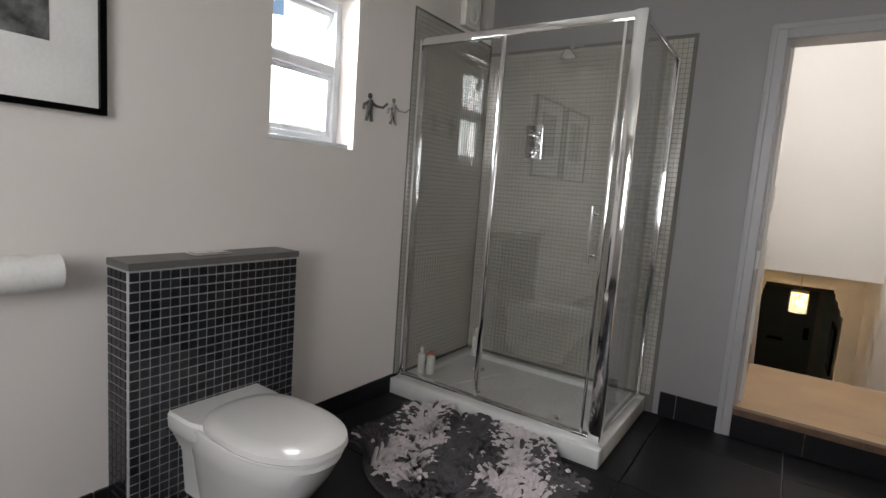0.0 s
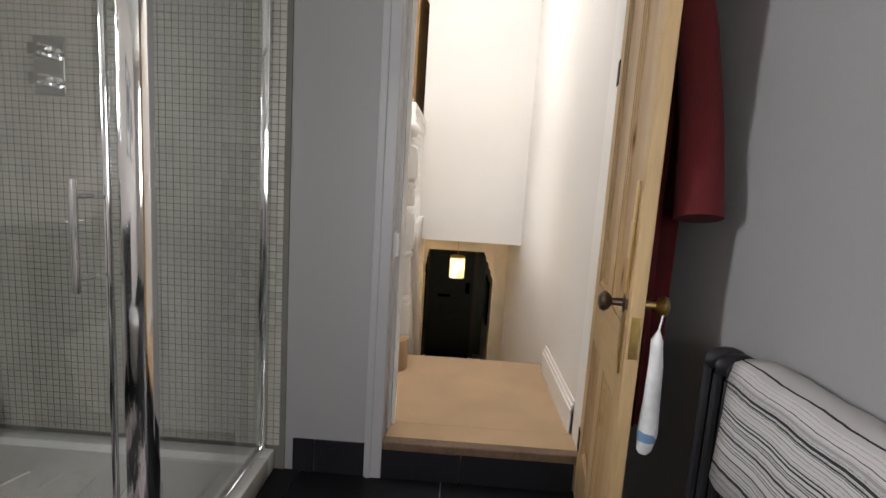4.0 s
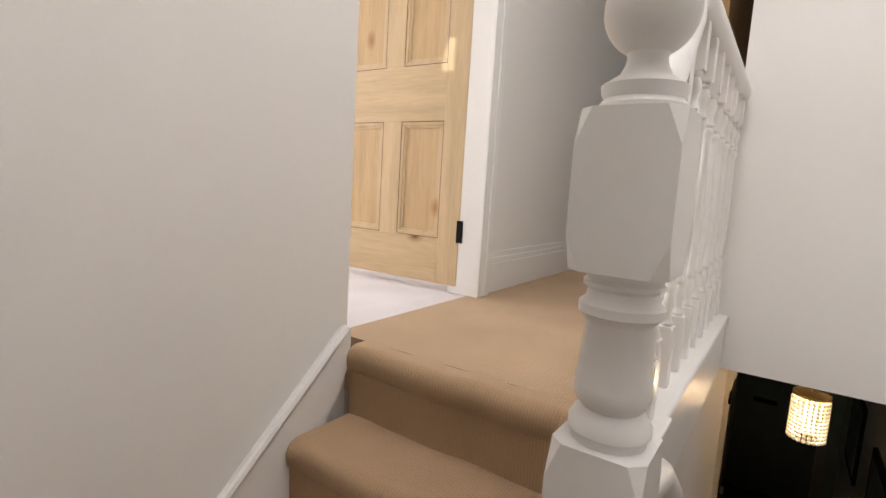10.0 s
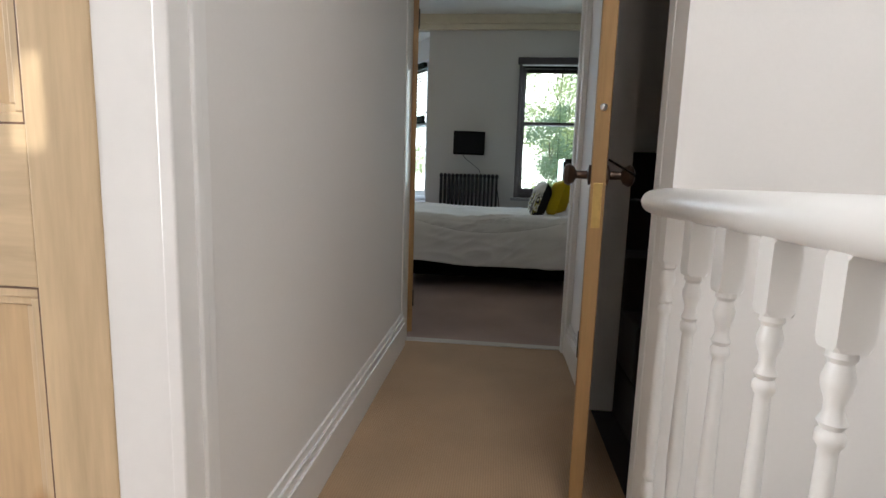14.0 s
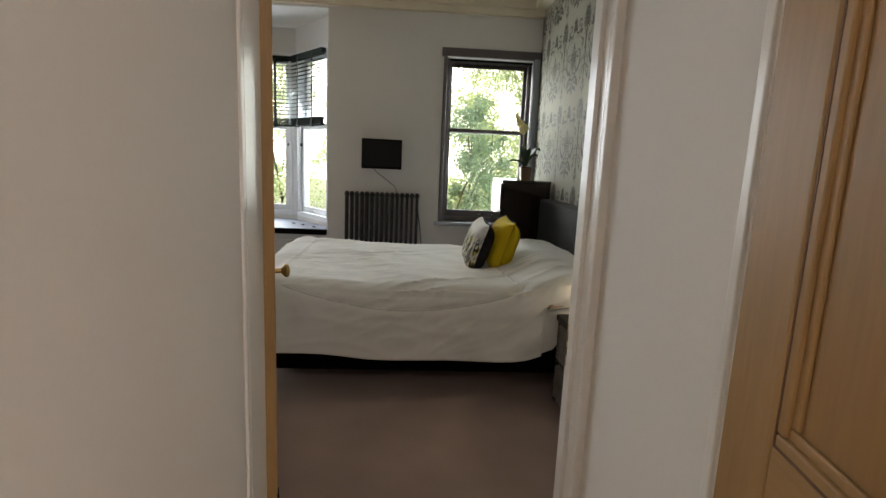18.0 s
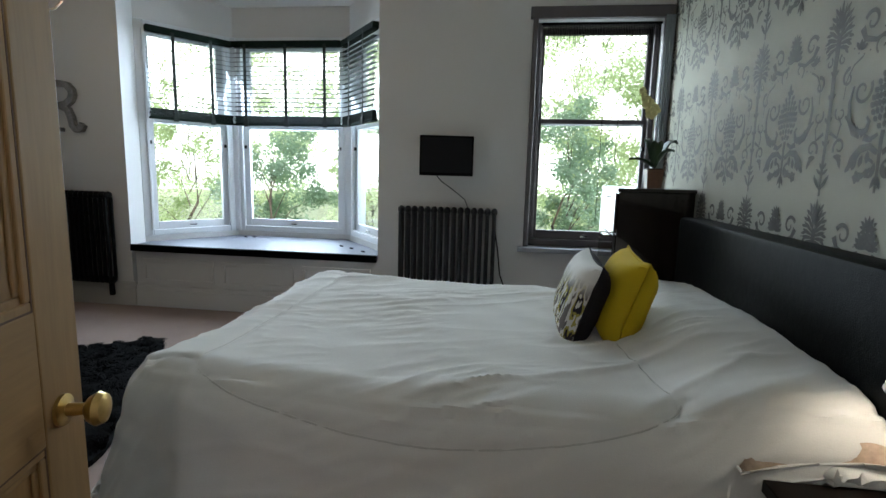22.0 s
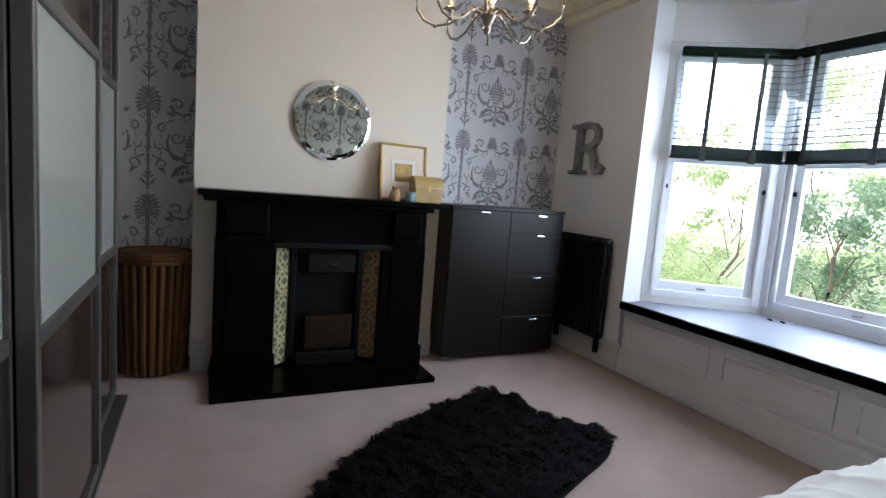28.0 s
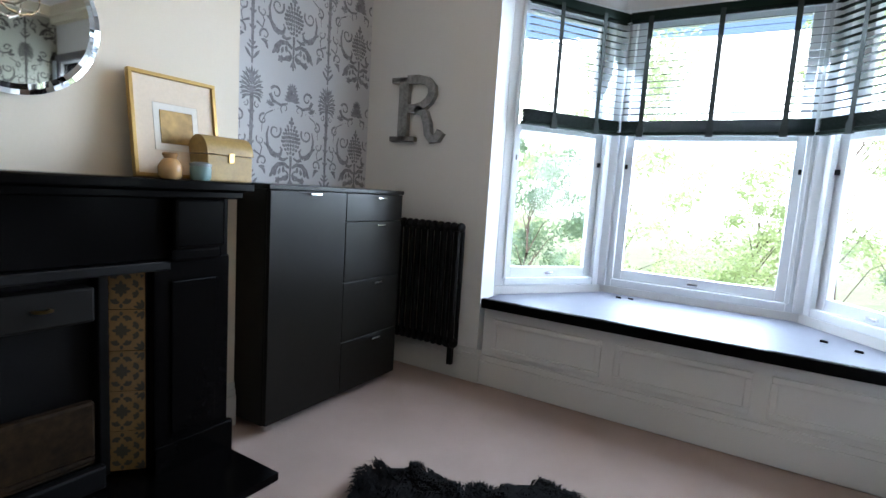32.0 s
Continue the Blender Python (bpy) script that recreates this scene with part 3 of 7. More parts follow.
structure("trim_bedroom_lining", boxes((-0.757, 8.03, UP, -0.730, 8.152, 2.92), (0.09, 8.03, UP, 0.108, 8.152, 2.92), (-0.730, 8.03, 2.9, 0.09, 8.152, 2.92), (0.079, 8.07, UP, 0.0905, 8.11, 2.9), (-0.730, 8.07, 2.888, 0.079, 8.11, 2.9)), GLOSS)
structure("threshold_bedroom", boxes((-0.730, 8.105, UP - 0.002, 0.09, 8.157, UP + 0.006), bevel=0.003), mat("satin_aluminium_strip", (0.55, 0.52, 0.47), 0.6, 0.1))
architrave("trim_loft_door", "x", 0.112, 6.778, 7.42, UP, 2.95, GLOSS, -1, w=0.06)


def skirting(name, runs, material, h=0.17, deep=0.02):
    """Stepped skirting board; runs of (x0, y0, x1, y1, z) with the face proud of the wall."""
    bm = bmesh.new()
    for x0, y0, x1, y1, z in runs:
        dx, dy = abs(x1 - x0), abs(y1 - y0)
        nx, ny = (0, 1) if dx > dy else (1, 0)
        for a, hh in ((deep, h * 0.72), (deep * 0.7, h * 0.86), (deep * 0.35, h)):
            box(bm, min(x0, x1) - nx * a, min(y0, y1) - ny * a, z, max(x0, x1) + nx * a, max(y0, y1) + ny * a, z + hh, bevel=0.002)
    return structure(name, bm, material)


kp = thing("strike_plate", (0.088, 8.13, 1.70), "worn brass strike plate on the white door lining", "strike plate")
part("plate", boxes((0.087, 8.117, 1.64, 0.0902, 8.145, 1.76), bevel=0.0008), BRASS, kp)
for z in (1.685, 1.725):
    part("latch_hole", boxes((0.0865, 8.124, z - 0.012, 0.0885, 8.138, z + 0.012)), BLACK, kp)
skirting("baseboard_corridor", [(-0.737, 6.252, -0.737, 8.03, UP), (0.112, 7.482, 0.112, 8.03, UP)], GLOSS)
skirting("baseboard_landing", [(1.03, 4.29, 1.03, 5.06, LAND)], GLOSS, 0.16)
skirting("baseboard_bedroom", [(-3.9, 9.15, -3.9, 9.24, UP), (-3.9, 10.57, -3.9, 10.72, UP), (-4.2, 11.93, -3.25, 11.93, UP), (-1.19, 11.93, 0.85, 11.93, UP), (0.85, 8.15, 0.85, 11.93, UP)], mat("stone_skirting_paint", (0.55, 0.54, 0.51), 0.5, vary=0.02), 0.2)

# ---- bathroom ----
tiles = bpy.data.objects["floor_bathroom"]
tm = {}
for i in range(6):
    for j in range(9):
        x0, x1 = max(-1.58, -1.997 + 0.61 * i), min(1.14, -1.997 + 0.61 * (i + 1))
        y0, y1 = -1.1 + 0.61 * j, min(4.1, -1.1 + 0.61 * (j + 1))
        if x1 - x0 > 0.03 and y1 - y0 > 0.03 and y1 > -0.8:
            key = (round(x1 - x0, 3), round(y1 - y0, 3))
            if key not in tm:
                tm[key] = mesh_of("tile", boxes((0.002, 0.002, 0, key[0] - 0.002, key[1] - 0.002, 0.012), bevel=0.0015), TILEBLK)
            shared("tile", tm[key], tiles, (x0, y0, BATH - 0.012))
sk = bmesh.new()
for a, b in ((-0.2, 0.13),):
    for x in (a, a + 0.093):
        box(sk, x + 0.001, 4.088, BATH, min(b, x + (0.092 if x == a else 0.4)) - 0.001, 4.1, BATH + 0.145, bevel=0.0015)
for k in range(7):
    box(sk, -1.58, -0.8 + 0.6 * k, BATH, -1.568, min(3.26, -0.8 + 0.6 * (k + 1)) - 0.004, BATH + 0.11, bevel=0.0015)
for k in range(8):
    box(sk, 1.128, -0.8 + 0.6 * k, BATH, 1.14, -0.8 + 0.6 * (k + 1) - 0.004, BATH + 0.12, bevel=0.0015)
structure("baseboard_bath_tiles", sk, TILEBLK)
structure("baseboard_bath_step", boxes((0.13, 4.083, BATH, 0.52, 4.097, 0.17), (0.524, 4.083, BATH, 1.0, 4.097, 0.17), bevel=0.0015), TILEBLK)


def mosaic(parent_name, axis, d, s0, s1, z0, z1, pitch, gap, material, out, parts_from=None, deep=0.004):
    """Small square tiles on a wall face: those in the given stretch are parts, the rest one mesh."""
    host = bpy.data.objects[parent_name]
    me = mesh_of("tile", boxes((0, -deep if axis == "y" else 0, 0, pitch - gap, 0, pitch - gap)) if axis == "y" else boxes((0, 0, 0, deep, pitch - gap, pitch - gap)), material)
    count = 0
    ns, nz = int((s1 - s0) / pitch), int((z1 - z0) / pitch)
    vs, fs = [], []
    for i in range(ns):
        for j in range(nz):
            s, z = s0 + i * pitch, z0 + j * pitch
            if parts_from and parts_from[0] <= s < parts_from[1] and parts_from[2] <= z < parts_from[3] and count < 300:
                count += 1
                o = new("tile", me)
                o.parent = host
                org = ORIGIN.get(host, Vector())
                o.location = (Vector((s, d, z)) if axis == "y" else Vector((d, s, z))) - org
            else:
                e, q = pitch - gap, out * deep
                n = len(vs)
                if axis == "y":
                    vs += [(s, d, z), (s + e, d, z), (s + e, d, z + e), (s, d, z + e), (s, d + q, z), (s + e, d + q, z), (s + e, d + q, z + e), (s, d + q, z + e)]
                else:
                    vs += [(d, s, z), (d, s + e, z), (d, s + e, z + e), (d, s, z + e), (d + q, s, z), (d + q, s + e, z), (d + q, s + e, z + e), (d + q, s, z + e)]
                fs += [tuple(n + k for k in f) for f in ((4, 5, 6, 7), (0, 1, 5, 4), (1, 2, 6, 5), (2, 3, 7, 6), (3, 0, 4, 7))]
    if vs:
        m2 = bpy.data.meshes.new("mosaic")
        org = ORIGIN.get(host, Vector())
        m2.from_pydata([tuple(Vector(v) - org) for v in vs], [], fs)
        m2.materials.append(material)
        b2 = bmesh.new()
        b2.from_mesh(m2)
        bmesh.ops.recalc_face_normals(b2, faces=b2.faces)
        b2.to_mesh(m2)
        b2.free()
        o = new("mosaic", m2)
        o.parent = host
        tagged(o, kind="stuff")


structure("tiling_bed_north", boxes((-1.58, 4.092, BATH, -0.235, 4.1, 2.27)), MOSGRT)
structure("tiling_bed_west", boxes((-1.58, 3.23, BATH, -1.572, 4.092, 2.32)), MOSGRT)
mosaic("tiling_bed_north", "y", 4.092, -1.57, -0.235, 0.15, 2.27, 0.028, 0.003, MOSGRN, -1, (-0.52, -0.235, 0.6, 1.4))
mosaic("tiling_bed_west", "x", -1.572, 3.235, 4.085, 0.15, 2.31, 0.028, 0.003, MOSGRN, 1)

# shower: tray, chrome frame, glass
TX0, TX1, TY0, TY1, TZ = -1.572, -0.276, 3.196, 4.088, 0.135
sh = thing("shower_enclosure", (-0.92, 3.66, BATH), "chrome framed glass shower cubicle on a white tray", "shower")
tray = part("tray", boxes((TX0, TY0, BATH, TX1, TY0 + 0.07, TZ), bevel=0.008), ACRYL, sh, "white acrylic shower tray", True)
for r in ((TX0, TY1 - 0.07, BATH, TX1, TY1, TZ), (TX0, TY0 + 0.07, BATH, TX0 + 0.07, TY1 - 0.07, TZ), (TX1 - 0.07, TY0 + 0.07, BATH, TX1, TY1 - 0.07, TZ)):
    part("tray_rim", boxes(r, bevel=0.008), ACRYL, tray, smooth=True)
bm = boxes((TX0 + 0.06, TY0 + 0.06, BATH, TX1 - 0.06, TY1 - 0.06, 0.10))
for k in range(5):
    x = -1.15 + 0.13 * k
    tube([(x, 3.85, 0.1), (x - 0.16 + 0.11 * k, 3.36, 0.1)], 0.006, 6, bm)
part("tray_floor", bm, ACRYL, tray)
part("drain", lathe([(0.045, 0), (0.045, 0.006), (0.03, 0.009), (0.02, 0.004)], 18, (-1.3, 3.8, 0.1)), CHROME, tray, smooth=True)
FX0, FX1, FY0, FY1, FZ0, FZ1 = -1.565, -0.328, 3.275, 4.085, TZ, 2.15
for n, r in (("corner_post", (FX1 - 0.03, FY0 - 0.03, FZ0, FX1 + 0.03, FY0 + 0.03, FZ1)), ("wall_post", (FX0, FY0 - 0.022, FZ0, FX0 + 0.03, FY0 + 0.022, FZ1 - 0.01)), ("wall_post", (FX1 - 0.015, FY1 - 0.03, FZ0, FX1 + 0.018, FY1, FZ1 - 0.02)), ("top_rail", (FX0, FY0 - 0.02, FZ1 - 0.045, FX1, FY0 + 0.02, FZ1 - 0.004)), ("bottom_rail", (FX0, FY0 - 0.02, FZ0, FX1, FY0 + 0.02, FZ0 + 0.03)), ("top_rail", (FX1 - 0.012, FY0, FZ1 - 0.03, FX1 + 0.012, FY1, FZ1 - 0.008)), ("bottom_rail", (FX1 - 0.014, FY0, FZ0, FX1 + 0.014, FY1, FZ0 + 0.024)), ("centre_stile", (-1.02, FY0 - 0.014, FZ0 + 0.03, -0.995, FY0 + 0.014, FZ1 - 0.045)), ("door_stile", (-0.40, FY0 - 0.02, FZ0 + 0.03, -0.385, FY0 - 0.008, FZ1 - 0.045))):
    part(n, boxes(r, bevel=0.009 if n == "corner_post" else 0.004), CHROME, sh, smooth=True)
for n, r in (("glass_panel", (FX0 + 0.02, FY0 + 0.004, FZ0 + 0.02, -1.0, FY0 + 0.010, FZ1 - 0.03)), ("glass_door", (-1.02, FY0 - 0.012, FZ0 + 0.03, -0.345, FY0 - 0.006, FZ1 - 0.04)), ("glass_panel", (FX1 - 0.003, FY0 + 0.02, FZ0 + 0.02, FX1 + 0.003, FY1 - 0.02, FZ1 - 0.02))):
    o = part(n, boxes(r), GLASS, sh, "clear glass")
    o.visible_shadow = False
hd = part("handle", tube([(-0.437, 3.21, 1.01), (-0.437, 3.21, 1.275)], 0.0095), CHROME, sh, smooth=True)
for z in (1.04, 1.235):
    part("handle_post", tube([(-0.437, 3.21, z), (-0.437, 3.268, z)], 0.007), CHROME, hd, smooth=True)
for x in (-0.98, -0.52):
    part("roller", lathe([(0.012, 0), (0.016, 0.004), (0.016, 0.012), (0.008, 0.016)], 12, (x, 3.25, 0.2)), CHROME, sh, smooth=True)
vl = thing("shower_valve", (-1.17, 4.085, 1.66), "chrome twin-lever shower valve", "valve")
part("plate", boxes((-1.235, 4.066, 1.545, -1.11, 4.088, 1.77), bevel=0.004), CHROME, vl)
for z in (1.6, 1.71):
    part("lever", boxes((-1.21, 4.01, z - 0.022, -1.165, 4.066, z + 0.022), (-1.185, 4.0, z - 0.009, -1.105, 4.02, z + 0.009), bevel=0.004), CHROME, vl, smooth=True)
hdd = thing("overhead_shower", (-0.95, 4.088, 2.2), "chrome round shower head on an arm", "shower head")
part("arm", tube([(-0.9, 4.088, 2.25), (-0.9, 4.02, 2.255), (-0.91, 3.96, 2.235), (-0.92, 3.93, 2.2)], 0.011), CHROME, hdd, smooth=True)
hbm = lathe([(0.015, 0.05), (0.03, 0.03), (0.052, 0.012), (0.055, 0.0), (0.045, -0.004)], 20)
hbm.transform(pose(-0.925, 3.925, 2.15, 20, 0, 0))
part("rose", hbm, CHROME, hdd, smooth=True)


def bottle(place, r, h, body, cap, label, pump=False):
    b = thing("bottle", place, label, "bottle")
    part("body", lathe([(r * 0.9, 0), (r, 0.01), (r, h * 0.72), (r * 0.45, h * 0.8), (r * 0.45, h * 0.84)], 16, place), body, b, smooth=True)
    c = part("cap", lathe([(r * 0.5, h * 0.84), (r * 0.5, h * 0.95), (r * 0.3, h)], 14, place), cap, b, smooth=True)
    if pump:
        part("nozzle", tube([(place[0], place[1], place[2] + h), (place[0] + 0.035, place[1], place[2] + h)], 0.005), cap, c)


WPL = mat("white_plastic", (0.75, 0.74, 0.7), 0.35)
RPL = mat("red_plastic", (0.55, 0.05, 0.03), 0.35)
bottle((-1.42, 3.95, TZ), 0.027, 0.2, WPL, WPL, "white pump bottle standing on the shower tray", True)
bottle((-1.49, 3.40, TZ), 0.022, 0.17, WPL, WPL, "slim white bottle standing on the shower tray")
bottle((-1.44, 3.43, TZ), 0.028, 0.15, WPL, RPL, "white bottle with a red cap on the tray")

# boxed-in cistern
cb = thing("cistern_boxing", (-1.50, 2.0, BATH), "black mosaic boxing with a slate top", "cistern boxing")
body = part("boxing", boxes((-1.577, 1.65, BATH, -1.425, 2.33, 0.965)), DKGROUT, cb)
part("top_slab", boxes((-1.577, 1.644, 0.965, -1.415, 2.336, 0.99), bevel=0.002), mat("slate_grey_slab", (0.11, 0.105, 0.1), 0.4, vary=0.15), cb, "dark slate top")
fp = part("flush_plate", boxes((-1.545, 1.90, 0.989, -1.465, 2.05, 0.996), bevel=0.003), CHROME, cb)
part("button", boxes((-1.535, 1.91, 0.996, -1.475, 1.97, 0.999), (-1.535, 1.98, 0.996, -1.475, 2.04, 0.999), bevel=0.001), CHROME, fp)
mosaic("boxing", "x", -1.425, 1.652, 2.333, BATH + 0.003, 0.964, 0.03403, 0.0052, MOSBLK, 1, (1.64, 2.03, 0.03, 0.965))
mosaic("boxing", "y", 1.65, -1.573, -1.424, BATH + 0.003, 0.964, 0.03403, 0.0052, MOSBLK, -1)

# toilet: wall-hung style pan with a closed lid
wc = thing("toilet", (-1.1, 1.97, BATH), "white ceramic toilet with a closed lid", "toilet")


def egg(x0, length, half, n=36, back=0.75):
    pts = []
    for i in range(n):
        a = 2 * math.pi * i / n
        c, s = math.cos(a), math.sin(a)
        e = 0.55 if c < 0 else 1.0
        pts.append((x0 + length / 2 + length / 2 * (abs(c) ** e) * (1 if c > 0 else -1), half * (abs(s) ** (0.85)) * (1 if s > 0 else -1)))
    return pts


def loft(levels, cy):
    bm = bmesh.new()
    rings = [[bm.verts.new((x, cy + y, z)) for x, y in egg(x0, ln, hf)] for z, x0, ln, hf in levels]
    for a, b in zip(rings, rings[1:]):
        for k in range(len(a)):
            bm.faces.new((a[k], a[(k + 1) % len(a)], b[(k + 1) % len(a)], b[k]))
    bm.faces.new(rings[0][::-1])
    bm.faces.new(rings[-1])
    return bm


part("pan", loft([(BATH, -1.42, 0.42, 0.115), (0.10, -1.42, 0.44, 0.12), (0.22, -1.42, 0.52, 0.145), (0.33, -1.42, 0.60, 0.172), (0.395, -1.42, 0.635, 0.183), (0.41, -1.42, 0.63, 0.18)], 1.965), CERAM, wc, smooth=True)
part("seat", loft([(0.411, -1.40, 0.61, 0.183), (0.416, -1.40, 0.622, 0.19), (0.424, -1.40, 0.622, 0.19), (0.429, -1.40, 0.615, 0.186)], 1.965), CERAM, wc, smooth=True)
part("lid", loft([(0.431, -1.31, 0.53, 0.186), (0.437, -1.31, 0.54, 0.19), (0.455, -1.31, 0.535, 0.187), (0.464, -1.30, 0.50, 0.17), (0.467, -1.26, 0.40, 0.13)], 1.965), CERAM, wc, smooth=True)
bm = bmesh.new()
rings = [[bm.verts.new((x, 1.965 + y, z)) for x, y in ((-1.43, -h), (d, -h), (d + 0.06, -h * 0.9), (d + 0.06, h * 0.9), (d, h), (-1.43, h))] for z, h, d in ((0.10, 0.12, -1.36), (0.28, 0.135, -1.34), (0.36, 0.172, -1.30), (0.385, 0.186, -1.28), (0.432, 0.188, -1.28), (0.442, 0.18, -1.285))]
for a, b in zip(rings, rings[1:]):
    for k in range(6):
        bm.faces.new((a[k], a[(k + 1) % 6], b[(k + 1) % 6], b[k]))
bm.faces.new(rings[0][::-1])
bm.faces.new(rings[-1])
part("back_ledge", bm, CERAM, wc, smooth=True)

# shaggy rug
rg = thing("shag_rug", (-0.8, 2.95, BATH), "round grey and lilac felt-strip shag rug", "rug")
RUGD = mat("dark_grey_felt", (0.075, 0.07, 0.075), 0.95, vary=0.3, scale=3, fine=60, bump=0.3, each=0)
RUGL = mat("pale_lilac_felt", (0.58, 0.52, 0.53), 0.95, vary=0.15, scale=3, fine=60, bump=0.3)
part("backing", lathe([(0.46, 0), (0.47, 0.006), (0.46, 0.012)], 40, (-0.8, 2.84, BATH)), RUGD, rg)
rnd = random.Random(4)
for nm, material, n in (("dark_fleece", RUGD, 1500), ("pale_fleece", RUGL, 850)):
    vs, fs = [], []
    k = 0
    while k < n:
        a, r = rnd.uniform(0, 2 * math.pi), 0.5 * math.sqrt(rnd.random())
        x, y = -0.8 + r * math.cos(a) * 1.02, 2.84 + r * math.sin(a) * 0.8
        band = math.sin((x * 0.9 + y * 0.35) * 13 + 1.2)
        if (band > 0.1) != (nm == "pale_fleece") and rnd.random() < 0.94:
            continue
        k += 1
        d = 7 * noise.noise(Vector((x * 4, y * 4, 2))) + rnd.uniform(-0.7, 0.7)
        ln, w = rnd.uniform(0.06, 0.105), rnd.uniform(0.0075, 0.0115)
        ux, uy = math.cos(d), math.sin(d)
        z = BATH + 0.012 + rnd.random() * 0.012
        b = len(vs)
        for t, hz, ww in ((0, 0, 1), (0.3, 0.035, 1.1), (0.7, 0.058, 1.05), (1, 0.056, 0.9)):
            px, py = x + ux * ln * t, y + uy * ln * t
            vs += [(px - uy * w * ww, py + ux * w * ww, z + hz), (px + uy * w * ww, py - ux * w * ww, z + hz), (px, py, z + hz + 0.006)]
        for q in range(3):
            m = b + 3 * q
            fs += [(m, m + 3, m + 5, m + 2), (m + 1, m + 2, m + 5, m + 4), (m, m + 1, m + 4, m + 3)]
        fs.append((b + 9, b + 10, b + 11))
    me = bpy.data.meshes.new(nm)
    me.from_pydata([tuple(Vector(v) - ORIGIN[rg]) for v in vs], [], fs)
    me.materials.append(material)
    o = new(nm, me)
    o.parent = rg
    tagged(o, "dark grey felt strips" if nm == "pile" else "pale lilac felt strips", kind="stuff")


# metal hooks shaped like little figures: plain cut-outs with a peg
def figure_hook(y, z, material, label, h=0.13):
    k = thing("wall_hook", (-1.58, y, z), label, "hook")
    bm = bmesh.new()
    lathe_head = bmesh.ops.create_cone(bm, cap_ends=True, segments=14, radius1=0.016, radius2=0.016, depth=0.004, matrix=pose(-1.576, y, z + h * 0.42, 0, 90, 0))
    for a, b, w in (((0, 0.035), (0, -0.02), 0.017), ((-0.005, -0.01), (-0.022, -0.075), 0.009), ((0.005, -0.01), (0.022, -0.075), 0.009), ((0, 0.028), (-0.042, 0.005), 0.008), ((-0.042, 0.005), (-0.045, -0.02), 0.007), ((0, 0.028), (0.045, 0.012), 0.008)):
        tube([(-1.576, y + a[0], z + a[1]), (-1.576, y + b[0], z + b[1])], w, 8, bm)
    part("body_plate", bm, material, k, smooth=True)
    part("peg", tube([(-1.576, y + 0.04, z + 0.01), (-1.55, y + 0.075, z + 0.005), (-1.535, y + 0.095, z + 0.03)], 0.007), material, k, smooth=True)


figure_hook(2.895, 1.705, mat("pewter_metal", (0.16, 0.16, 0.15), 0.4, 0.9), "dark pewter figure-shaped coat hook on the wall")
figure_hook(3.085, 1.712, CHROME, "bright chrome figure-shaped coat hook on the wall")

# framed print and paper roll
MOUNT = mat("white_mount_board", (0.78, 0.77, 0.75), 0.8)
PHOTO = mat("monochrome_tree_print", (0.12, 0.12, 0.12), 0.6, vary=0.95, scale=14, fine=50, bump=0.0)
for Y0, Y1, Z0, Z1 in ((1.03, 1.643, 1.462, 2.15), (0.34, 0.953, 1.462, 2.15)):
    pf = thing("framed_picture", (-1.57, (Y0 + Y1) / 2, 1.75), "black framed monochrome tree print with a white mount", "picture", "prints over the toilet")
    for r in ((Y0, Z0, Y1, Z0 + 0.02), (Y0, Z1 - 0.02, Y1, Z1), (Y0, Z0 + 0.02, Y0 + 0.02, Z1 - 0.02), (Y1 - 0.02, Z0 + 0.02, Y1, Z1 - 0.02)):
        part("frame_bar", boxes((-1.58, r[0], r[1], -1.552, r[2], r[3]), bevel=0.002), BLACK, pf)
    part("mount", boxes((-1.578, Y0 + 0.02, Z0 + 0.02, -1.57, Y1 - 0.02, Z1 - 0.02)), MOUNT, pf)
    part("print", boxes((-1.571, Y0 + 0.15, Z0 + 0.2, -1.5685, Y1 - 0.15, Z1 - 0.12)), PHOTO, pf)
pr = thing("paper_roll", (-1.49, 1.36, 0.97), "white paper roll on a chrome wall bar", "paper roll")
rb = lathe([(0.02, -0.12), (0.055, -0.12), (0.056, 0.085), (0.02, 0.085)], 24)
rb.transform(pose(-1.49, 1.36, 0.97, 90, 0, 0))
part("roll", rb, mat("soft_white_paper", (0.78, 0.77, 0.74), 0.95, bump=0.2), pr, smooth=True)
part("bar", tube([(-1.58, 1.46, 0.985), (-1.49, 1.46, 0.985), (-1.49, 1.2, 0.97)], 0.007), CHROME, pr, smooth=True)
fan = thing("extractor_fan", (-1.56, 3.75, 2.35), "white square extractor fan high on the wall", "fan")
part("housing", boxes((-1.58, 3.68, 2.345, -1.535, 3.86, 2.56), bevel=0.008), WPL, fan)
gb = lathe([(0.05, 0), (0.055, 0.006), (0.04, 0.012), (0.036, 0.006), (0.02, 0.01)], 24)
gb.transform(pose(-1.536, 3.77, 2.43, 0, 90, 0))
part("grille", gb, WPL, fan, smooth=True)

# bathroom window with a tilted top light
w = tagged(new("window_bath"), "white painted two-light bathroom window, top light tilted open", kind="structure")
ORIGIN[w] = Vector((0, 0, 0))
for r in ((-1.76, 2.285, 1.468, -1.70, 2.33, 2.2), (-1.76, 2.75, 1.468, -1.70, 2.79, 2.2), (-1.76, 2.33, 1.468, -1.70, 2.75, 1.53), (-1.76, 2.33, 2.15, -1.70, 2.75, 2.2), (-1.76, 2.33, 1.835, -1.70, 2.75, 1.885)):
    part("window_frame", boxes(r, bevel=0.004), WINP, w)
part("window_sill", boxes((-1.70, 2.287, 1.469, -1.585, 2.758, 1.49), bevel=0.002), WINP, w)
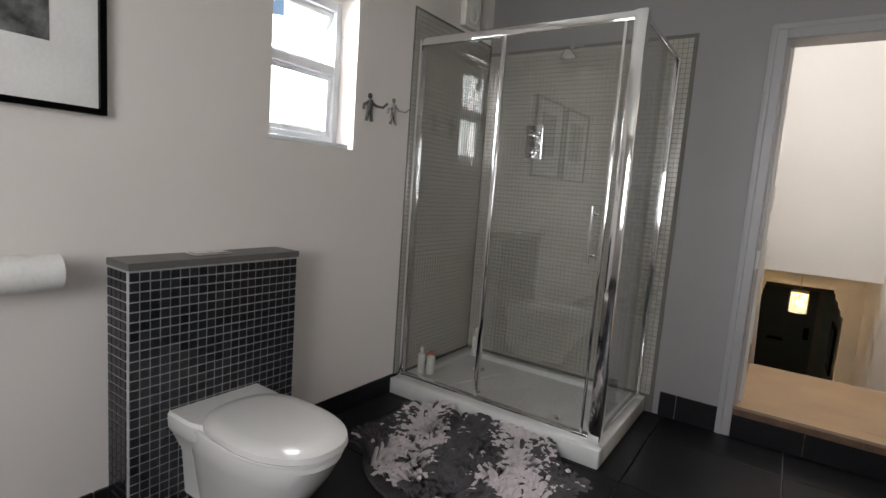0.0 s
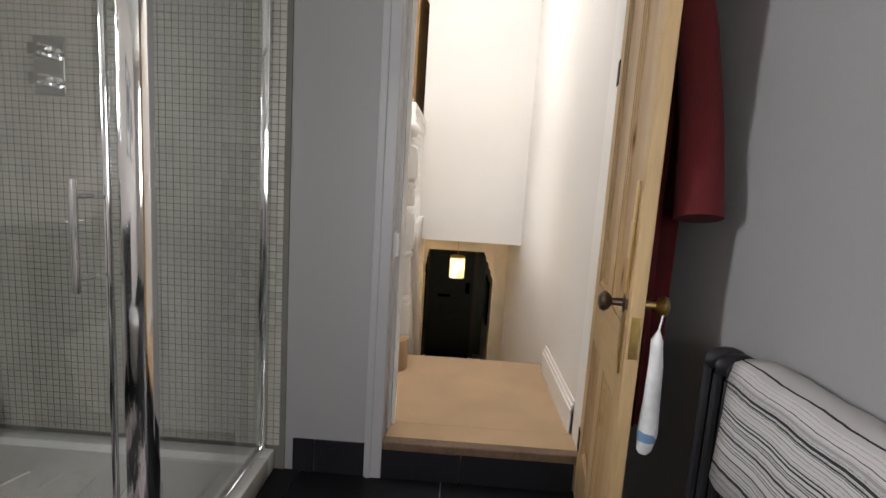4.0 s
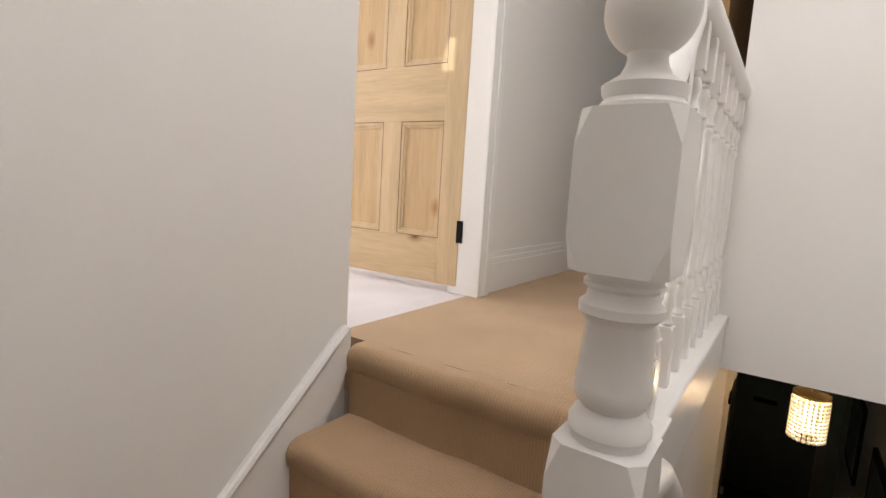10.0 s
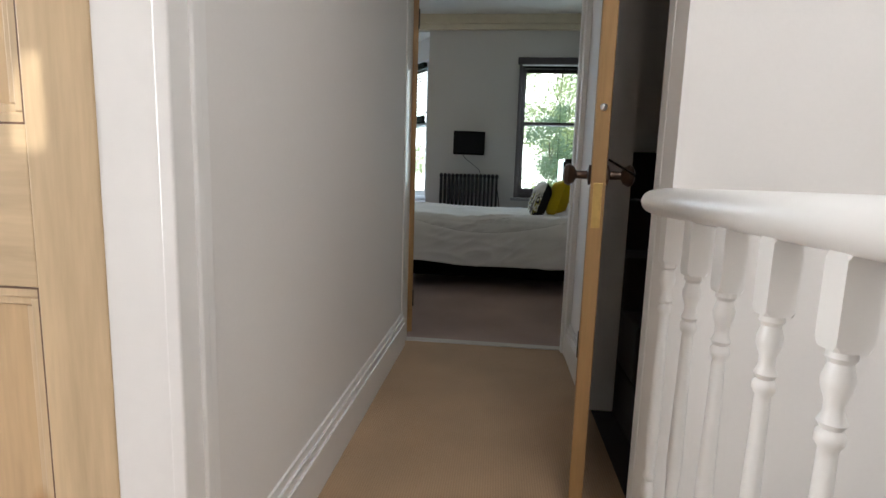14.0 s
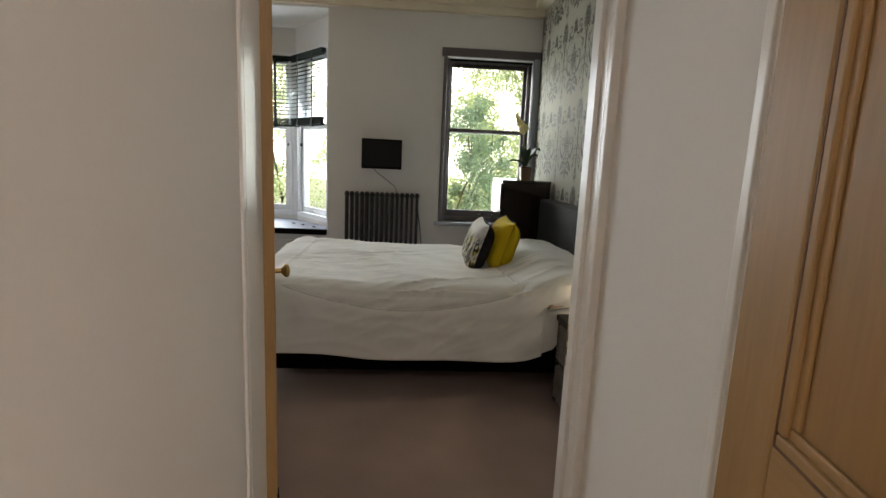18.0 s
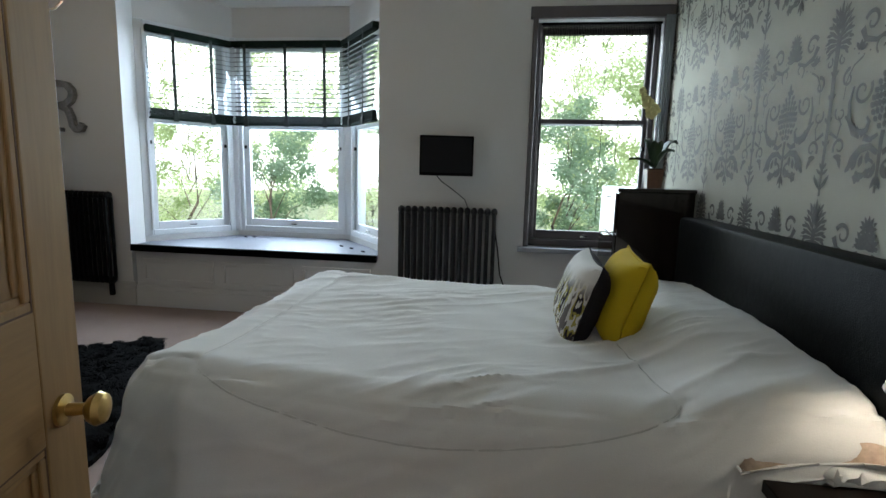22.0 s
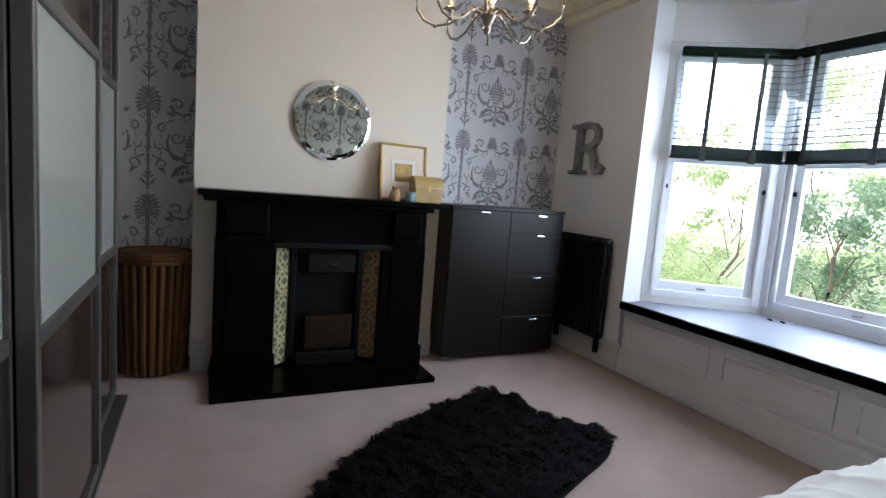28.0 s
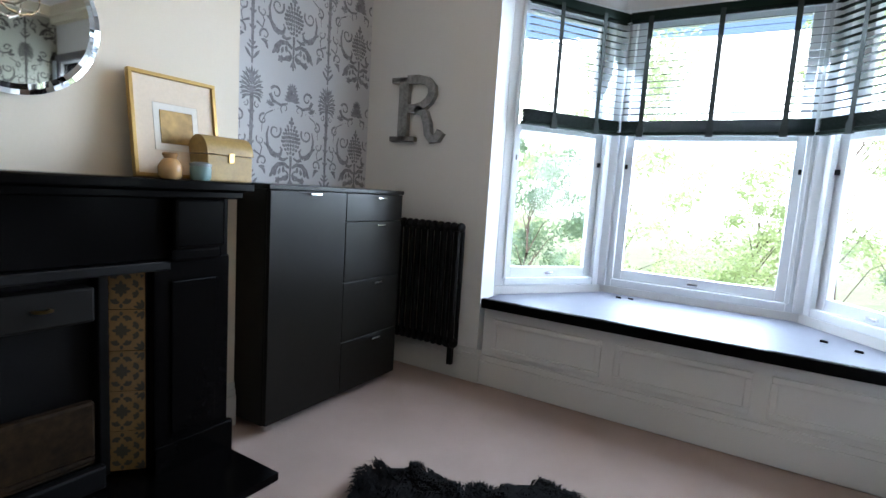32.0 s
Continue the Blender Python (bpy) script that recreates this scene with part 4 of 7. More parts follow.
for z0, z1, tilt in ((1.53, 1.835, 0), (1.885, 2.15, 24)):
    m = Matrix.Translation((-1.73, 0, z1)) @ Matrix.Rotation(radians(tilt), 4, "Y") @ Matrix.Translation((1.73, 0, -z1))
    b = boxes((-1.745, 2.33, z0, -1.72, 2.355, z1), (-1.745, 2.725, z0, -1.72, 2.75, z1), (-1.745, 2.355, z0, -1.72, 2.725, z0 + 0.025), (-1.745, 2.355, z1 - 0.025, -1.72, 2.725, z1))
    b.transform(m)
    part("casement", b, WINP, w)
    b = boxes((-1.735, 2.355, z0 + 0.025, -1.731, 2.725, z1 - 0.025))
    b.transform(m)
    part("pane", b, PANE, w).visible_shadow = False

# column radiator with striped towel, basin, robe and bag
def column_radiator(name, axis, a0, a1, d, z0, z1, label, material=ANTH, pitch=0.048, deep=0.1):
    """d: centre line across the depth; columns stand along the axis."""
    mid = (a0 + a1) / 2
    place = (mid, d, z0) if axis == "x" else (d, mid, z0)
    r = thing(name, place, label, "radiator")
    n = round((a1 - a0) / pitch)
    P = lambda s, q, z: (s, d + q, z) if axis == "x" else (d + q, s, z)
    for i in range(n):
        s = a0 + (i + 0.5) * (a1 - a0) / n
        bm = bmesh.new()
        for q in (-deep * 0.36, deep * 0.36):
            tube([P(s, q, z0 + 0.04), P(s, q, z1 - 0.05)], 0.0135, 8, bm)
        for z in (z0 + 0.03, z1 - 0.03):
            c = bmesh.ops.create_uvsphere(bm, u_segments=12, v_segments=8, radius=1, matrix=Matrix.Translation(P(s, 0, z)) @ Matrix.Diagonal((0.024, deep * 0.5, 0.03, 1) if axis == "x" else (deep * 0.5, 0.024, 0.03, 1)))
        part("column", bm, material, r, smooth=True)
    for s in (a0 + 0.04, a1 - 0.04):
        part("foot", boxes((P(s, 0, 0)[0] - 0.015, P(s, 0, 0)[1] - 0.015, z0 - 0.1 if z0 < 5 else z0, P(s, 0, 0)[0] + 0.015, P(s, 0, 0)[1] + 0.015, z0 + 0.03)), material, r)
    return r


column_radiator("column_radiator", "y", 2.30, 3.26, 1.085, 0.14, 0.985, "anthracite column radiator under a striped towel")
tw = thing("striped_towel", (1.08, 2.9, 0.99), "white towel with black stripes folded over the radiator", "towel")
STRIPE = bpy.data.materials.new("striped_towelling")
STRIPE.use_nodes = True
nt = STRIPE.node_tree
co, wv, rp = nt.nodes.new("ShaderNodeTexCoord"), nt.nodes.new("ShaderNodeTexNoise"), nt.nodes.new("ShaderNodeValToRGB")
mp = nt.nodes.new("ShaderNodeMapping")
mp.inputs["Scale"].default_value = (0.0, 0.0, 1.0)
wv.inputs["Scale"].default_value, wv.inputs["Detail"].default_value = 62, 2.0
rp.color_ramp.interpolation = "CONSTANT"
PALES, BLKS, GREYS = (0.5, 0.475, 0.475, 1), (0.02, 0.02, 0.022, 1), (0.3, 0.27, 0.28, 1)
for p, c in ((0.405, PALES), (0.50, BLKS), (0.515, PALES), (0.56, GREYS), (0.58, PALES), (0.63, BLKS), (0.66, PALES)):
    e = rp.color_ramp.elements.new(p)
    e.color = c
rp.color_ramp.elements[0].color = BLKS
rp.color_ramp.elements[-1].color = GREYS
nt.links.new(co.outputs["Object"], mp.inputs[0])
nt.links.new(mp.outputs[0], wv.inputs["Vector"])
nt.links.new(wv.outputs["Fac"], rp.inputs[0])
nt.links.new(rp.outputs[0], nt.nodes["Principled BSDF"].inputs["Base Color"])
nt.nodes["Principled BSDF"].inputs["Roughness"].default_value = 0.95
bm = bmesh.new()
prof = [(1.018, 0.735), (1.02, 0.82), (1.021, 0.9), (1.023, 0.96), (1.034, 0.99), (1.06, 0.998), (1.11, 0.998), (1.135, 0.985), (1.138, 0.85)]
grid = []
for i in range(15):
    y = 2.65 + 0.455 * i / 14
    grid.append([bm.verts.new((x + 0.004 * math.sin(i * 1.3 + k), y, z + 0.012 * (k == 0) * math.sin(i * 0.9))) for k, (x, z) in enumerate(prof)])
for a, b in zip(grid, grid[1:]):
    for k in range(len(prof) - 1):
        bm.faces.new((a[k], b[k], b[k + 1], a[k + 1]))
o = part("cloth", bm, STRIPE, tw, smooth=True)
so = o.modifiers.new("thick", "SOLIDIFY")
so.thickness, so.offset = 0.009, 0

bs = thing("wash_basin", (0.95, 2.1, 0.5), "square white ceramic wash basin on the wall", "basin")
part("bowl", boxes((0.775, 1.75, 0.70, 1.135, 2.42, 0.737), bevel=0.012), CERAM, bs, smooth=True)
for r in ((0.775, 1.75, 0.72, 0.80, 2.42, 0.85), (1.08, 1.75, 0.72, 1.135, 2.42, 0.85), (0.79, 1.75, 0.721, 1.09, 1.78, 0.849), (0.79, 2.385, 0.721, 1.09, 2.42, 0.849)):
    part("bowl_side", boxes(r, bevel=0.01), CERAM, bs, smooth=True)
part("tap", tube([(1.09, 2.1, 0.85), (1.09, 2.1, 0.96), (1.05, 2.1, 0.98), (0.99, 2.1, 0.95)], 0.014), CHROME, bs, smooth=True)
part("waste_pipe", tube([(0.96, 2.1, 0.7), (0.96, 2.1, 0.5), (1.13, 2.1, 0.48)], 0.02), CHROME, bs, smooth=True)

rb = thing("bathrobe", (1.06, 3.7, 1.6), "dark red bathrobe hanging behind the pine door", "robe")
RED = mat("dark_red_towelling", (0.08, 0.003, 0.005), 0.95, vary=0.3, scale=8, fine=200, bump=0.4)
bm = bmesh.new()
rows = []
for i in range(26):
    u = i / 25
    z = 2.03 - 1.42 * u
    half = 0.09 + 0.11 * min(1, u * 3.2) + 0.05 * u
    ring = []
    for k in range(28):
        a = 2 * math.pi * k / 28
        fold = 1 + 0.14 * math.sin(a * 5 + 1.3) * min(1, u * 2) + 0.06 * math.sin(a * 9 + i * 0.15)
        ring.append(bm.verts.new((1.05 + (0.025 + 0.02 * min(1, u * 3)) * fold * math.cos(a), 3.77 + half * 0.95 * fold * math.sin(a), z)))
    rows.append(ring)
for a, b in zip(rows, rows[1:]):
    for k in range(28):
        bm.faces.new((a[k], a[(k + 1) % 28], b[(k + 1) % 28], b[k]))
bm.faces.new(rows[0])
bm.faces.new(rows[-1][::-1])
part("gown", bm, RED, rb, smooth=True)
part("sleeve", tube([(1.03, 3.60, 1.98), (1.035, 3.50, 1.75), (1.04, 3.42, 1.5), (1.035, 3.36, 1.27)], [0.045, 0.05, 0.052, 0.058], 14), RED, rb, smooth=True)
part("collar", tube([(1.01, 3.62, 1.86), (0.99, 3.56, 1.80), (0.985, 3.54, 1.70)], [0.02, 0.025, 0.012], 10), mat("white_towelling", (0.7, 0.68, 0.66), 0.95, bump=0.3), rb, smooth=True)
bg = thing("plastic_bag", (0.99, 3.33, 0.75), "white plastic bag of wipes hanging from the knob", "bag")
prof = [(0.002, 1.03), (0.003, 0.99), (0.014, 0.965), (0.019, 0.9), (0.022, 0.8), (0.023, 0.72), (0.02, 0.675), (0.012, 0.665)]
bm = lathe([(r, z) for r, z in prof][::-1], 18, (0.957, 3.315, 0.0))
for v in bm.verts:
    v.co.x += 0.004 * math.sin(v.co.z * 60 + v.co.y * 90)
part("sack", bm, mat("white_film", (0.66, 0.66, 0.67), 0.35, vary=0.15, scale=14, fine=60, bump=0.3), bg, smooth=True)
part("label_band", lathe([(0.0225, 0.70), (0.0237, 0.705), (0.0237, 0.72), (0.0228, 0.725)], 18, (0.957, 3.315, 0.0)), mat("blue_print", (0.15, 0.25, 0.4), 0.4), bg, smooth=True)


# ---- short flight up, balustrade ----
NOSE = [4.845, 5.02, 5.195, 5.385]
RISE = (UP - LAND) / 4


def carpet_step(y, z, x0, x1, back, curl=False):
    """One carpeted step with a rounded nosing; curl rounds its open end."""
    n = 7
    r = 0.034
    prof = [(y + 0.014, z - RISE), (y + 0.012, z - 0.075)]
    prof += [(y + 0.012 - 0.012 * math.sin(a), z - r - r * math.cos(a)) for a in [math.pi * 0.05 + k * math.pi * 0.5 / n for k in range(n)]]
    prof += [(y + r - r * math.cos(a), z - r + r * math.sin(a)) for a in [k * math.pi * 0.5 / n for k in range(n + 1)]]
    prof += [(back, z), (back, z - RISE)]
    bm = bmesh.new()
    m = 16
    rings = []
    for i in range(m + 1):
        x = x0 + (x1 - x0) * i / m
        sag = 0.0015 * math.sin(i * 1.7)
        rings.append([bm.verts.new((x, yy + (0.004 * math.sin(i * 0.9) if k < len(prof) - 2 else 0), zz + (sag if k < len(prof) - 1 else 0))) for k, (yy, zz) in enumerate(prof)])
    for a, b in zip(rings, rings[1:]):
        for k in range(len(prof)):
            q = (k + 1) % len(prof)
            bm.faces.new((a[k], b[k], b[q], a[q]))
    bm.faces.new(rings[0])
    bm.faces.new(rings[-1][::-1])
    return bm


fl = tagged(new("stairs_up"), "short carpeted flight of four steps", kind="structure")
ORIGIN[fl] = Vector((0, 0, 0))
for k, y in enumerate(NOSE):
    back = NOSE[k + 1] + 0.06 if k < 3 else 5.47
    bm = carpet_step(y, LAND + RISE * (k + 1), -0.632, 0.10 if k else 0.13, back)
    if k == 0:
        tb = prism([(0.13, 4.862), (0.165, 4.87), (0.192, 4.9), (0.2, 4.95), (0.192, 5.02), (0.165, 5.06), (0.13, 5.07)], LAND, LAND + RISE - 0.004)
        me = bpy.data.meshes.new("e")
        tb.to_mesh(me)
        bm.from_mesh(me)
        tb.free()
        bpy.data.meshes.remove(me)
    part("step", bm, STAIRC, fl, smooth=True)
# wall string on the closed side
bm = bmesh.new()
side = [(4.6, LAND), (4.6, LAND + 0.1), (4.66, LAND + 0.16), (5.385, 1.005), (5.40, 1.005), (5.40, UP - 0.05), (5.0, LAND)]
for x0, x1 in ((-0.66, -0.634),):
    lo = [bm.verts.new((x0, y, z)) for y, z in side]
    hi = [bm.verts.new((x1, y, z)) for y, z in side]
    bm.faces.new(lo)
    bm.faces.new(hi[::-1])
    for i in range(len(side)):
        j = (i + 1) % len(side)
        bm.faces.new((lo[i], hi[i], hi[j], lo[j]))
structure("baseboard_stair_string", bm, GLOSS)
structure("baseboard_stair_cap", tube([(-0.638, 4.66, LAND + 0.16), (-0.638, 5.388, 1.007)], 0.012, 8), GLOSS, smooth=True)
# white panelling under the balustrade, stairwell side
bm = bmesh.new()
side = [(4.97, -0.3), (4.97, 0.60), (5.06, 0.60), (5.06, 0.79), (5.24, 0.79), (5.24, 0.97), (5.46, 0.97), (5.46, -0.3)]
lo = [bm.verts.new((0.101, y, z)) for y, z in side]
hi = [bm.verts.new((0.136, y, z)) for y, z in side]
bm.faces.new(lo)
bm.faces.new(hi[::-1])
for i in range(len(side)):
    j = (i + 1) % len(side)
    bm.faces.new((lo[i], hi[i], hi[j], lo[j]))
box(bm, 0.085, 5.05, 0.785, 0.15, 5.25, 0.805, bevel=0.005)
box(bm, 0.085, 4.96, 0.59, 0.15, 5.07, 0.61, bevel=0.005)
box(bm, 0.085, 5.23, 0.965, 0.15, 5.46, 0.985, bevel=0.005)
structure("stair_open_string", bm, GLOSS)
structure("stairwell_dado_rail", tube([(0.112, 5.5, 0.42), (0.112, 5.8, 0.42)], 0.008, 6), GLOSS)


def square_block(bm, cx, cy, z0, z1, h, chamfer=0.025):
    """A square section with scalloped corners at both ends."""
    rings = []
    for z, k in ((z0, 0.72), (z0 + chamfer * 0.5, 0.86), (z0 + chamfer, 1), (z1 - chamfer, 1), (z1 - chamfer * 0.5, 0.86), (z1, 0.72)):
        c = h * (1 - k) * 1.1
        pts = [(-h + c, -h), (h - c, -h), (h, -h + c), (h, h - c), (h - c, h), (-h + c, h), (-h, h - c), (-h, -h + c)]
        rings.append([bm.verts.new((cx + x, cy + y, z)) for x, y in pts])
    for a, b in zip(rings, rings[1:]):
        for i in range(8):
            bm.faces.new((a[i], a[(i + 1) % 8], b[(i + 1) % 8], b[i]))
    bm.faces.new(rings[0][::-1])
    bm.faces.new(rings[-1])
    return bm


NX, NY, NH = 0.143, 5.028, 0.053
nw = thing("newel_post", (NX, NY, 0.39), "white painted turned newel post with a ball finial", "newel post")
part("base_block", square_block(bmesh.new(), NX, NY, 0.385, 0.575, NH - 0.004, 0.03), GLOSS, nw)
part("lower_turning", lathe([(0.043, 0.575), (0.043, 0.583), (0.048, 0.59), (0.048, 0.605), (0.042, 0.617), (0.035, 0.625), (0.04, 0.632), (0.045, 0.645), (0.044, 0.66), (0.0355, 0.845), (0.038, 0.852), (0.045, 0.86), (0.047, 0.872), (0.044, 0.882), (0.038, 0.89), (0.04, 0.897), (0.047, 0.905), (0.047, 0.92), (0.042, 0.929)], 28, (NX, NY, 0)), GLOSS, nw, smooth=True)
part("middle_block", square_block(bmesh.new(), NX, NY, 0.929, 1.113, NH, 0.045), GLOSS, nw)
part("upper_turning", lathe([(0.042, 1.113), (0.042, 1.12), (0.047, 1.126), (0.0465, 1.136), (0.04, 1.146), (0.034, 1.152), (0.039, 1.158), (0.0435, 1.168), (0.043, 1.18), (0.0365, 1.25), (0.04, 1.256), (0.047, 1.262), (0.047, 1.272), (0.04, 1.278), (0.038, 1.288), (0.044, 1.292), (0.044, 1.297), (0.04, 1.301), (0.043, 1.309)], 28, (NX, NY, 0)), GLOSS, nw, smooth=True)
part("top_block", square_block(bmesh.new(), NX, NY, 1.309, 1.482, NH, 0.04), GLOSS, nw)
part("neck", lathe([(0.044, 1.48), (0.046, 1.488), (0.041, 1.494), (0.044, 1.5), (0.045, 1.508), (0.036, 1.514), (0.027, 1.52), (0.022, 1.53), (0.0205, 1.538), (0.023, 1.545)], 28, (NX, NY, 0)), GLOSS, nw, smooth=True)
part("ball", sphere(bmesh.new(), (NX, NY, 1.586), 0.049, 28, 18), GLOSS, nw, smooth=True)

BX0 = 0.084
bl = thing("balustrade", (BX0, 5.9, 0.97), "white painted landing balustrade with turned balusters", "balustrade")
arc = [(0.125, 5.04, 1.40), (0.118, 5.12, 1.455), (0.105, 5.27, 1.57), (0.096, 5.42, 1.69), (BX0, 5.49, 1.742), (BX0, 5.55, 1.775), (BX0, 5.61, 1.79), (BX0, 5.7, 1.792), (BX0, 6.2, 1.79), (0.086, 6.55, 1.787), (0.078, 6.63, 1.787), (0.066, 6.68, 1.787), (0.06, 6.70, 1.787)]
part("handrail", tube(arc, [0.036] * 11 + [0.03, 0.018], 16, flat=0.85), GLOSS, bl, smooth=True)


def baluster_parts(parent, x, y, z0, z1):
    """Square foot and head with a slender turning between."""
    h = z1 - z0
    zf, zh = z0 + 0.14 + 0.1 * (h - 0.8), z1 - 0.1
    part("baluster_foot", square_block(bmesh.new(), x, y, z0, zf, 0.0175, 0.008), GLOSS, parent)
    part("baluster_head", square_block(bmesh.new(), x, y, zh, z1, 0.0175, 0.008), GLOSS, parent)
    pr = [(0.017, 0), (0.02, 0.008), (0.016, 0.014), (0.012, 0.03), (0.019, 0.05), (0.019, 0.06), (0.012, 0.078), (0.018, 0.084), (0.018, 0.092), (0.013, 0.1), (0.0185, 0.2)]
    body = [(r, zf + q) for r, q in pr]
    top = [(0.013, -0.115), (0.0125, -0.108), (0.019, -0.1), (0.019, -0.09), (0.014, -0.085), (0.019, -0.078), (0.0135, -0.068), (0.013, -0.055), (0.02, -0.04), (0.021, -0.03), (0.015, -0.014), (0.02, -0.008), (0.018, 0)]
    body += [(r, zh + q) for r, q in top]
    part("baluster", lathe([(r * 0.74, z) for r, z in body], 14, (x, y, 0)), GLOSS, parent, smooth=True)


for k in range(9):
    baluster_parts(bl, BX0, 5.535 + 0.1335 * k, 0.968, 1.765)
for y, z0, z1 in ((5.41, 0.968, 1.655), (5.29, 0.95, 1.56), (5.17, 0.79, 1.465)):
    baluster_parts(bl, BX0 + 0.02, y, z0, z1)

hr = thing("stair_handrail", (0.16, 5.5, 0.8), "white wooden handrail down the stairwell wall", "handrail")
part("rail", tube([(0.15, 5.06, 1.0), (0.16, 5.14, 0.998), (0.165, 5.26, 0.968), (0.165, 5.38, 0.88), (0.165, 5.6, 0.635), (0.165, 6.0, 0.185), (0.165, 6.4, -0.27), (0.165, 6.75, -0.66)], 0.026, 14), GLOSS, hr, smooth=True)
for y, z in ((5.62, 0.59), (6.45, -0.32)):
    part("bracket", tube([(0.10, y, z - 0.05), (0.14, y, z - 0.05), (0.16, y, z)], 0.007), GLOSS, hr, smooth=True)
sw = thing("light_switch", (0.1, 5.75, 0.1), "white plastic light switch on the stairwell wall", "switch")
part("plate", boxes((0.1, 5.71, 0.06, 0.108, 5.79, 0.15), bevel=0.002), WPL, sw)
part("rocker", boxes((0.108, 5.74, 0.09, 0.114, 5.76, 0.12), bevel=0.001), WPL, sw)

# ---- flight down and hall ----
dn = tagged(new("stairs_down"), "carpeted flight down to the hall", kind="structure")
ORIGIN[dn] = Vector((0, 0, 0))
for k in range(11):
    z = LAND - 0.179 * (k + 1)
    y = 5.17 + 0.213 * k
    part("step", boxes((0.105, y, z - 0.17, 1.025, y + 0.245, z), bevel=0.012), STAIRC, dn)
HALLT = {0: mat("black_hall_tile", (0.018, 0.016, 0.016), 0.3, each=0.2), 1: mat("cream_hall_tile", (0.5, 0.47, 0.4), 0.35, each=0.12)}
hf = bpy.data.objects["floor_hall"]
hm = [mesh_of("tile", boxes((0.002, 0.002, 0, 0.198, 0.198, 0.01), bevel=0.001), HALLT[c]) for c in (0, 1)]
for i in range(6):
    for j in range(19):
        shared("tile", hm[(i + j) % 2], hf, (-0.1 + 0.2 * i, 7.5 + 0.2 * j, HALL - 0.01))
# plaster arch with corbels
PLAS = mat("warm_plaster", (0.62, 0.55, 0.43), 0.7)
bm = boxes((0.0, 7.60, 0.535, 1.03, 7.74, 0.76))
structure("beam_hall_arch", bm, PLAS)
for s, x in ((1, 0.10), (-1, 0.775)):
    out = [(0, 0.535), (0.055, 0.535), (0.055, 0.50), (0.045, 0.485), (0.045, 0.45), (0.032, 0.42), (0.03, 0.37), (0.018, 0.34), (0.016, 0.28), (0, 0.25)] if s > 0 else [(0, 0.535), (0.105, 0.535), (0.105, 0.50), (0.088, 0.485), (0.088, 0.44), (0.06, 0.41), (0.055, 0.36), (0.03, 0.33), (0.028, 0.28), (0, 0.25)]
    bm = bmesh.new()
    lo = [bm.verts.new((x + s * q if s > 0 else x + 0.105 + s * q, 7.60, z)) for q, z in out]
    hi = [bm.verts.new((v.co.x, 7.74, v.co.z)) for v in lo]
    bm.faces.new(lo)
    bm.faces.new(hi[::-1])
    for i in range(len(lo)):
        j = (i + 1) % len(lo)
        bm.faces.new((lo[i], hi[i], hi[j], lo[j]))
    structure("corbel_hall_arch", bm, PLAS)
structure("trim_hall_pilaster", boxes((0.10, 7.62, HALL, 0.125, 7.74, 0.24), (0.88, 7.60, HALL, 1.03, 7.74, 0.535), bevel=0.004), PLAS)
fd = thing("front_door", (0.4, 11.28, HALL), "dark green front door with a letter slot", "door")
GRN = mat("dark_green_door_paint", (0.075, 0.085, 0.055), 0.4)
leaf = part("leaf", boxes((0.0, 11.24, HALL, 0.82, 11.29, HALL + 2.0), bevel=0.003), GRN, fd)
for x0, x1, z0, z1 in ((0.1, 0.37, 0.2, 0.75), (0.45, 0.72, 0.2, 0.75), (0.1, 0.37, 1.25, 1.85), (0.45, 0.72, 1.25, 1.85)):
    part("panel", boxes((x0, 11.232, HALL + z0, x1, 11.242, HALL + z1), bevel=0.004), GRN, leaf)
part("letter_slot", boxes((0.18, 11.222, -0.865, 0.41, 11.24, -0.815), bevel=0.004), BLACK, fd, "black iron letter slot")
part("lock", boxes((0.68, 11.215, -0.78, 0.76, 11.24, -0.58), bevel=0.006), BLACK, fd)
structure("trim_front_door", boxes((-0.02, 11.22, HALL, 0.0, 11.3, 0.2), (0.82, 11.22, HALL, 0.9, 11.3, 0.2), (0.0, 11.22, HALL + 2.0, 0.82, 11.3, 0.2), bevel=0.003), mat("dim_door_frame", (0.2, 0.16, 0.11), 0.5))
dm = thing("door_mat", (0.4, 10.8, HALL), "black coir door mat on the tiles", "mat")
part("coir", boxes((0.02, 10.35, HALL, 0.8, 11.2, HALL + 0.02), bevel=0.005), mat("black_coir", (0.015, 0.013, 0.012), 1.0, bump=0.6), dm)
rn = thing("hall_runner", (0.55, 8.35, HALL), "black hall runner with a green border", "rug")
part("runner", boxes((0.25, 7.75, HALL, 1.0, 8.9, HALL + 0.008)), mat("black_runner", (0.015, 0.013, 0.012), 1.0, bump=0.5), rn)
part("border", boxes((0.25, 7.75, HALL + 0.008, 1.0, 8.05, HALL + 0.011)), mat("sage_runner_border", (0.12, 0.12, 0.07), 1.0), rn)
pl = thing("pendant_lamp", (0.476, 7.47, 0.38), "beaded glass drum pendant lamp hanging lit", "lamp")
SHADE = glow("lit_beaded_shade", (1.0, 0.70, 0.36), 0.4)
bead = bmesh.new()
for i in range(22):
    a = 2 * math.pi * i / 22
    for k in range(11):
        bmesh.ops.create_icosphere(bead, subdivisions=1, radius=0.0105, matrix=Matrix.Translation((0.476 + 0.074 * math.cos(a), 7.47 + 0.074 * math.sin(a), 0.268 + 0.019 * k)))
part("bead_curtain", bead, SHADE, pl, smooth=True)
part("rim", lathe([(0.074, 0.475), (0.08, 0.478), (0.08, 0.495), (0.074, 0.498)], 24, (0.476, 7.47, 0)), BRASS, pl, smooth=True)
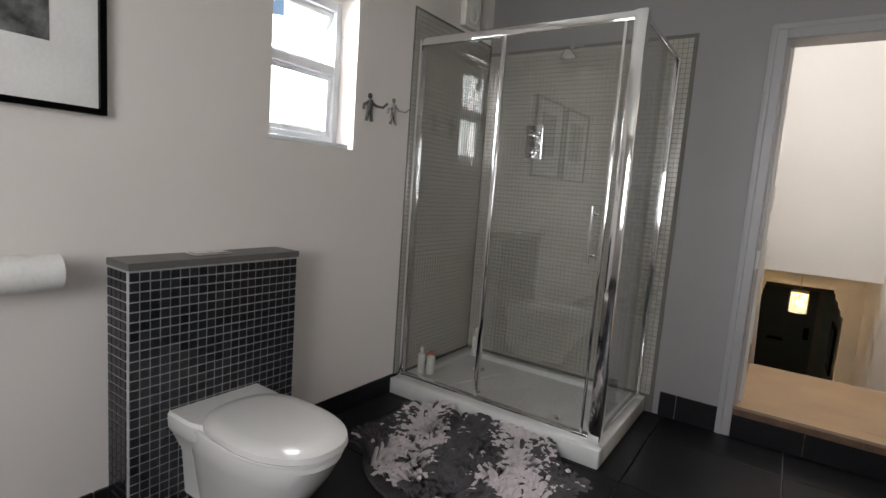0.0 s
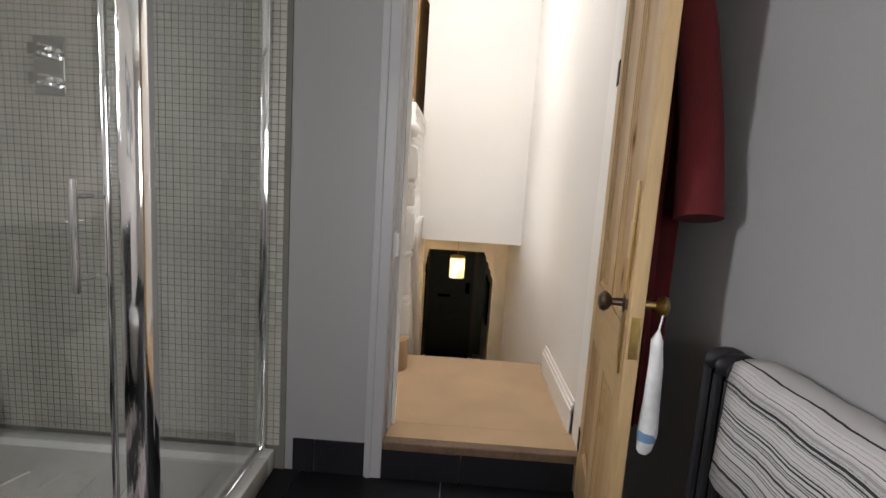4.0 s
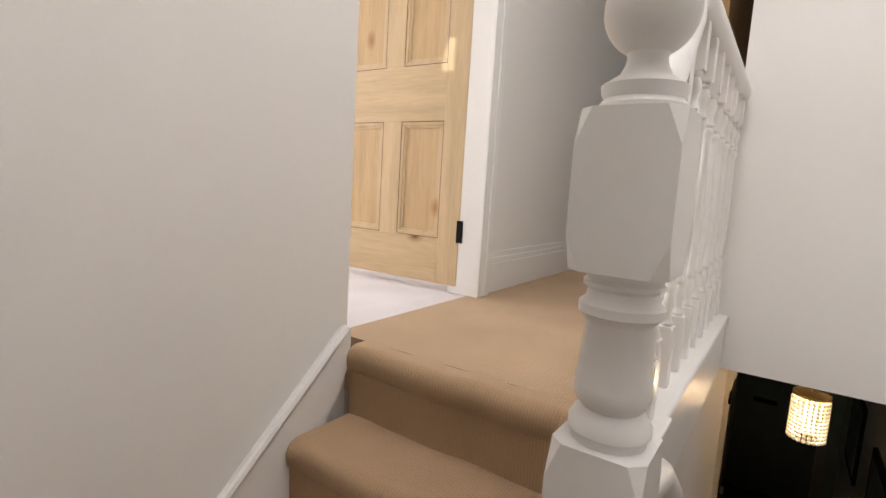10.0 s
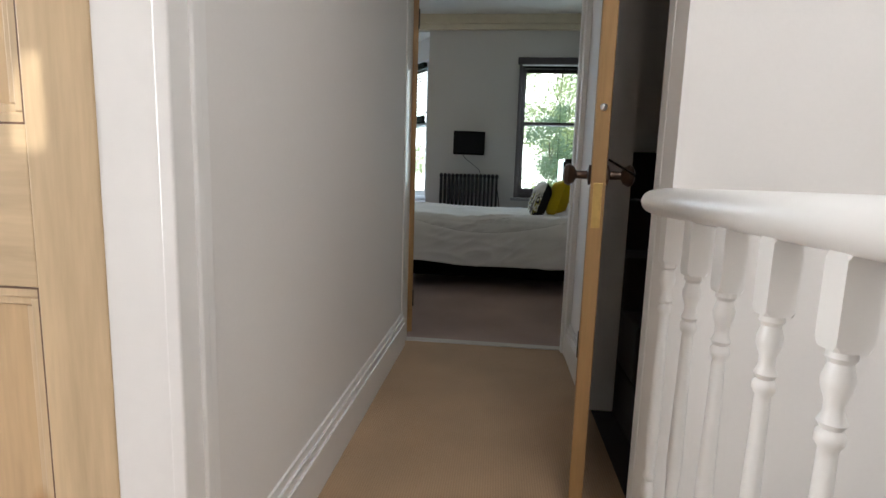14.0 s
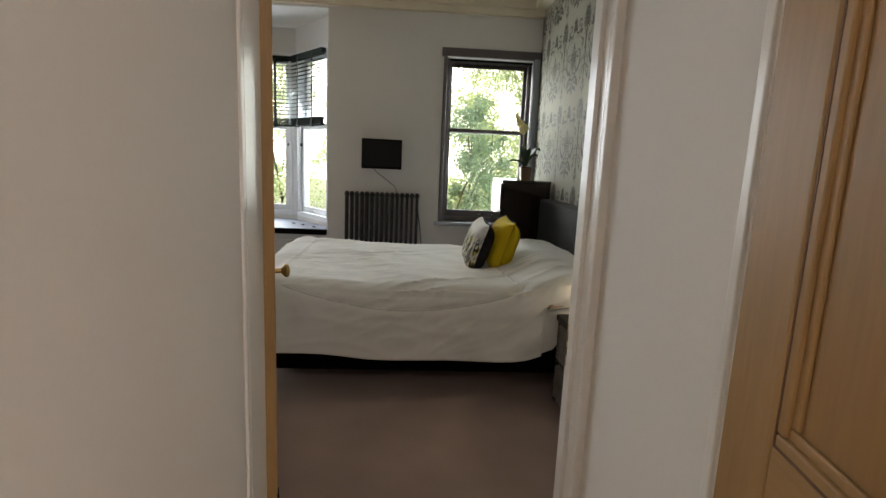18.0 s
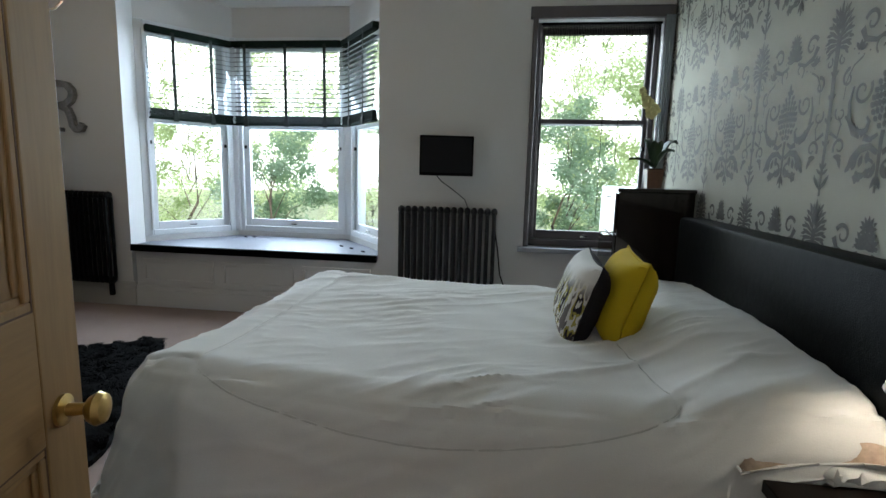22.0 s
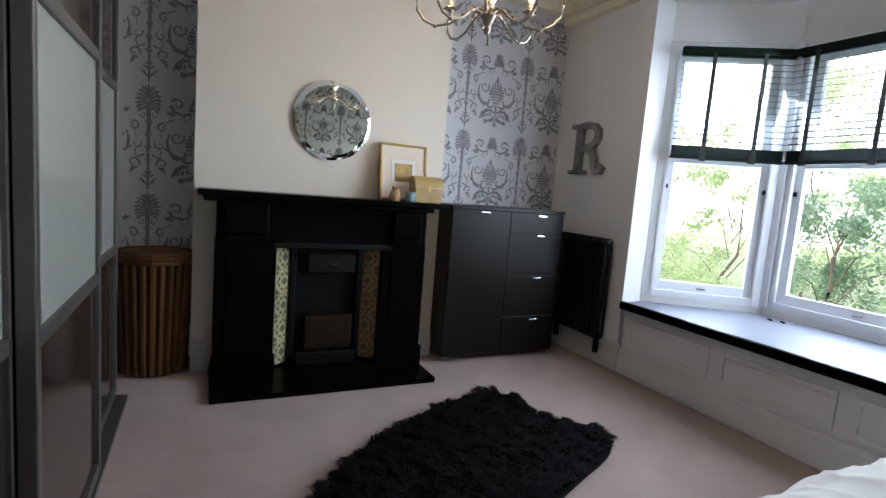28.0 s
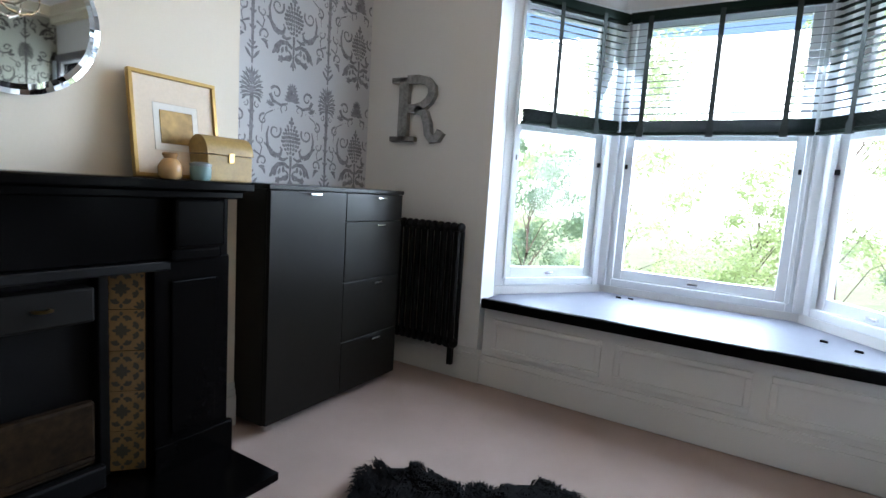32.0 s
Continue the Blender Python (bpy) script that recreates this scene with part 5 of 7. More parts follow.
part("flex", tube([(0.476, 7.47, 0.49), (0.476, 7.47, 0.76)], 0.004, 6), BRASS, pl)
part("bulb", sphere(bmesh.new(), (0.476, 7.47, 0.37), 0.03), glow("warm_bulb", (1.0, 0.72, 0.4), 10), pl, smooth=True)
lamp("pendant_bulb", "POINT", Matrix.Translation((0.476, 7.47, 0.37)), 24, (1.0, 0.7, 0.4), size=0.04)
for y0, y1, z0, z1, label in ((8.6, 9.3, -1.15, -0.35, "dark framed hall picture"), (10.0, 10.7, -1.0, -0.3, "dark oval hall mirror")):
    hp = thing("hall_picture", (1.02, (y0 + y1) / 2, z0), label + " on the wall", "picture")
    part("frame", boxes((1.0, y0, z0, 1.03, y1, z1), bevel=0.006), BLACK, hp)
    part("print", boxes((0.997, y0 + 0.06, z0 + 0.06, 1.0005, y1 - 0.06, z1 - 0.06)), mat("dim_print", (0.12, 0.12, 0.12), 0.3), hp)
dr = thing("hall_door_frame", (-0.02, 9.4, HALL), "dark brown inner hall door frame", "door frame")
part("jamb", boxes((-0.03, 9.0, HALL, 0.03, 9.1, 0.2), (-0.03, 9.85, HALL, 0.03, 9.95, 0.2), (-0.03, 9.0, 0.1, 0.03, 9.95, 0.2), bevel=0.004), DKBROWN, dr)
part("leaf", boxes((-0.025, 9.1, HALL, 0.0, 9.85, 0.1)), DKBROWN, dr)
sb = thing("radiator_board", (0.98, 8.3, HALL), "white edged board leaning on the hall wall", "board")
part("board", boxes((0.97, 7.9, HALL + 0.1, 1.0, 8.7, -1.0), bevel=0.004), PLAS, sb)
part("edge", boxes((0.962, 7.88, HALL + 0.08, 1.004, 7.9, -0.98), bevel=0.004), BLACK, sb)

# ---- loft stairs, in the dark behind the door ----
ls = tagged(new("stairs_loft"), "dark carpeted loft stairs", kind="structure")
ORIGIN[ls] = Vector((0, 0, 0))
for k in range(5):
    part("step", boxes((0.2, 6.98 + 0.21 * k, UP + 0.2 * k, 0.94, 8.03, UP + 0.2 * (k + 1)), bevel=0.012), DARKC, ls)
bm = bmesh.new()
side = [(6.86, UP), (6.86, UP + 0.3), (7.9, UP + 1.32), (8.03, UP + 1.42), (8.03, UP + 1.1), (7.0, UP)]
lo = [bm.verts.new((0.935, y, z)) for y, z in side]
hi = [bm.verts.new((0.95, y, z)) for y, z in side]
bm.faces.new(lo)
bm.faces.new(hi[::-1])
for i in range(len(side)):
    j = (i + 1) % len(side)
    bm.faces.new((lo[i], hi[i], hi[j], lo[j]))
structure("baseboard_loft_string", bm, CREAM)
structure("cord_loft", tube([(0.03, 6.70, 1.84), (0.0, 6.85, 1.88)], 0.003, 6), BLACK)


# ---- damask pattern ----
def ribbon(vs, fs, pts, w0, w1):
    """A flat tapering stroke through (s, z) points."""
    b = len(vs)
    n = len(pts)
    for i, (s, z) in enumerate(pts):
        p, q = pts[max(i - 1, 0)], pts[min(i + 1, n - 1)]
        dx, dz = q[0] - p[0], q[1] - p[1]
        ln = math.hypot(dx, dz) or 1
        w = 1.3 * (w0 + (w1 - w0) * i / (n - 1))
        vs += [(s - dz / ln * w, z + dx / ln * w), (s + dz / ln * w, z - dx / ln * w)]
    fs += [(b + 2 * i, b + 2 * i + 1, b + 2 * i + 3, b + 2 * i + 2) for i in range(n - 1)]


def petal(vs, fs, s, z, ang, ln, w):
    b = len(vs)
    c, d = math.cos(ang), math.sin(ang)
    for t, k in ((0, 0.0), (0.3, 0.8), (0.6, 1.0), (0.85, 0.6), (1, 0.0)):
        vs += [(s + c * ln * t - d * w * k, z + d * ln * t + c * w * k), (s + c * ln * t + d * w * k, z + d * ln * t - c * w * k)]
    fs += [(b + 2 * i, b + 2 * i + 1, b + 2 * i + 3, b + 2 * i + 2) for i in range(4)]


def spiral(s, z, r, a0, turns, side, n=16):
    return [(s + side * r * (1 - 0.75 * i / (n - 1)) * math.cos(a0 + turns * 2 * math.pi * i / (n - 1)), z + r * (1 - 0.75 * i / (n - 1)) * math.sin(a0 + turns * 2 * math.pi * i / (n - 1))) for i in range(n)]


def damask_motif():
    """One repeat: a leafy bulb between scrolls over a palmette, and a tall plume half a repeat beside."""
    vs, fs = [], []
    for row in range(9):
        z = -0.085 + 0.021 * row
        half = (0.010, 0.028, 0.042, 0.050, 0.048, 0.040, 0.028, 0.016, 0.0)[row]
        n = max(1, round(half / 0.0125))
        for k in range(-n, n + 1):
            petal(vs, fs, half * k / n, z, math.pi / 2 - k * 0.9 / n, 0.024, 0.0085)
    for side in (-1, 1):
        # big open scrolls beside the bulb
        ribbon(vs, fs, spiral(side * 0.112, 0.035, 0.042, 2.6, 1.15, side, 22), 0.005, 0.0025)
        ribbon(vs, fs, [(side * 0.152, 0.055), (side * 0.165, 0.01), (side * 0.158, -0.045), (side * 0.13, -0.085), (side * 0.095, -0.095)], 0.003, 0.012)
        ribbon(vs, fs, [(side * 0.095, -0.095), (side * 0.07, -0.085), (side * 0.062, -0.06), (side * 0.075, -0.045)], 0.010, 0.003)
        ribbon(vs, fs, spiral(side * 0.205, -0.02, 0.028, 0.6, -0.9, side), 0.0035, 0.0015)
        ribbon(vs, fs, [(side * 0.2, 0.02), (side * 0.195, 0.08), (side * 0.17, 0.12), (side * 0.13, 0.14)], 0.0015, 0.003)
        # acanthus leaves under the bulb
        ribbon(vs, fs, [(side * 0.01, -0.155), (side * 0.045, -0.135), (side * 0.085, -0.14), (side * 0.115, -0.17), (side * 0.12, -0.195)], 0.006, 0.014)
        for k in range(4):
            petal(vs, fs, side * (0.05 + 0.022 * k), -0.145 - 0.012 * k, -math.pi / 2 + side * 0.25 * k, 0.04, 0.010)
        ribbon(vs, fs, spiral(side * 0.04, -0.205, 0.034, 1.2, 0.9, side), 0.004, 0.003)
        for k in range(5):
            a = k * 1.257
            petal(vs, fs, side * 0.085, -0.225, a, 0.022, 0.008)
        petal(vs, fs, side * 0.02, -0.26, math.pi / 2 + side * 0.5, 0.05, 0.008)
        # bead swags up to the plume
        for k in range(7):
            t = k / 6
            petal(vs, fs, side * (0.05 + 0.15 * t), 0.185 + 0.06 * (2 * t - 1) ** 2 - 0.04, 0, 0.008, 0.003)
        # plume: drooping fronds
        for k in range(7):
            a = math.pi / 2 - side * (0.2 + 0.27 * k)
            ln = 0.085 - 0.004 * k
            c, d = 0.265 + ln * 0.55 * math.cos(a), 0.245 - 0.008 * k + ln * 0.55 * math.sin(a)
            petal(vs, fs, 0.265, 0.245 - 0.008 * k, a, ln, 0.007)
            petal(vs, fs, c, d, a - side * 0.5, ln * 0.55, 0.006)
        ribbon(vs, fs, spiral(0.265 + side * 0.035, 0.15, 0.018, 2.0, 0.9, side), 0.003, 0.0015)
        petal(vs, fs, 0.265, -0.27, math.pi / 2 + side * 0.7, 0.07, 0.008)
        petal(vs, fs, 0.265, -0.22, math.pi / 2 + side * 1.0, 0.04, 0.006)
    for side in (-1, 1):
        for k in range(5):
            petal(vs, fs, side * 0.16 - side * 0.012 * k, -0.05 - 0.012 * k, math.pi / 2 - side * (0.9 - 0.2 * k), 0.03, 0.006)
            petal(vs, fs, 0.265, -0.2 + 0.075 * k, math.pi / 2 + side * 0.75, 0.03, 0.006)
            petal(vs, fs, side * (0.018 + 0.012 * k), -0.185 - 0.008 * k, -math.pi / 2 + side * (0.3 + 0.2 * k), 0.04, 0.008)
        ribbon(vs, fs, spiral(side * 0.05, 0.16, 0.03, -1.0, 0.9, side), 0.003, 0.002)
        ribbon(vs, fs, [(side * 0.02, -0.1), (side * 0.05, -0.115), (side * 0.08, -0.105)], 0.004, 0.009)
        ribbon(vs, fs, [(0.265 + side * 0.02, -0.08), (0.265 + side * 0.06, -0.1), (0.265 + side * 0.07, -0.06), (0.265 + side * 0.05, -0.03)], 0.005, 0.002)
    ribbon(vs, fs, [(0.265, 0.24), (0.267, 0.1), (0.264, -0.05), (0.266, -0.18), (0.265, -0.29)], 0.010, 0.0045)
    ribbon(vs, fs, [(0, -0.09), (0.002, -0.12), (0, -0.2), (0, -0.27)], 0.007, 0.004)
    # crown over the bulb, and rosettes between the columns
    for k in range(-4, 5):
        petal(vs, fs, 0.0, 0.205, math.pi / 2 - 0.36 * k, 0.075 - 0.005 * abs(k), 0.009)
        petal(vs, fs, 0.0, 0.265, math.pi / 2 - 0.5 * k, 0.04, 0.006)
    for side in (-1, 1):
        ribbon(vs, fs, spiral(side * 0.11, 0.235, 0.036, 0.4, 1.0, side), 0.006, 0.002)
        ribbon(vs, fs, [(side * 0.03, 0.19), (side * 0.08, 0.175), (side * 0.13, 0.19), (side * 0.15, 0.225)], 0.004, 0.009)
        ribbon(vs, fs, spiral(side * 0.19, 0.085, 0.03, 1.8, -1.0, side), 0.005, 0.002)
        ribbon(vs, fs, spiral(side * 0.19, -0.13, 0.032, -0.5, 1.0, side), 0.005, 0.002)
        for k in range(4):
            petal(vs, fs, side * 0.17, -0.2 + 0.014 * k, math.pi / 2 - side * (0.4 + 0.4 * k), 0.045, 0.008)
            petal(vs, fs, side * 0.15, 0.16, math.pi / 2 + side * (0.6 * k - 0.6), 0.035, 0.007)
    petal(vs, fs, 0.265, 0.245, math.pi / 2, 0.10, 0.008)
    petal(vs, fs, 0, 0.09, math.pi / 2, 0.035, 0.008)
    return vs, fs


def damask(host_name, d, out, s0, s1, z0, z1, material, sa, za, width=0.53, height=0.64):
    """The print over a wall in the plane x = d, a bulb standing at (sa, za)."""
    mv, mf = damask_motif()
    vs, fs = [], []
    for i in range(-9, 10):
        for j in range(-4, 5):
            pts = [(sa + i * width + a, za + j * height + b) for a, b in mv]
            for f in mf:
                q = [pts[k] for k in f]
                if all(s0 <= p[0] <= s1 and z0 <= p[1] <= z1 for p in q):
                    n = len(vs)
                    lift = out * (0.0012 + 0.00006 * (len(fs) % 37))
                    vs += [(d + lift, p[0], p[1]) for p in q]
                    fs.append(tuple(range(n, n + 4)))
    me = bpy.data.meshes.new("damask_print")
    me.from_pydata(vs, [], fs)
    me.materials.append(material)
    o = new("damask_print", me)
    o.parent = bpy.data.objects[host_name]
    tagged(o, kind="stuff")


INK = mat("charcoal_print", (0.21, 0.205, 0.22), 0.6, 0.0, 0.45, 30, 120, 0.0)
# INKE is the same print, darkened for the light on the bed wall
INKE = mat("charcoal_print_dimmed", (0.075, 0.07, 0.06), 0.6, 0.0, 0.4, 30, 120, 0.0)
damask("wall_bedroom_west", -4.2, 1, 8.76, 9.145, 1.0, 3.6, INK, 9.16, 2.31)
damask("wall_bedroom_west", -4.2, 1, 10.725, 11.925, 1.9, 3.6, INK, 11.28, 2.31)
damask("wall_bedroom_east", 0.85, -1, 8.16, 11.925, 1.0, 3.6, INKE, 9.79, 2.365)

# ---- bay: sash windows, seat, blinds ----
def sash_window(name, a, b, z0, z1, label, casing=WINP, mid=None, f=0.06, st=0.045):
    """A double-hung sash between plan points a and b (inner face), with frame, two sashes, panes and catch."""
    a, b = Vector((*a, 0)), Vector((*b, 0))
    L = (b - a).length
    turn = math.atan2((b - a).y, (b - a).x)
    w = tagged(new(name), label, kind="structure")
    w.matrix_world = Matrix.Translation(a) @ Matrix.Rotation(turn, 4, "Z")
    ORIGIN[w] = Vector((0, 0, 0))
    mid = mid or (z0 + z1) / 2
    for r in ((0, 0.0, z0, f, 0.13, z1), (L - f, 0.0, z0, L, 0.13, z1), (f, 0.0, z1 - f, L - f, 0.13, z1), (f, 0.0, z0, L - f, 0.13, z0 + 0.05)):
        part("window_frame", boxes(r, bevel=0.005), casing, w)
    for r in ((f - 0.015, -0.012, z0 + 0.05, f + 0.008, 0.02, z1 - f), (L - f - 0.008, -0.012, z0 + 0.05, L - f + 0.015, 0.02, z1 - f)):
        part("bead_moulding", boxes(r, bevel=0.004), casing, w)
    for lo, hi, y in ((z0 + 0.05, mid + 0.02, 0.03), (mid - 0.02, z1 - f, 0.075)):
        s = part("sash", boxes((f, y, lo, f + st, y + 0.04, hi), (L - f - st, y, lo, L - f, y + 0.04, hi), (f + st, y, lo, L - f - st, y + 0.04, lo + (0.065 if lo < mid - 0.1 else 0.035)), (f + st, y, hi - 0.035, L - f - st, y + 0.04, hi), bevel=0.003), casing, w)
        p = part("pane", boxes((f + st, y + 0.018, lo + 0.03, L - f - st, y + 0.022, hi - 0.03)), PANE, s)
        p.visible_shadow = False
    for x in (f + 0.02, L - f - 0.02):
        part("sash_stop", boxes((x - 0.008, 0.01, mid - 0.2, x + 0.008, 0.032, mid - 0.17), bevel=0.002), IRON, w)
    part("sash_lift", boxes((L / 2 - 0.03, 0.014, z0 + 0.07, L / 2 + 0.03, 0.032, z0 + 0.085), bevel=0.003), CHROME, w)
    return w


def wood_blind(a, b, ztop, zbot, open_tilt, n, label, tapes):
    """Drawn-up slatted blind: head box, hanging slats, stacked bottom, tapes."""
    a, b = Vector((*a, 0)), Vector((*b, 0))
    L = (b - a).length
    k = thing("venetian_blind", (0, 0, 0), label, "blind", "bay blinds")
    k.matrix_world = Matrix.Translation((a.x, a.y, ztop)) @ Matrix.Rotation(math.atan2((b - a).y, (b - a).x), 4, "Z")
    ORIGIN[k] = Vector((0, 0, 0))
    part("head_rail", boxes((0, -0.055, -0.05, L, 0.0, 0.0), bevel=0.004), BLIND, k)
    h = ztop - zbot
    sl = bmesh.new()
    box(sl, 0.004, -0.023, -0.0012, L - 0.004, 0.023, 0.0012)
    me = mesh_of("slat", sl, BLIND)
    for i in range(n):
        z = -0.06 - (h - 0.15) * i / n
        shared("slat", me, k, (0, -0.028, z), Matrix.Rotation(radians(open_tilt), 4, "X"))
    for i in range(11):
        shared("slat", me, k, (0, -0.028, -h + 0.023 + 0.0062 * i))
    part("bottom_rail", boxes((0, -0.055, -h, L, -0.002, -h + 0.018), bevel=0.003), BLIND, k)
    for t in tapes:
        part("tape", boxes((L * t - 0.014, -0.057, -h + 0.01, L * t + 0.014, -0.0545, -0.03), (L * t - 0.02, -0.062, -h - 0.012, L * t + 0.02, -0.045, -h + 0.05), bevel=0.001), TAPE, k)
    return k


BLIND = mat("dark_green_black_slat", (0.008, 0.014, 0.010), 0.75, 0, 0.2, 3, 40, 0.05, spec=0.06, stretch=(1, 12, 12))
TAPE = mat("black_green_tape", (0.015, 0.02, 0.016), 0.9)
sash_window("window_1", BAY[0], BAY[1], 1.52, 3.30, "white sash window, left face of the bay", mid=2.50, f=0.07, st=0.055)
sash_window("window_2", BAY[1], BAY[2], 1.52, 3.30, "wide white sash window, middle of the bay", mid=2.50, f=0.07, st=0.055)
sash_window("window_3", BAY[2], BAY[3], 1.52, 3.30, "white sash window, right face of the bay", mid=2.50, f=0.07, st=0.055)
wood_blind((-3.20, 12.12), (-2.79, 12.70), 3.245, 2.505, 12, 15, "dark slatted blind half drawn up in the bay", (0.28, 0.72))
wood_blind((-2.745, 12.70), (-1.735, 12.70), 3.245, 2.505, 17, 15, "wide dark slatted blind half drawn up in the bay", (0.12, 0.5, 0.86))
wood_blind((-1.69, 12.70), (-1.24, 12.12), 3.245, 2.505, 6, 15, "dark slatted blind half drawn up beside the bay pier", (0.28, 0.72))
structure("trim_bay_mullion", boxes((-2.835, 12.74, 1.52, -2.765, 12.81, 3.3), (-1.715, 12.74, 1.52, -1.645, 12.81, 3.3), bevel=0.008), WINP)
ws = thing("window_seat", (-2.2, 12.2, UP), "panelled bay window seat with a dark edged top", "window seat")
part("top", prism([(-3.24, 11.90), (-3.24, 12.10), (-2.78, 12.75), (-1.70, 12.75), (-1.20, 12.10), (-1.20, 11.90)], 1.44, 1.475), mat("grey_lilac_seat_pad", (0.115, 0.115, 0.14), 0.5, vary=0.06, bump=0.1), ws)
part("nosing", boxes((-3.25, 11.875, 1.425, -1.19, 11.91, 1.482), bevel=0.008), BLACK, ws, "dark front edge")
part("front", boxes((-3.25, 11.94, UP, -1.19, 11.97, 1.43)), BEDW, ws)
for x0, x1 in ((-3.19, -2.56), (-2.49, -1.88), (-1.81, -1.25)):
    bm = boxes((x0, 11.925, 1.33, x1, 11.942, 1.36), (x0, 11.925, 1.16, x1, 11.942, 1.19), (x0, 11.925, 1.19, x0 + 0.03, 11.942, 1.33), (x1 - 0.03, 11.925, 1.19, x1, 11.942, 1.33), bevel=0.004)
    part("panel_moulding", bm, BEDW, ws)
part("plinth", boxes((-3.25, 11.915, UP, -1.19, 11.94, 1.10), (-3.25, 11.922, 1.10, -1.19, 11.94, 1.135), bevel=0.004), BEDW, ws)
for x, y in ((-2.65, 12.6), (-2.58, 12.62), (-1.62, 12.3), (-1.5, 12.2), (-1.36, 12.06)):
    st = thing("seat_peg", (x, y, 1.475), "small black peg lying on the window seat", "peg")
    part("peg", tube([(x, y, 1.481), (x + 0.03, y - 0.012, 1.481)], 0.006, 8), BLACK, st)

# ---- single window by the bed ----
sash_window("window_4", (-0.055, 12.0), (0.78, 12.0), 1.60, 3.19, "sash window in a dark casing beside the bed", DARKWIN, mid=2.51, f=0.03, st=0.03)
structure("trim_window_casing", boxes((-0.09, 11.905, 1.60, -0.055, 11.94, 3.25), (0.78, 11.905, 1.60, 0.848, 11.94, 3.25), (-0.11, 11.9, 3.19, 0.848, 11.945, 3.27), bevel=0.006), DARKWIN)
structure("window_sill_dark", boxes((-0.13, 11.85, 1.565, 0.84, 12.0, 1.60), bevel=0.006), mat("grey_sill_paint", (0.32, 0.33, 0.36), 0.4))
sc = thing("string_curtain", (0.4, 11.93, 3.2), "thin dark string curtain hanging in the window", "curtain")
part("rod", tube([(-0.03, 11.96, 3.17), (0.82, 11.96, 3.17)], 0.008), BLACK, sc)
rnd = random.Random(8)
bm = bmesh.new()
for i in range(70):
    x = 0.02 + 0.75 * i / 69
    ln = rnd.uniform(0.06, 0.16) if rnd.random() > 0.06 else rnd.uniform(0.7, 1.4)
    tube([(x, 11.96, 3.165), (x + rnd.uniform(-0.004, 0.004), 11.96, 3.165 - ln)], 0.0018, 4, bm)
part("string_fringe", bm, BLACK, sc)
cu = thing("curtain_panel", (0.82, 11.88, 2.4), "pale blue-grey gauze curtain beside the window", "curtain")
bm = bmesh.new()
rows = [[bm.verts.new((0.78 + 0.06 * i / 12, 11.885 + 0.008 * math.sin(i * 2.1), z)) for i in range(13)] for z in (1.62, 2.1, 2.6, 3.2)]
for a, b in zip(rows, rows[1:]):
    for i in range(12):
        bm.faces.new((a[i], a[i + 1], b[i + 1], b[i]))
o = part("gauze", bm, mat("blue_grey_gauze", (0.4, 0.44, 0.47), 0.9), cu, smooth=True)
o.modifiers.new("thick", "SOLIDIFY").thickness = 0.003

# ---- radiators, television, letter ----
column_radiator("column_radiator", "x", -1.012, -0.28, 11.835, 1.07, 1.878, "black cast column radiator under the television", ANTH, 0.048, 0.11)
column_radiator("column_radiator", "x", -3.93, -3.385, 11.865, 1.15, 1.905, "tall black column radiator beside the chest", IRON, 0.045, 0.08)
tv = thing("television", (-0.65, 11.75, 2.25), "small black flat television on a wall bracket", "television")
bm = boxes((-0.19, -0.02, -0.14, 0.19, 0.02, 0.14), bevel=0.006)
bm.transform(pose(-0.655, 11.77, 2.24, 0, 0, 10))
part("casing", bm, BLACK, tv)
bm = boxes((-0.178, -0.0225, -0.118, 0.178, -0.0205, 0.128))
bm.transform(pose(-0.655, 11.77, 2.24, 0, 0, 10))
part("screen", bm, mat("dark_screen", (0.006, 0.006, 0.007), 0.35, spec=0.15), tv)
part("bracket", boxes((-0.70, 11.79, 2.2, -0.6, 11.93, 2.3)), BLACK, tv)
part("cable", tube([(-0.74, 11.79, 2.12), (-0.70, 11.86, 2.06), (-0.62, 11.91, 2.0), (-0.53, 11.92, 1.93), (-0.5, 11.92, 1.86)], 0.004, 6), mat("grey_cable", (0.07, 0.07, 0.08), 0.5), tv, smooth=True)
part("cable", tube([(-0.30, 11.9, 1.72), (-0.27, 11.91, 1.55), (-0.25, 11.92, 1.38), (-0.22, 11.92, 1.3)], 0.005, 6), BLACK, tv, smooth=True)
lt = thing("letter_sign", (-3.785, 11.92, 2.56), "worn silver metal slab letter on the wall", "letter sign")
bm = bmesh.new()


def slab(x0, x1, z0, z1):
    box(bm, -3.985 + x0, 11.885, 2.372 + z0, -3.985 + x1, 11.925, 2.372 + z1, bevel=0.004)


slab(0.06, 0.13, 0.0, 0.39)
slab(0.0, 0.19, 0.0, 0.032)
slab(0.0, 0.20, 0.358, 0.39)


def bowl(pts, w):
    vs = []
    n = len(pts)
    ring = []
    for i, (x, z) in enumerate(pts):
        p, q = pts[max(i - 1, 0)], pts[min(i + 1, n - 1)]
        dx, dz = q[0] - p[0], q[1] - p[1]
        ln = math.hypot(dx, dz)
        for s in (-1, 1):
            for y in (11.885, 11.925):
                ring.append(bm.verts.new((-3.985 + x - s * dz / ln * w / 2, y, 2.372 + z + s * dx / ln * w / 2)))
    for i in range(n - 1):
        k = 4 * i
        a, b, c, d = ring[k : k + 4]
        e, f, g, h = ring[k + 4 : k + 8]
        for q in ((a, e, f, b), (c, d, h, g), (a, c, g, e), (b, f, h, d)):
            bm.faces.new(q)


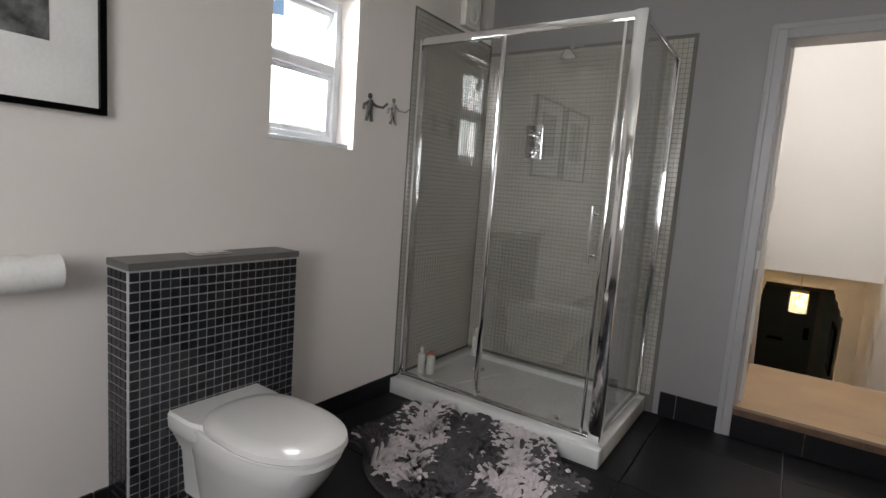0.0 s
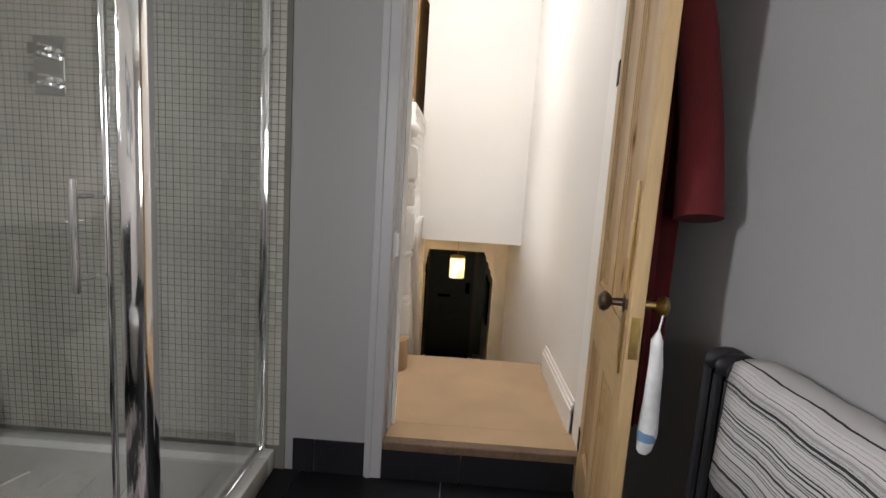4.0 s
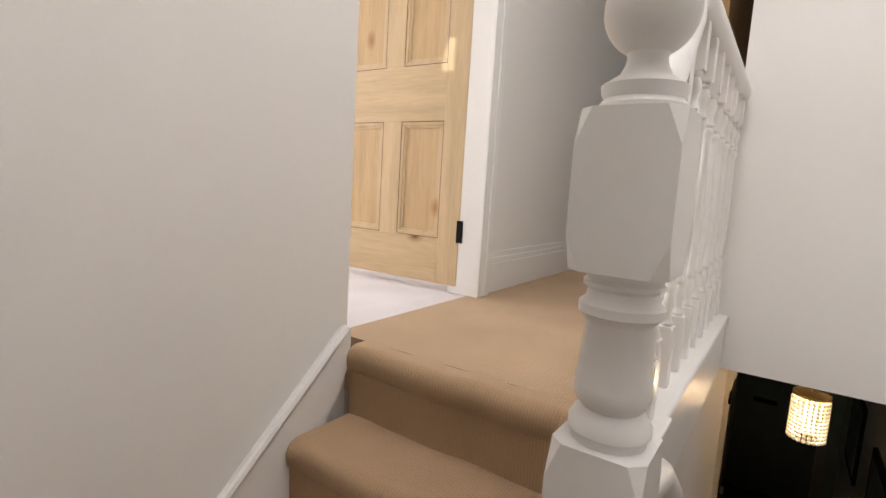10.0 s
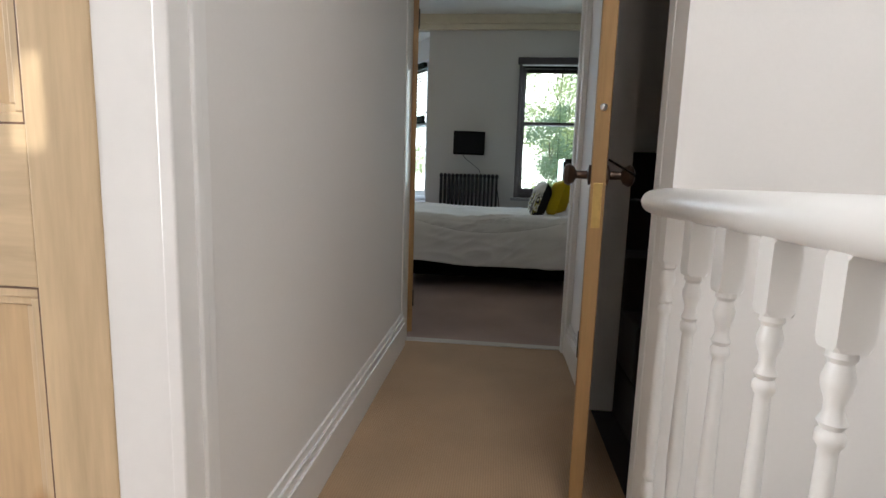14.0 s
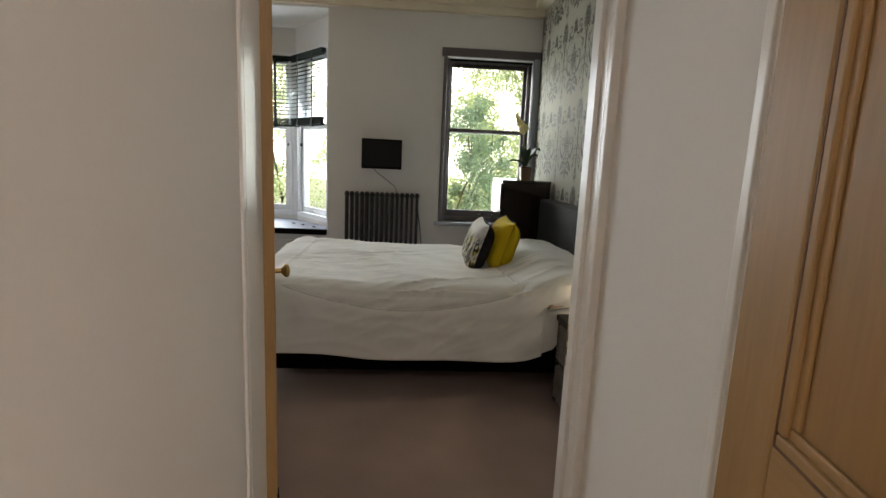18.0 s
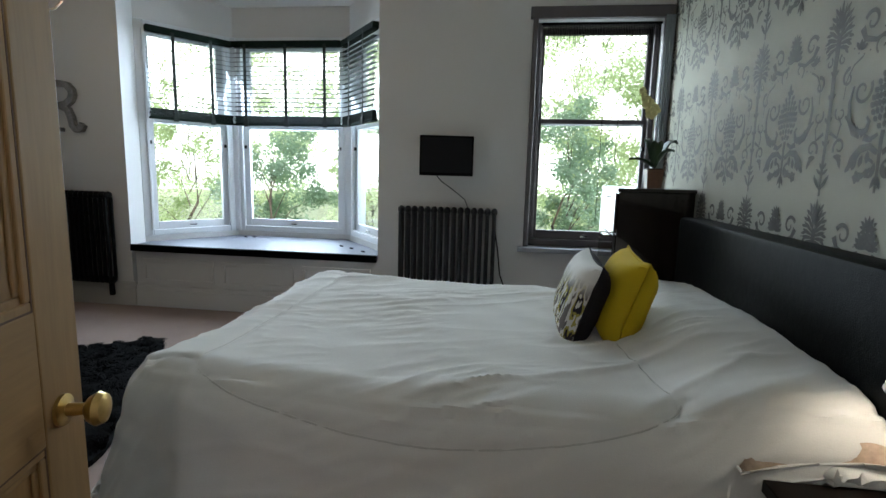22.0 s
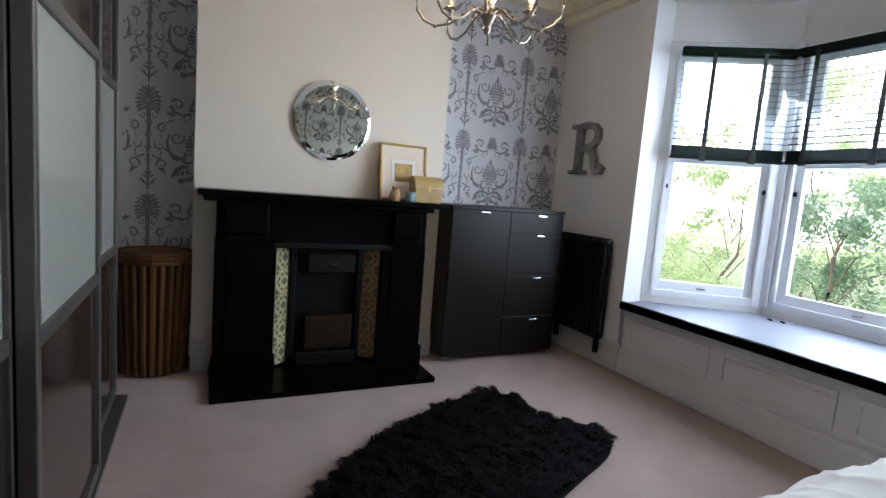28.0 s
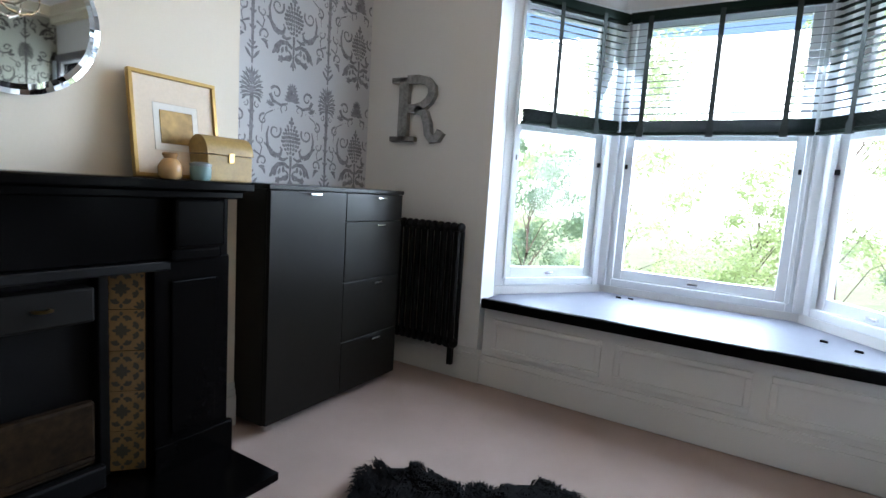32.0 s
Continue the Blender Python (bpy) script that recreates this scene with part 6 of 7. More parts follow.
bowl([(0.12, 0.374), (0.2, 0.374), (0.26, 0.36), (0.295, 0.325), (0.30, 0.285), (0.28, 0.245), (0.24, 0.215), (0.18, 0.2), (0.12, 0.2)], 0.05)
bowl([(0.19, 0.2), (0.25, 0.17), (0.275, 0.11), (0.285, 0.05), (0.31, 0.018), (0.35, 0.02), (0.375, 0.06)], 0.05)
part("letter", bm, mat("worn_silver_metal", (0.26, 0.25, 0.24), 0.45, 0.6, 0.5, 14, 60, 0.2), lt)

# ---- fireplace ----
fp = thing("fireplace", (-3.8, 9.96, UP), "black painted fireplace surround with tiled cast insert", "fireplace")
part("mantel_shelf", boxes((-3.898, 9.17, 2.03, -3.64, 10.61, 2.065), (-3.898, 9.20, 2.0, -3.67, 10.58, 2.03), bevel=0.006), BLACK, fp)
part("frieze", boxes((-3.898, 9.27, 1.78, -3.73, 10.555, 2.0), bevel=0.004), BLACK, fp)
for y0, y1 in ((9.265, 9.60), (10.26, 10.56)):
    part("jamb", boxes((-3.898, y0, UP, -3.725, y1, 1.78), (-3.725, y0 + 0.06, UP + 0.16, -3.715, y1 - 0.06, 1.70), (-3.73, y0 - 0.01, UP, -3.70, y1 + 0.01, UP + 0.14), bevel=0.006), BLACK, fp)
    part("bracket", boxes((-3.73, y0 + 0.05, 1.82, -3.68, y1 - 0.05, 2.0), (-3.73, y0 + 0.05, 1.77, -3.70, y1 - 0.05, 1.82), bevel=0.012), BLACK, fp)
part("hearth", prism([(-3.898, 9.25), (-3.385, 9.25), (-3.385, 10.54), (-3.898, 10.54)], UP, UP + 0.03), BLACK, fp)
part("insert_frame", boxes((-3.86, 9.60, 1.75, -3.76, 10.30, 1.80), (-3.885, 9.70, 1.0, -3.82, 9.735, 1.75), (-3.885, 10.125, 1.0, -3.82, 10.16, 1.75), (-3.80, 9.58, 1.74, -3.72, 10.32, 1.775), bevel=0.006), IRON, fp)
part("firebox", boxes((-3.895, 9.60, 1.0, -3.885, 10.26, 1.75)), IRON, fp)
hood = bmesh.new()
box(hood, -3.85, 9.80, 1.58, -3.78, 10.10, 1.70, bevel=0.01)
part("hood", hood, mat("grey_iron", (0.008, 0.007, 0.006), 0.5, 0.0, spec=0.12), fp)
part("hood_ring", lathe([(0.028, 0), (0.03, 0.004), (0.02, 0.008), (0.022, 0)], 18, (-3.775, 9.95, 1.64)), BRASS, fp)
part("ember_panel", boxes((-3.84, 9.795, 1.10, -3.80, 10.105, 1.30), (-3.80, 9.80, 1.085, -3.79, 10.10, 1.11), bevel=0.012), mat("rusty_fire_back", (0.016, 0.009, 0.004), 0.7, 0.0, 0.8, 12, 40, 0.3, spec=0.1), fp, "rusty brown fire panel")
part("fret", boxes((-3.80, 9.74, 0.99, -3.76, 10.12, 1.075), bevel=0.01), IRON, fp)
TILEY = mat("cream_green_fire_tile", (0.4, 0.37, 0.2), 0.18, 0, 0.12, 20, 60, 0.03, each=0.08)
TILEA = mat("amber_fire_tile", (0.3, 0.19, 0.09), 0.18, 0, 0.12, 20, 60, 0.03, each=0.08)
TILEB = mat("dark_tile_print", (0.06, 0.055, 0.035), 0.3)
TW = 0.1475


def fire_tile_print():
    """A rosette in a ring of leaves, with quarter flowers in the corners."""
    vs, fs = [], []
    c = TW / 2
    for q in range(8):
        a = q * math.pi / 4
        petal(vs, fs, c, c, a, 0.03 if q % 2 == 0 else 0.024, 0.007)
        petal(vs, fs, c + 0.037 * math.cos(a + 0.39), c + 0.037 * math.sin(a + 0.39), a + 0.39, 0.016, 0.007)
        ribbon(vs, fs, [(c + (0.047 + 0.007 * math.sin(math.pi * i / 6)) * math.cos(a + 0.12 + 0.54 * i / 6), c + (0.047 + 0.007 * math.sin(math.pi * i / 6)) * math.sin(a + 0.12 + 0.54 * i / 6)) for i in range(7)], 0.0035, 0.0035)
    for sx, sy, a in ((0, 0, math.pi / 4), (TW, 0, 3 * math.pi / 4), (TW, TW, 5 * math.pi / 4), (0, TW, 7 * math.pi / 4)):
        for k in (-0.55, 0, 0.55):
            petal(vs, fs, sx + 0.004 * math.cos(a), sy + 0.004 * math.sin(a), a + k, 0.034, 0.006)
    for k in range(4):
        ax, ay = ((0.003, c), (TW - 0.003, c), (c, 0.003), (c, TW - 0.003))[k]
        petal(vs, fs, ax, ay, (0, math.pi, math.pi / 2, -math.pi / 2)[k], 0.018, 0.006)
    return [(min(max(u, 0.001), TW - 0.001), min(max(v, 0.001), TW - 0.001)) for u, v in vs], fs


for (ax, ay), (bx, by), mt in (((-3.772, 9.604), (-3.868, 9.716), TILEY), ((-3.868, 10.144), (-3.772, 10.256), TILEA)):
    ln = math.hypot(bx - ax, by - ay)
    ux, uy = (bx - ax) / ln, (by - ay) / ln
    nx, ny = uy, -ux
    side = Matrix(((ux, -nx, 0, ax), (uy, -ny, 0, ay), (0, 0, 1, 0), (0, 0, 0, 1)))
    bm = boxes((-0.01, 0.0, 1.0, ln + 0.01, 0.012, 1.75))
    bm.transform(side)
    part("tile_cheek", bm, IRON, fp)
    for k in range(5):
        z0, z1 = 1.0 + 0.15 * k, min(1.735, 1.0 + 0.15 * k + TW)
        bm = boxes((0.0, -0.006, z0, TW, 0.0, z1), bevel=0.0015)
        bm.transform(side)
        t = part("tile", bm, mt, fp)
        pv, pf = fire_tile_print()
        bm = bmesh.new()
        vv = [bm.verts.new((u, -0.0068 - 0.00003 * (i % 9), z0 + v)) for i, (u, v) in enumerate(pv)]
        for f in pf:
            if all(z0 + pv[i][1] < z1 - 0.001 for i in f):
                bm.faces.new([vv[i] for i in f])
        bm.transform(side)
        part("print", bm, TILEB, t)

# ---- things on the mantel ----
mr = thing("round_mirror", (-3.9, 9.925, 2.535), "round silver wall mirror hanging over the mantel", "mirror")
for n, r0, r1, x0, x1 in (("glass", 0.0, 0.214, -3.89, -3.878), ("bevel_ring", 0.214, 0.231, -3.8785, -3.8805), ("bevel_ring", 0.231, 0.246, -3.8795, -3.883)):
    bm = bmesh.new()
    seg = 64
    if r0 == 0:
        lathe([(r1, 0), (r1, 0.012)], seg, bm=bm)
        bm.transform(Matrix.Translation((-3.89, 9.925, 2.535)) @ Matrix.Rotation(radians(90), 4, "Y"))
    else:
        ra = [bm.verts.new((x0, 9.925 + r0 * math.cos(2 * math.pi * i / seg), 2.535 + r0 * math.sin(2 * math.pi * i / seg))) for i in range(seg)]
        rbb = [bm.verts.new((x1, 9.925 + r1 * math.cos(2 * math.pi * i / seg), 2.535 + r1 * math.sin(2 * math.pi * i / seg))) for i in range(seg)]
        rc = [bm.verts.new((-3.898, 9.925 + r1 * math.cos(2 * math.pi * i / seg), 2.535 + r1 * math.sin(2 * math.pi * i / seg))) for i in range(seg)]
        for i in range(seg):
            j = (i + 1) % seg
            bm.faces.new((ra[i], ra[j], rbb[j], rbb[i]))
            bm.faces.new((rbb[i], rbb[j], rc[j], rc[i]))
    part(n, bm, MIRROR, mr)
GILT = mat("gilt_frame", (0.45, 0.3, 0.1), 0.35, 0.7)
pc = thing("framed_picture", (-3.8, 10.405, 2.065), "gilt framed landscape print leaning on the mantel", "picture")
T = pose(-3.80, 10.40, 2.067, 0, -8, 0)


def leaning(name, r, material, parent=None):
    bm = boxes(r, bevel=0.002)
    bm.transform(T)
    return part(name, bm, material, parent or pc)


for r in ((-0.01, -0.165, 0, 0.012, 0.165, 0.014), (-0.01, -0.165, 0.36, 0.012, 0.165, 0.374), (-0.01, -0.165, 0.014, 0.012, -0.151, 0.36), (-0.01, 0.151, 0.014, 0.012, 0.165, 0.36)):
    leaning("frame_bar", r, GILT)
leaning("mount", (-0.004, -0.151, 0.014, 0.002, 0.151, 0.36), mat("cream_mount", (0.7, 0.6, 0.48), 0.7))
leaning("inner_line", (0.002, -0.085, 0.1, 0.0035, 0.085, 0.27), mat("pale_inner_mount", (0.75, 0.72, 0.66), 0.7))
leaning("print", (0.0035, -0.062, 0.125, 0.0045, 0.062, 0.245), mat("ochre_landscape_print", (0.42, 0.27, 0.09), 0.6, vary=0.5, scale=10, fine=30, bump=0))
bx = thing("wooden_casket", (-3.75, 10.535, 2.065), "small domed gilt wooden casket on the mantel", "box")
WOODB = mat("ochre_painted_wood", (0.36, 0.24, 0.08), 0.45, vary=0.25, scale=14)
part("body", boxes((-3.82, 10.445, 2.066, -3.70, 10.640, 2.165), bevel=0.004), WOODB, bx)
bm = bmesh.new()
lo = []
for y in (10.442, 10.643):
    lo.append([bm.verts.new((-3.76 + 0.063 * math.cos(math.pi * i / 12), y, 2.167 + 0.07 * math.sin(math.pi * i / 12))) for i in range(13)])
for i in range(12):
    bm.faces.new((lo[0][i], lo[0][i + 1], lo[1][i + 1], lo[1][i]))
bm.faces.new(lo[0])
bm.faces.new(lo[1][::-1])
bm.faces.new((lo[0][0], lo[1][0], lo[1][12], lo[0][12]))
lid = part("lid", bm, WOODB, bx, smooth=True)
part("clasp", boxes((-3.70, 10.530, 2.135, -3.694, 10.555, 2.175), bevel=0.002), BRASS, lid)
vs_ = thing("glass_jar", (-3.72, 10.305, 2.065), "small amber glass jar on the mantel", "jar")
part("jar", lathe([(0.03, 0), (0.038, 0.01), (0.04, 0.04), (0.028, 0.062), (0.02, 0.07), (0.026, 0.085), (0.022, 0.09)], 18, (-3.72, 10.315, 2.066)), mat("amber_glass", (0.45, 0.27, 0.12), 0.15), vs_, smooth=True)
jr = thing("trinket_pot", (-3.70, 10.405, 2.065), "small turquoise pot with a lid", "pot")
part("pot", lathe([(0.03, 0), (0.036, 0.008), (0.036, 0.045), (0.032, 0.05)], 18, (-3.69, 10.410, 2.066)), mat("turquoise_glaze", (0.16, 0.26, 0.25), 0.3), jr, smooth=True)
part("lid", lathe([(0.037, 0.05), (0.037, 0.06), (0.02, 0.066)], 18, (-3.69, 10.410, 2.066)), mat("blue_grey_glaze", (0.2, 0.25, 0.27), 0.3), jr, smooth=True)

# ---- black chest by the chimney ----
CABB = mat("black_brown_lacquer", (0.007, 0.0062, 0.005), 0.3, 0, 0.2, 3, 40, 0.03, spec=0.2)
cb2 = thing("chest_of_drawers", (-3.95, 11.25, UP), "black lacquered chest with a door and four drawers", "chest")
part("carcass", boxes((-4.17, 10.725, 0.995, -3.715, 11.67, 2.045), (-4.17, 10.72, 2.045, -3.69, 11.675, 2.067), bevel=0.003), CABB, cb2)
dd = part("door", boxes((-3.715, 10.728, 1.0, -3.692, 11.195, 2.042), bevel=0.002), CABB, cb2)
HND = lambda y, z, p: part("handle", boxes((-3.692, y - 0.035, z - 0.005, -3.668, y + 0.035, z + 0.005), bevel=0.003), CHROME, p, "brushed steel handle")
HND(10.97, 2.03, dd)
for z0, z1 in ((1.90, 2.042), (1.588, 1.897), (1.275, 1.585), (1.0, 1.272)):
    q = part("drawer", boxes((-3.715, 11.198, z0, -3.692, 11.664, z1), bevel=0.002), CABB, cb2)
    HND(11.455, z1 - 0.02, q)
for x, y in ((-4.1, 10.77), (-3.74, 10.77), (-4.1, 11.63), (-3.74, 11.63)):
    part("foot", boxes((x - 0.02, y - 0.02, UP, x + 0.02, y + 0.02, 0.996)), CHROME, cb2)

# ---- wardrobe along the door wall ----
wd = thing("sliding_wardrobe", (-2.4, 8.5, UP), "tall sliding wardrobe with grey framed glass doors", "wardrobe")
part("carcass", boxes((-3.58, 8.155, UP, -1.20, 8.76, 3.35)), DKBROWN, wd)
FRAME = mat("satin_grey_aluminium", (0.11, 0.10, 0.09), 0.4, 0.6)
FROST = mat("frosted_pale_glass", (0.27, 0.275, 0.24), 0.25, 0, 0.04, 2, 20, 0.0)
SMOKE = mat("bronze_mirror_glass", (0.035, 0.026, 0.02), 0.08, 0.2, 0.05, 2, 20, 0.0)
for x0, x1, y in ((-3.58, -2.79, 8.80), (-2.82, -2.0, 8.845), (-2.03, -1.20, 8.80)):
    dd = part("sliding_door", boxes((x0 + 0.035, y - 0.018, 1.72, x1 - 0.035, y + 0.018, 1.76), bevel=0.004), FRAME, wd)
    for r in ((x0, y - 0.02, UP + 0.02, x0 + 0.035, y + 0.02, 3.32), (x1 - 0.035, y - 0.02, UP + 0.02, x1, y + 0.02, 3.32)):
        part("stile", boxes(r, bevel=0.004), FRAME, dd)
    for z0, z1 in ((UP + 0.02, UP + 0.07), (2.50, 2.54), (3.27, 3.32)):
        part("rail", boxes((x0 + 0.035, y - 0.018, z0, x1 - 0.035, y + 0.018, z1), bevel=0.004), FRAME, dd)
    part("panel", boxes((x0 + 0.035, y - 0.006, UP + 0.07, x1 - 0.035, y + 0.006, 1.72)), SMOKE, dd, "dark bronze glass")
    part("panel", boxes((x0 + 0.035, y - 0.006, 1.76, x1 - 0.035, y + 0.006, 2.50)), FROST, dd, "pale frosted glass")
    part("panel", boxes((x0 + 0.035, y - 0.006, 2.54, x1 - 0.035, y + 0.006, 3.27)), SMOKE, dd, "dark bronze glass")
for z0, z1 in ((UP, UP + 0.02), (3.32, 3.36)):
    part("track", boxes((-3.58, 8.76, z0, -1.20, 8.87, z1)), FRAME, wd)

# ---- wicker basket ----
wb = thing("laundry_basket", (-4.0, 8.99, UP), "tall brown wicker laundry basket with a lid", "basket")
WICK = mat("brown_wicker", (0.085, 0.036, 0.01), 0.5, 0, 0.35, 20, 120, 0.25, spec=0.15)
BX, BY = -4.0, 8.955
for k in range(26):
    a = 2 * math.pi * k / 26
    part("cane", tube([(BX + 0.155 * math.cos(a), BY + 0.165 * math.sin(a), UP + 0.01), (BX + 0.178 * math.cos(a), BY + 0.195 * math.sin(a), UP + 0.66)], 0.017, 6), WICK, wb, smooth=True)
bm = lathe([(0.15, UP), (0.172, UP + 0.64)], 26, (BX, BY, 0))
part("liner", bm, WICK, wb)
bm = bmesh.new()
for z, r in ((0.665, 0.185), (0.69, 0.19), (0.71, 0.18)):
    tube([(BX + r * math.cos(2 * math.pi * i / 28), BY + 1.08 * r * math.sin(2 * math.pi * i / 28), UP + z) for i in range(29)], 0.013, 6, bm)
lathe([(0.18, UP + 0.68), (0.175, UP + 0.715)], 26, (BX, BY, 0), bm)
part("lid", bm, WICK, wb, smooth=True)

# ---- bed ----
def cloth(name, cols, rows, place, material, parent, thick=0.012, smooth=True, label=""):
    """A sheet of cloth over a grid, place(i, j) giving each point."""
    bm = bmesh.new()
    grid = [[bm.verts.new(place(i, j)) for j in range(rows + 1)] for i in range(cols + 1)]
    for i in range(cols):
        for j in range(rows):
            bm.faces.new((grid[i][j], grid[i + 1][j], grid[i + 1][j + 1], grid[i][j + 1]))
    o = part(name, bm, material, parent, label, smooth)
    if thick:
        md = o.modifiers.new("thick", "SOLIDIFY")
        md.thickness, md.offset = thick, -1
    return o


def ridge(p, sharp=5):
    return (1 - abs(noise.noise(p))) ** sharp


bed = thing("bed", (-0.2, 10.15, UP), "double bed with a black leather headboard and dark base", "bed")
for r in ((-1.16, 9.44, 1.06, 0.72, 9.51, 1.23), (-1.16, 10.83, 1.06, 0.72, 10.87, 1.23), (-1.18, 9.44, 1.06, -1.13, 10.87, 1.23)):
    part("side_rail", boxes(r, bevel=0.006), BLACK, bed)
part("mattress", boxes((-1.12, 9.52, 1.18, 0.70, 10.82, 1.465), bevel=0.04), LINEN, bed, "white mattress")
part("slat_base", boxes((-1.12, 9.52, 1.12, 0.70, 10.82, 1.175)), BLACK, bed)
for x, y in ((-1.14, 9.5), (-1.14, 10.84), (0.7, 9.5), (0.7, 10.84)):
    part("leg", boxes((x - 0.04, y - 0.04, UP, x + 0.04, y + 0.04, 1.07), bevel=0.004), BLACK, bed)
hb = part("headboard", boxes((0.71, 9.345, UP + 0.05, 0.842, 11.03, 1.92), bevel=0.02), BLKLEATH, bed, "black leather headboard", True)
part("seam", tube([(0.776, 9.343, 1.05), (0.776, 9.343, 1.905)], 0.003, 5), BLACK, hb)

du = thing("duvet", (-0.2, 10.15, 1.5), "creased white cotton duvet hanging over the bed", "duvet")
DX0, DX1, DY0, DY1, ROLL, DROP = -1.15, 0.70, 9.52, 10.82, 0.16, 0.465


SEAM_U = DX0 + 0.06


def seam_v(u):
    t = min(1, max(0, (u - SEAM_U) / (0.28 - SEAM_U)))
    return DY0 - 0.03 - 0.17 * math.sin(math.pi * t) ** 0.5


def drape(u, v):
    # cloth coordinates, then draped over the rounded edges
    ix, iy = max(u, DX0), min(max(v, DY0), DY1)
    ex, ey = u - ix, v - iy
    d = math.hypot(ex, ey)
    dx, dy = (ex / d, ey / d) if d else (0, 0)
    head = min(1, max(0, (u - 0.18) / 0.34))
    head = head * head * (3 - 2 * head)
    near = max(0, min(1, (v - 9.45) / 0.5))
    top = 1.532 + 0.092 * head * (0.7 + 0.5 * math.sin(math.pi * min(1, max(0, (v - 9.5) / 1.34)))) + 0.03 * max(0, 1 - (u - DX0) / 0.6) - 0.015 * math.sin(math.pi * min(1, max(0, (v - DY0) / 1.34)))
    top += 0.02 * noise.noise(Vector((u * 1.7, v * 1.7, 3)))
    if d <= ROLL * math.pi / 2:
        o, z = ROLL * math.sin(d / ROLL), top - ROLL * (1 - math.cos(d / ROLL))
    else:
        h = min(d, DROP + 0.03 * (abs(dx * dy) > 0.1)) - ROLL * math.pi / 2
        o, z = ROLL + h * (0.12 + 0.5 * abs(dx * dy) + 0.10 * noise.noise(Vector((u * 3, v * 3, 9)))), top - ROLL - h * 0.985
        if u > 0.3:
            z += 0.16 * h * (u - 0.3) / 0.44
        if v < DY0 and u > 0.42:
            # the near corner is turned back over the pillow
            lift = min(1, (u - 0.42) / 0.16)
            z += lift * h * 0.92
            o += lift * 0.03
    x, y = ix + dx * o, iy + dy * o
    if u > 0.36:
        y = max(y, 9.368)
    # creases: long ones fanning over the top, soft upright ones on the drop
    a = u * 0.9 + v * 0.55
    b = v * 0.9 - u * 0.5
    m = max(0, noise.noise(Vector((u * 1.3, v * 1.3, 7))) + 0.35)
    wob = 0.10 * noise.noise(Vector((u * 2.2, v * 2.2, 11)))
    k = 0.013 * ridge(Vector((a * 1.0, (b + wob) * 5.5, 0)), 6) * m
    k += 0.014 * ridge(Vector((a * 2.2 + 4, (b + wob) * 11.0, 5)), 5) * max(0, noise.noise(Vector((u * 1.8, v * 1.8, 2))) + 0.3)
    k += 0.011 * ridge(Vector((a * 4.5 + 9, (b - wob) * 19.0, 15)), 4) * max(0, noise.noise(Vector((u * 2.6, v * 2.6, 4))) + 0.15)
    k += 0.005 * noise.noise(Vector((u * 6, v * 6, 1)))
    if d > 0.1:
        s = u if abs(dy) > abs(dx) else v
        k += 0.012 * noise.noise(Vector((s * 6, d * 1.2, 4))) + 0.008 * ridge(Vector((s * 2.0, d * 7, 8)), 5)
    # pulled in along the stitched border
    for e in (abs(u - SEAM_U), abs(v - seam_v(u)) if u < 0.3 else 9, abs(u - (0.27 - 0.1 * (v - 9.4))) if v > 9.4 else 9):
        if e < 0.03:
            k -= 0.006 * (1 - e / 0.03) ** 2
    return (x + dx * k, y + dy * k, z + (k if d < 0.12 else 0.3 * k))


cloth("cover", 220, 220, lambda i, j: drape(DX0 - DROP - 0.02 + (DX1 - DX0 + DROP + 0.02) * i / 220, DY0 - DROP + (DY1 - DY0 + 2 * DROP) * j / 220), LINEN, du, 0.02)
SEAMC = mat("grey_white_stitching", (0.55, 0.53, 0.49), 0.9)
for line in ([(SEAM_U, 9.5 + 1.3 * i / 40) for i in range(41)], [(SEAM_U + (0.28 - SEAM_U) * i / 50, seam_v(SEAM_U + (0.28 - SEAM_U) * i / 50)) for i in range(51)], [(0.27 - 0.1 * (v - 9.4), v) for v in [9.5 + 1.3 * i / 40 for i in range(41)]]):
    part("seam", tube([Vector(drape(*q)) + Vector((0, 0, 0.0)) for q in line], 0.003, 6), SEAMC, du, "stitched seam", True)


def cushion(name, w, h, t, m, material, label, group="", bend=0.0):
    c = thing(name, (0, 0, 0), label, "cushion", group, turn=1)
    c.matrix_world = m
    n = 22
    for side, nm in ((1, "front"), (-1, "back")):
        def at(i, j):
            u, v = 2 * i / n - 1, 2 * j / n - 1
            th = t * ((1 - u ** 4) * (1 - v ** 4)) ** 0.55
            th += 0.008 * noise.noise(Vector((u * 3, v * 3, w * 40 + side))) * (1 - u * u) * (1 - v * v)
            return (u * w / 2 * (1 - 0.10 * (1 - v * v)), -side * th + bend * u * u, (v * (1 - 0.10 * (1 - u * u)) + 1) * h / 2)
        cloth(nm, n, n, at, material[0] if side > 0 else material[1], c, 0)
    edge = [(u, -1) for u in (-1, -0.5, 0, 0.5, 1)] + [(1, v) for v in (-0.5, 0, 0.5, 1)] + [(u, 1) for u in (0.5, 0, -0.5, -1)] + [(-1, v) for v in (0.5, 0, -0.5, -1)]
    part("piping", tube([(u * w / 2 * (1 - 0.10 * (1 - v * v)), bend * u * u, (v * (1 - 0.10 * (1 - u * u)) + 1) * h / 2) for u, v in edge], 0.004, 6), material[1], c, smooth=True)
    return c


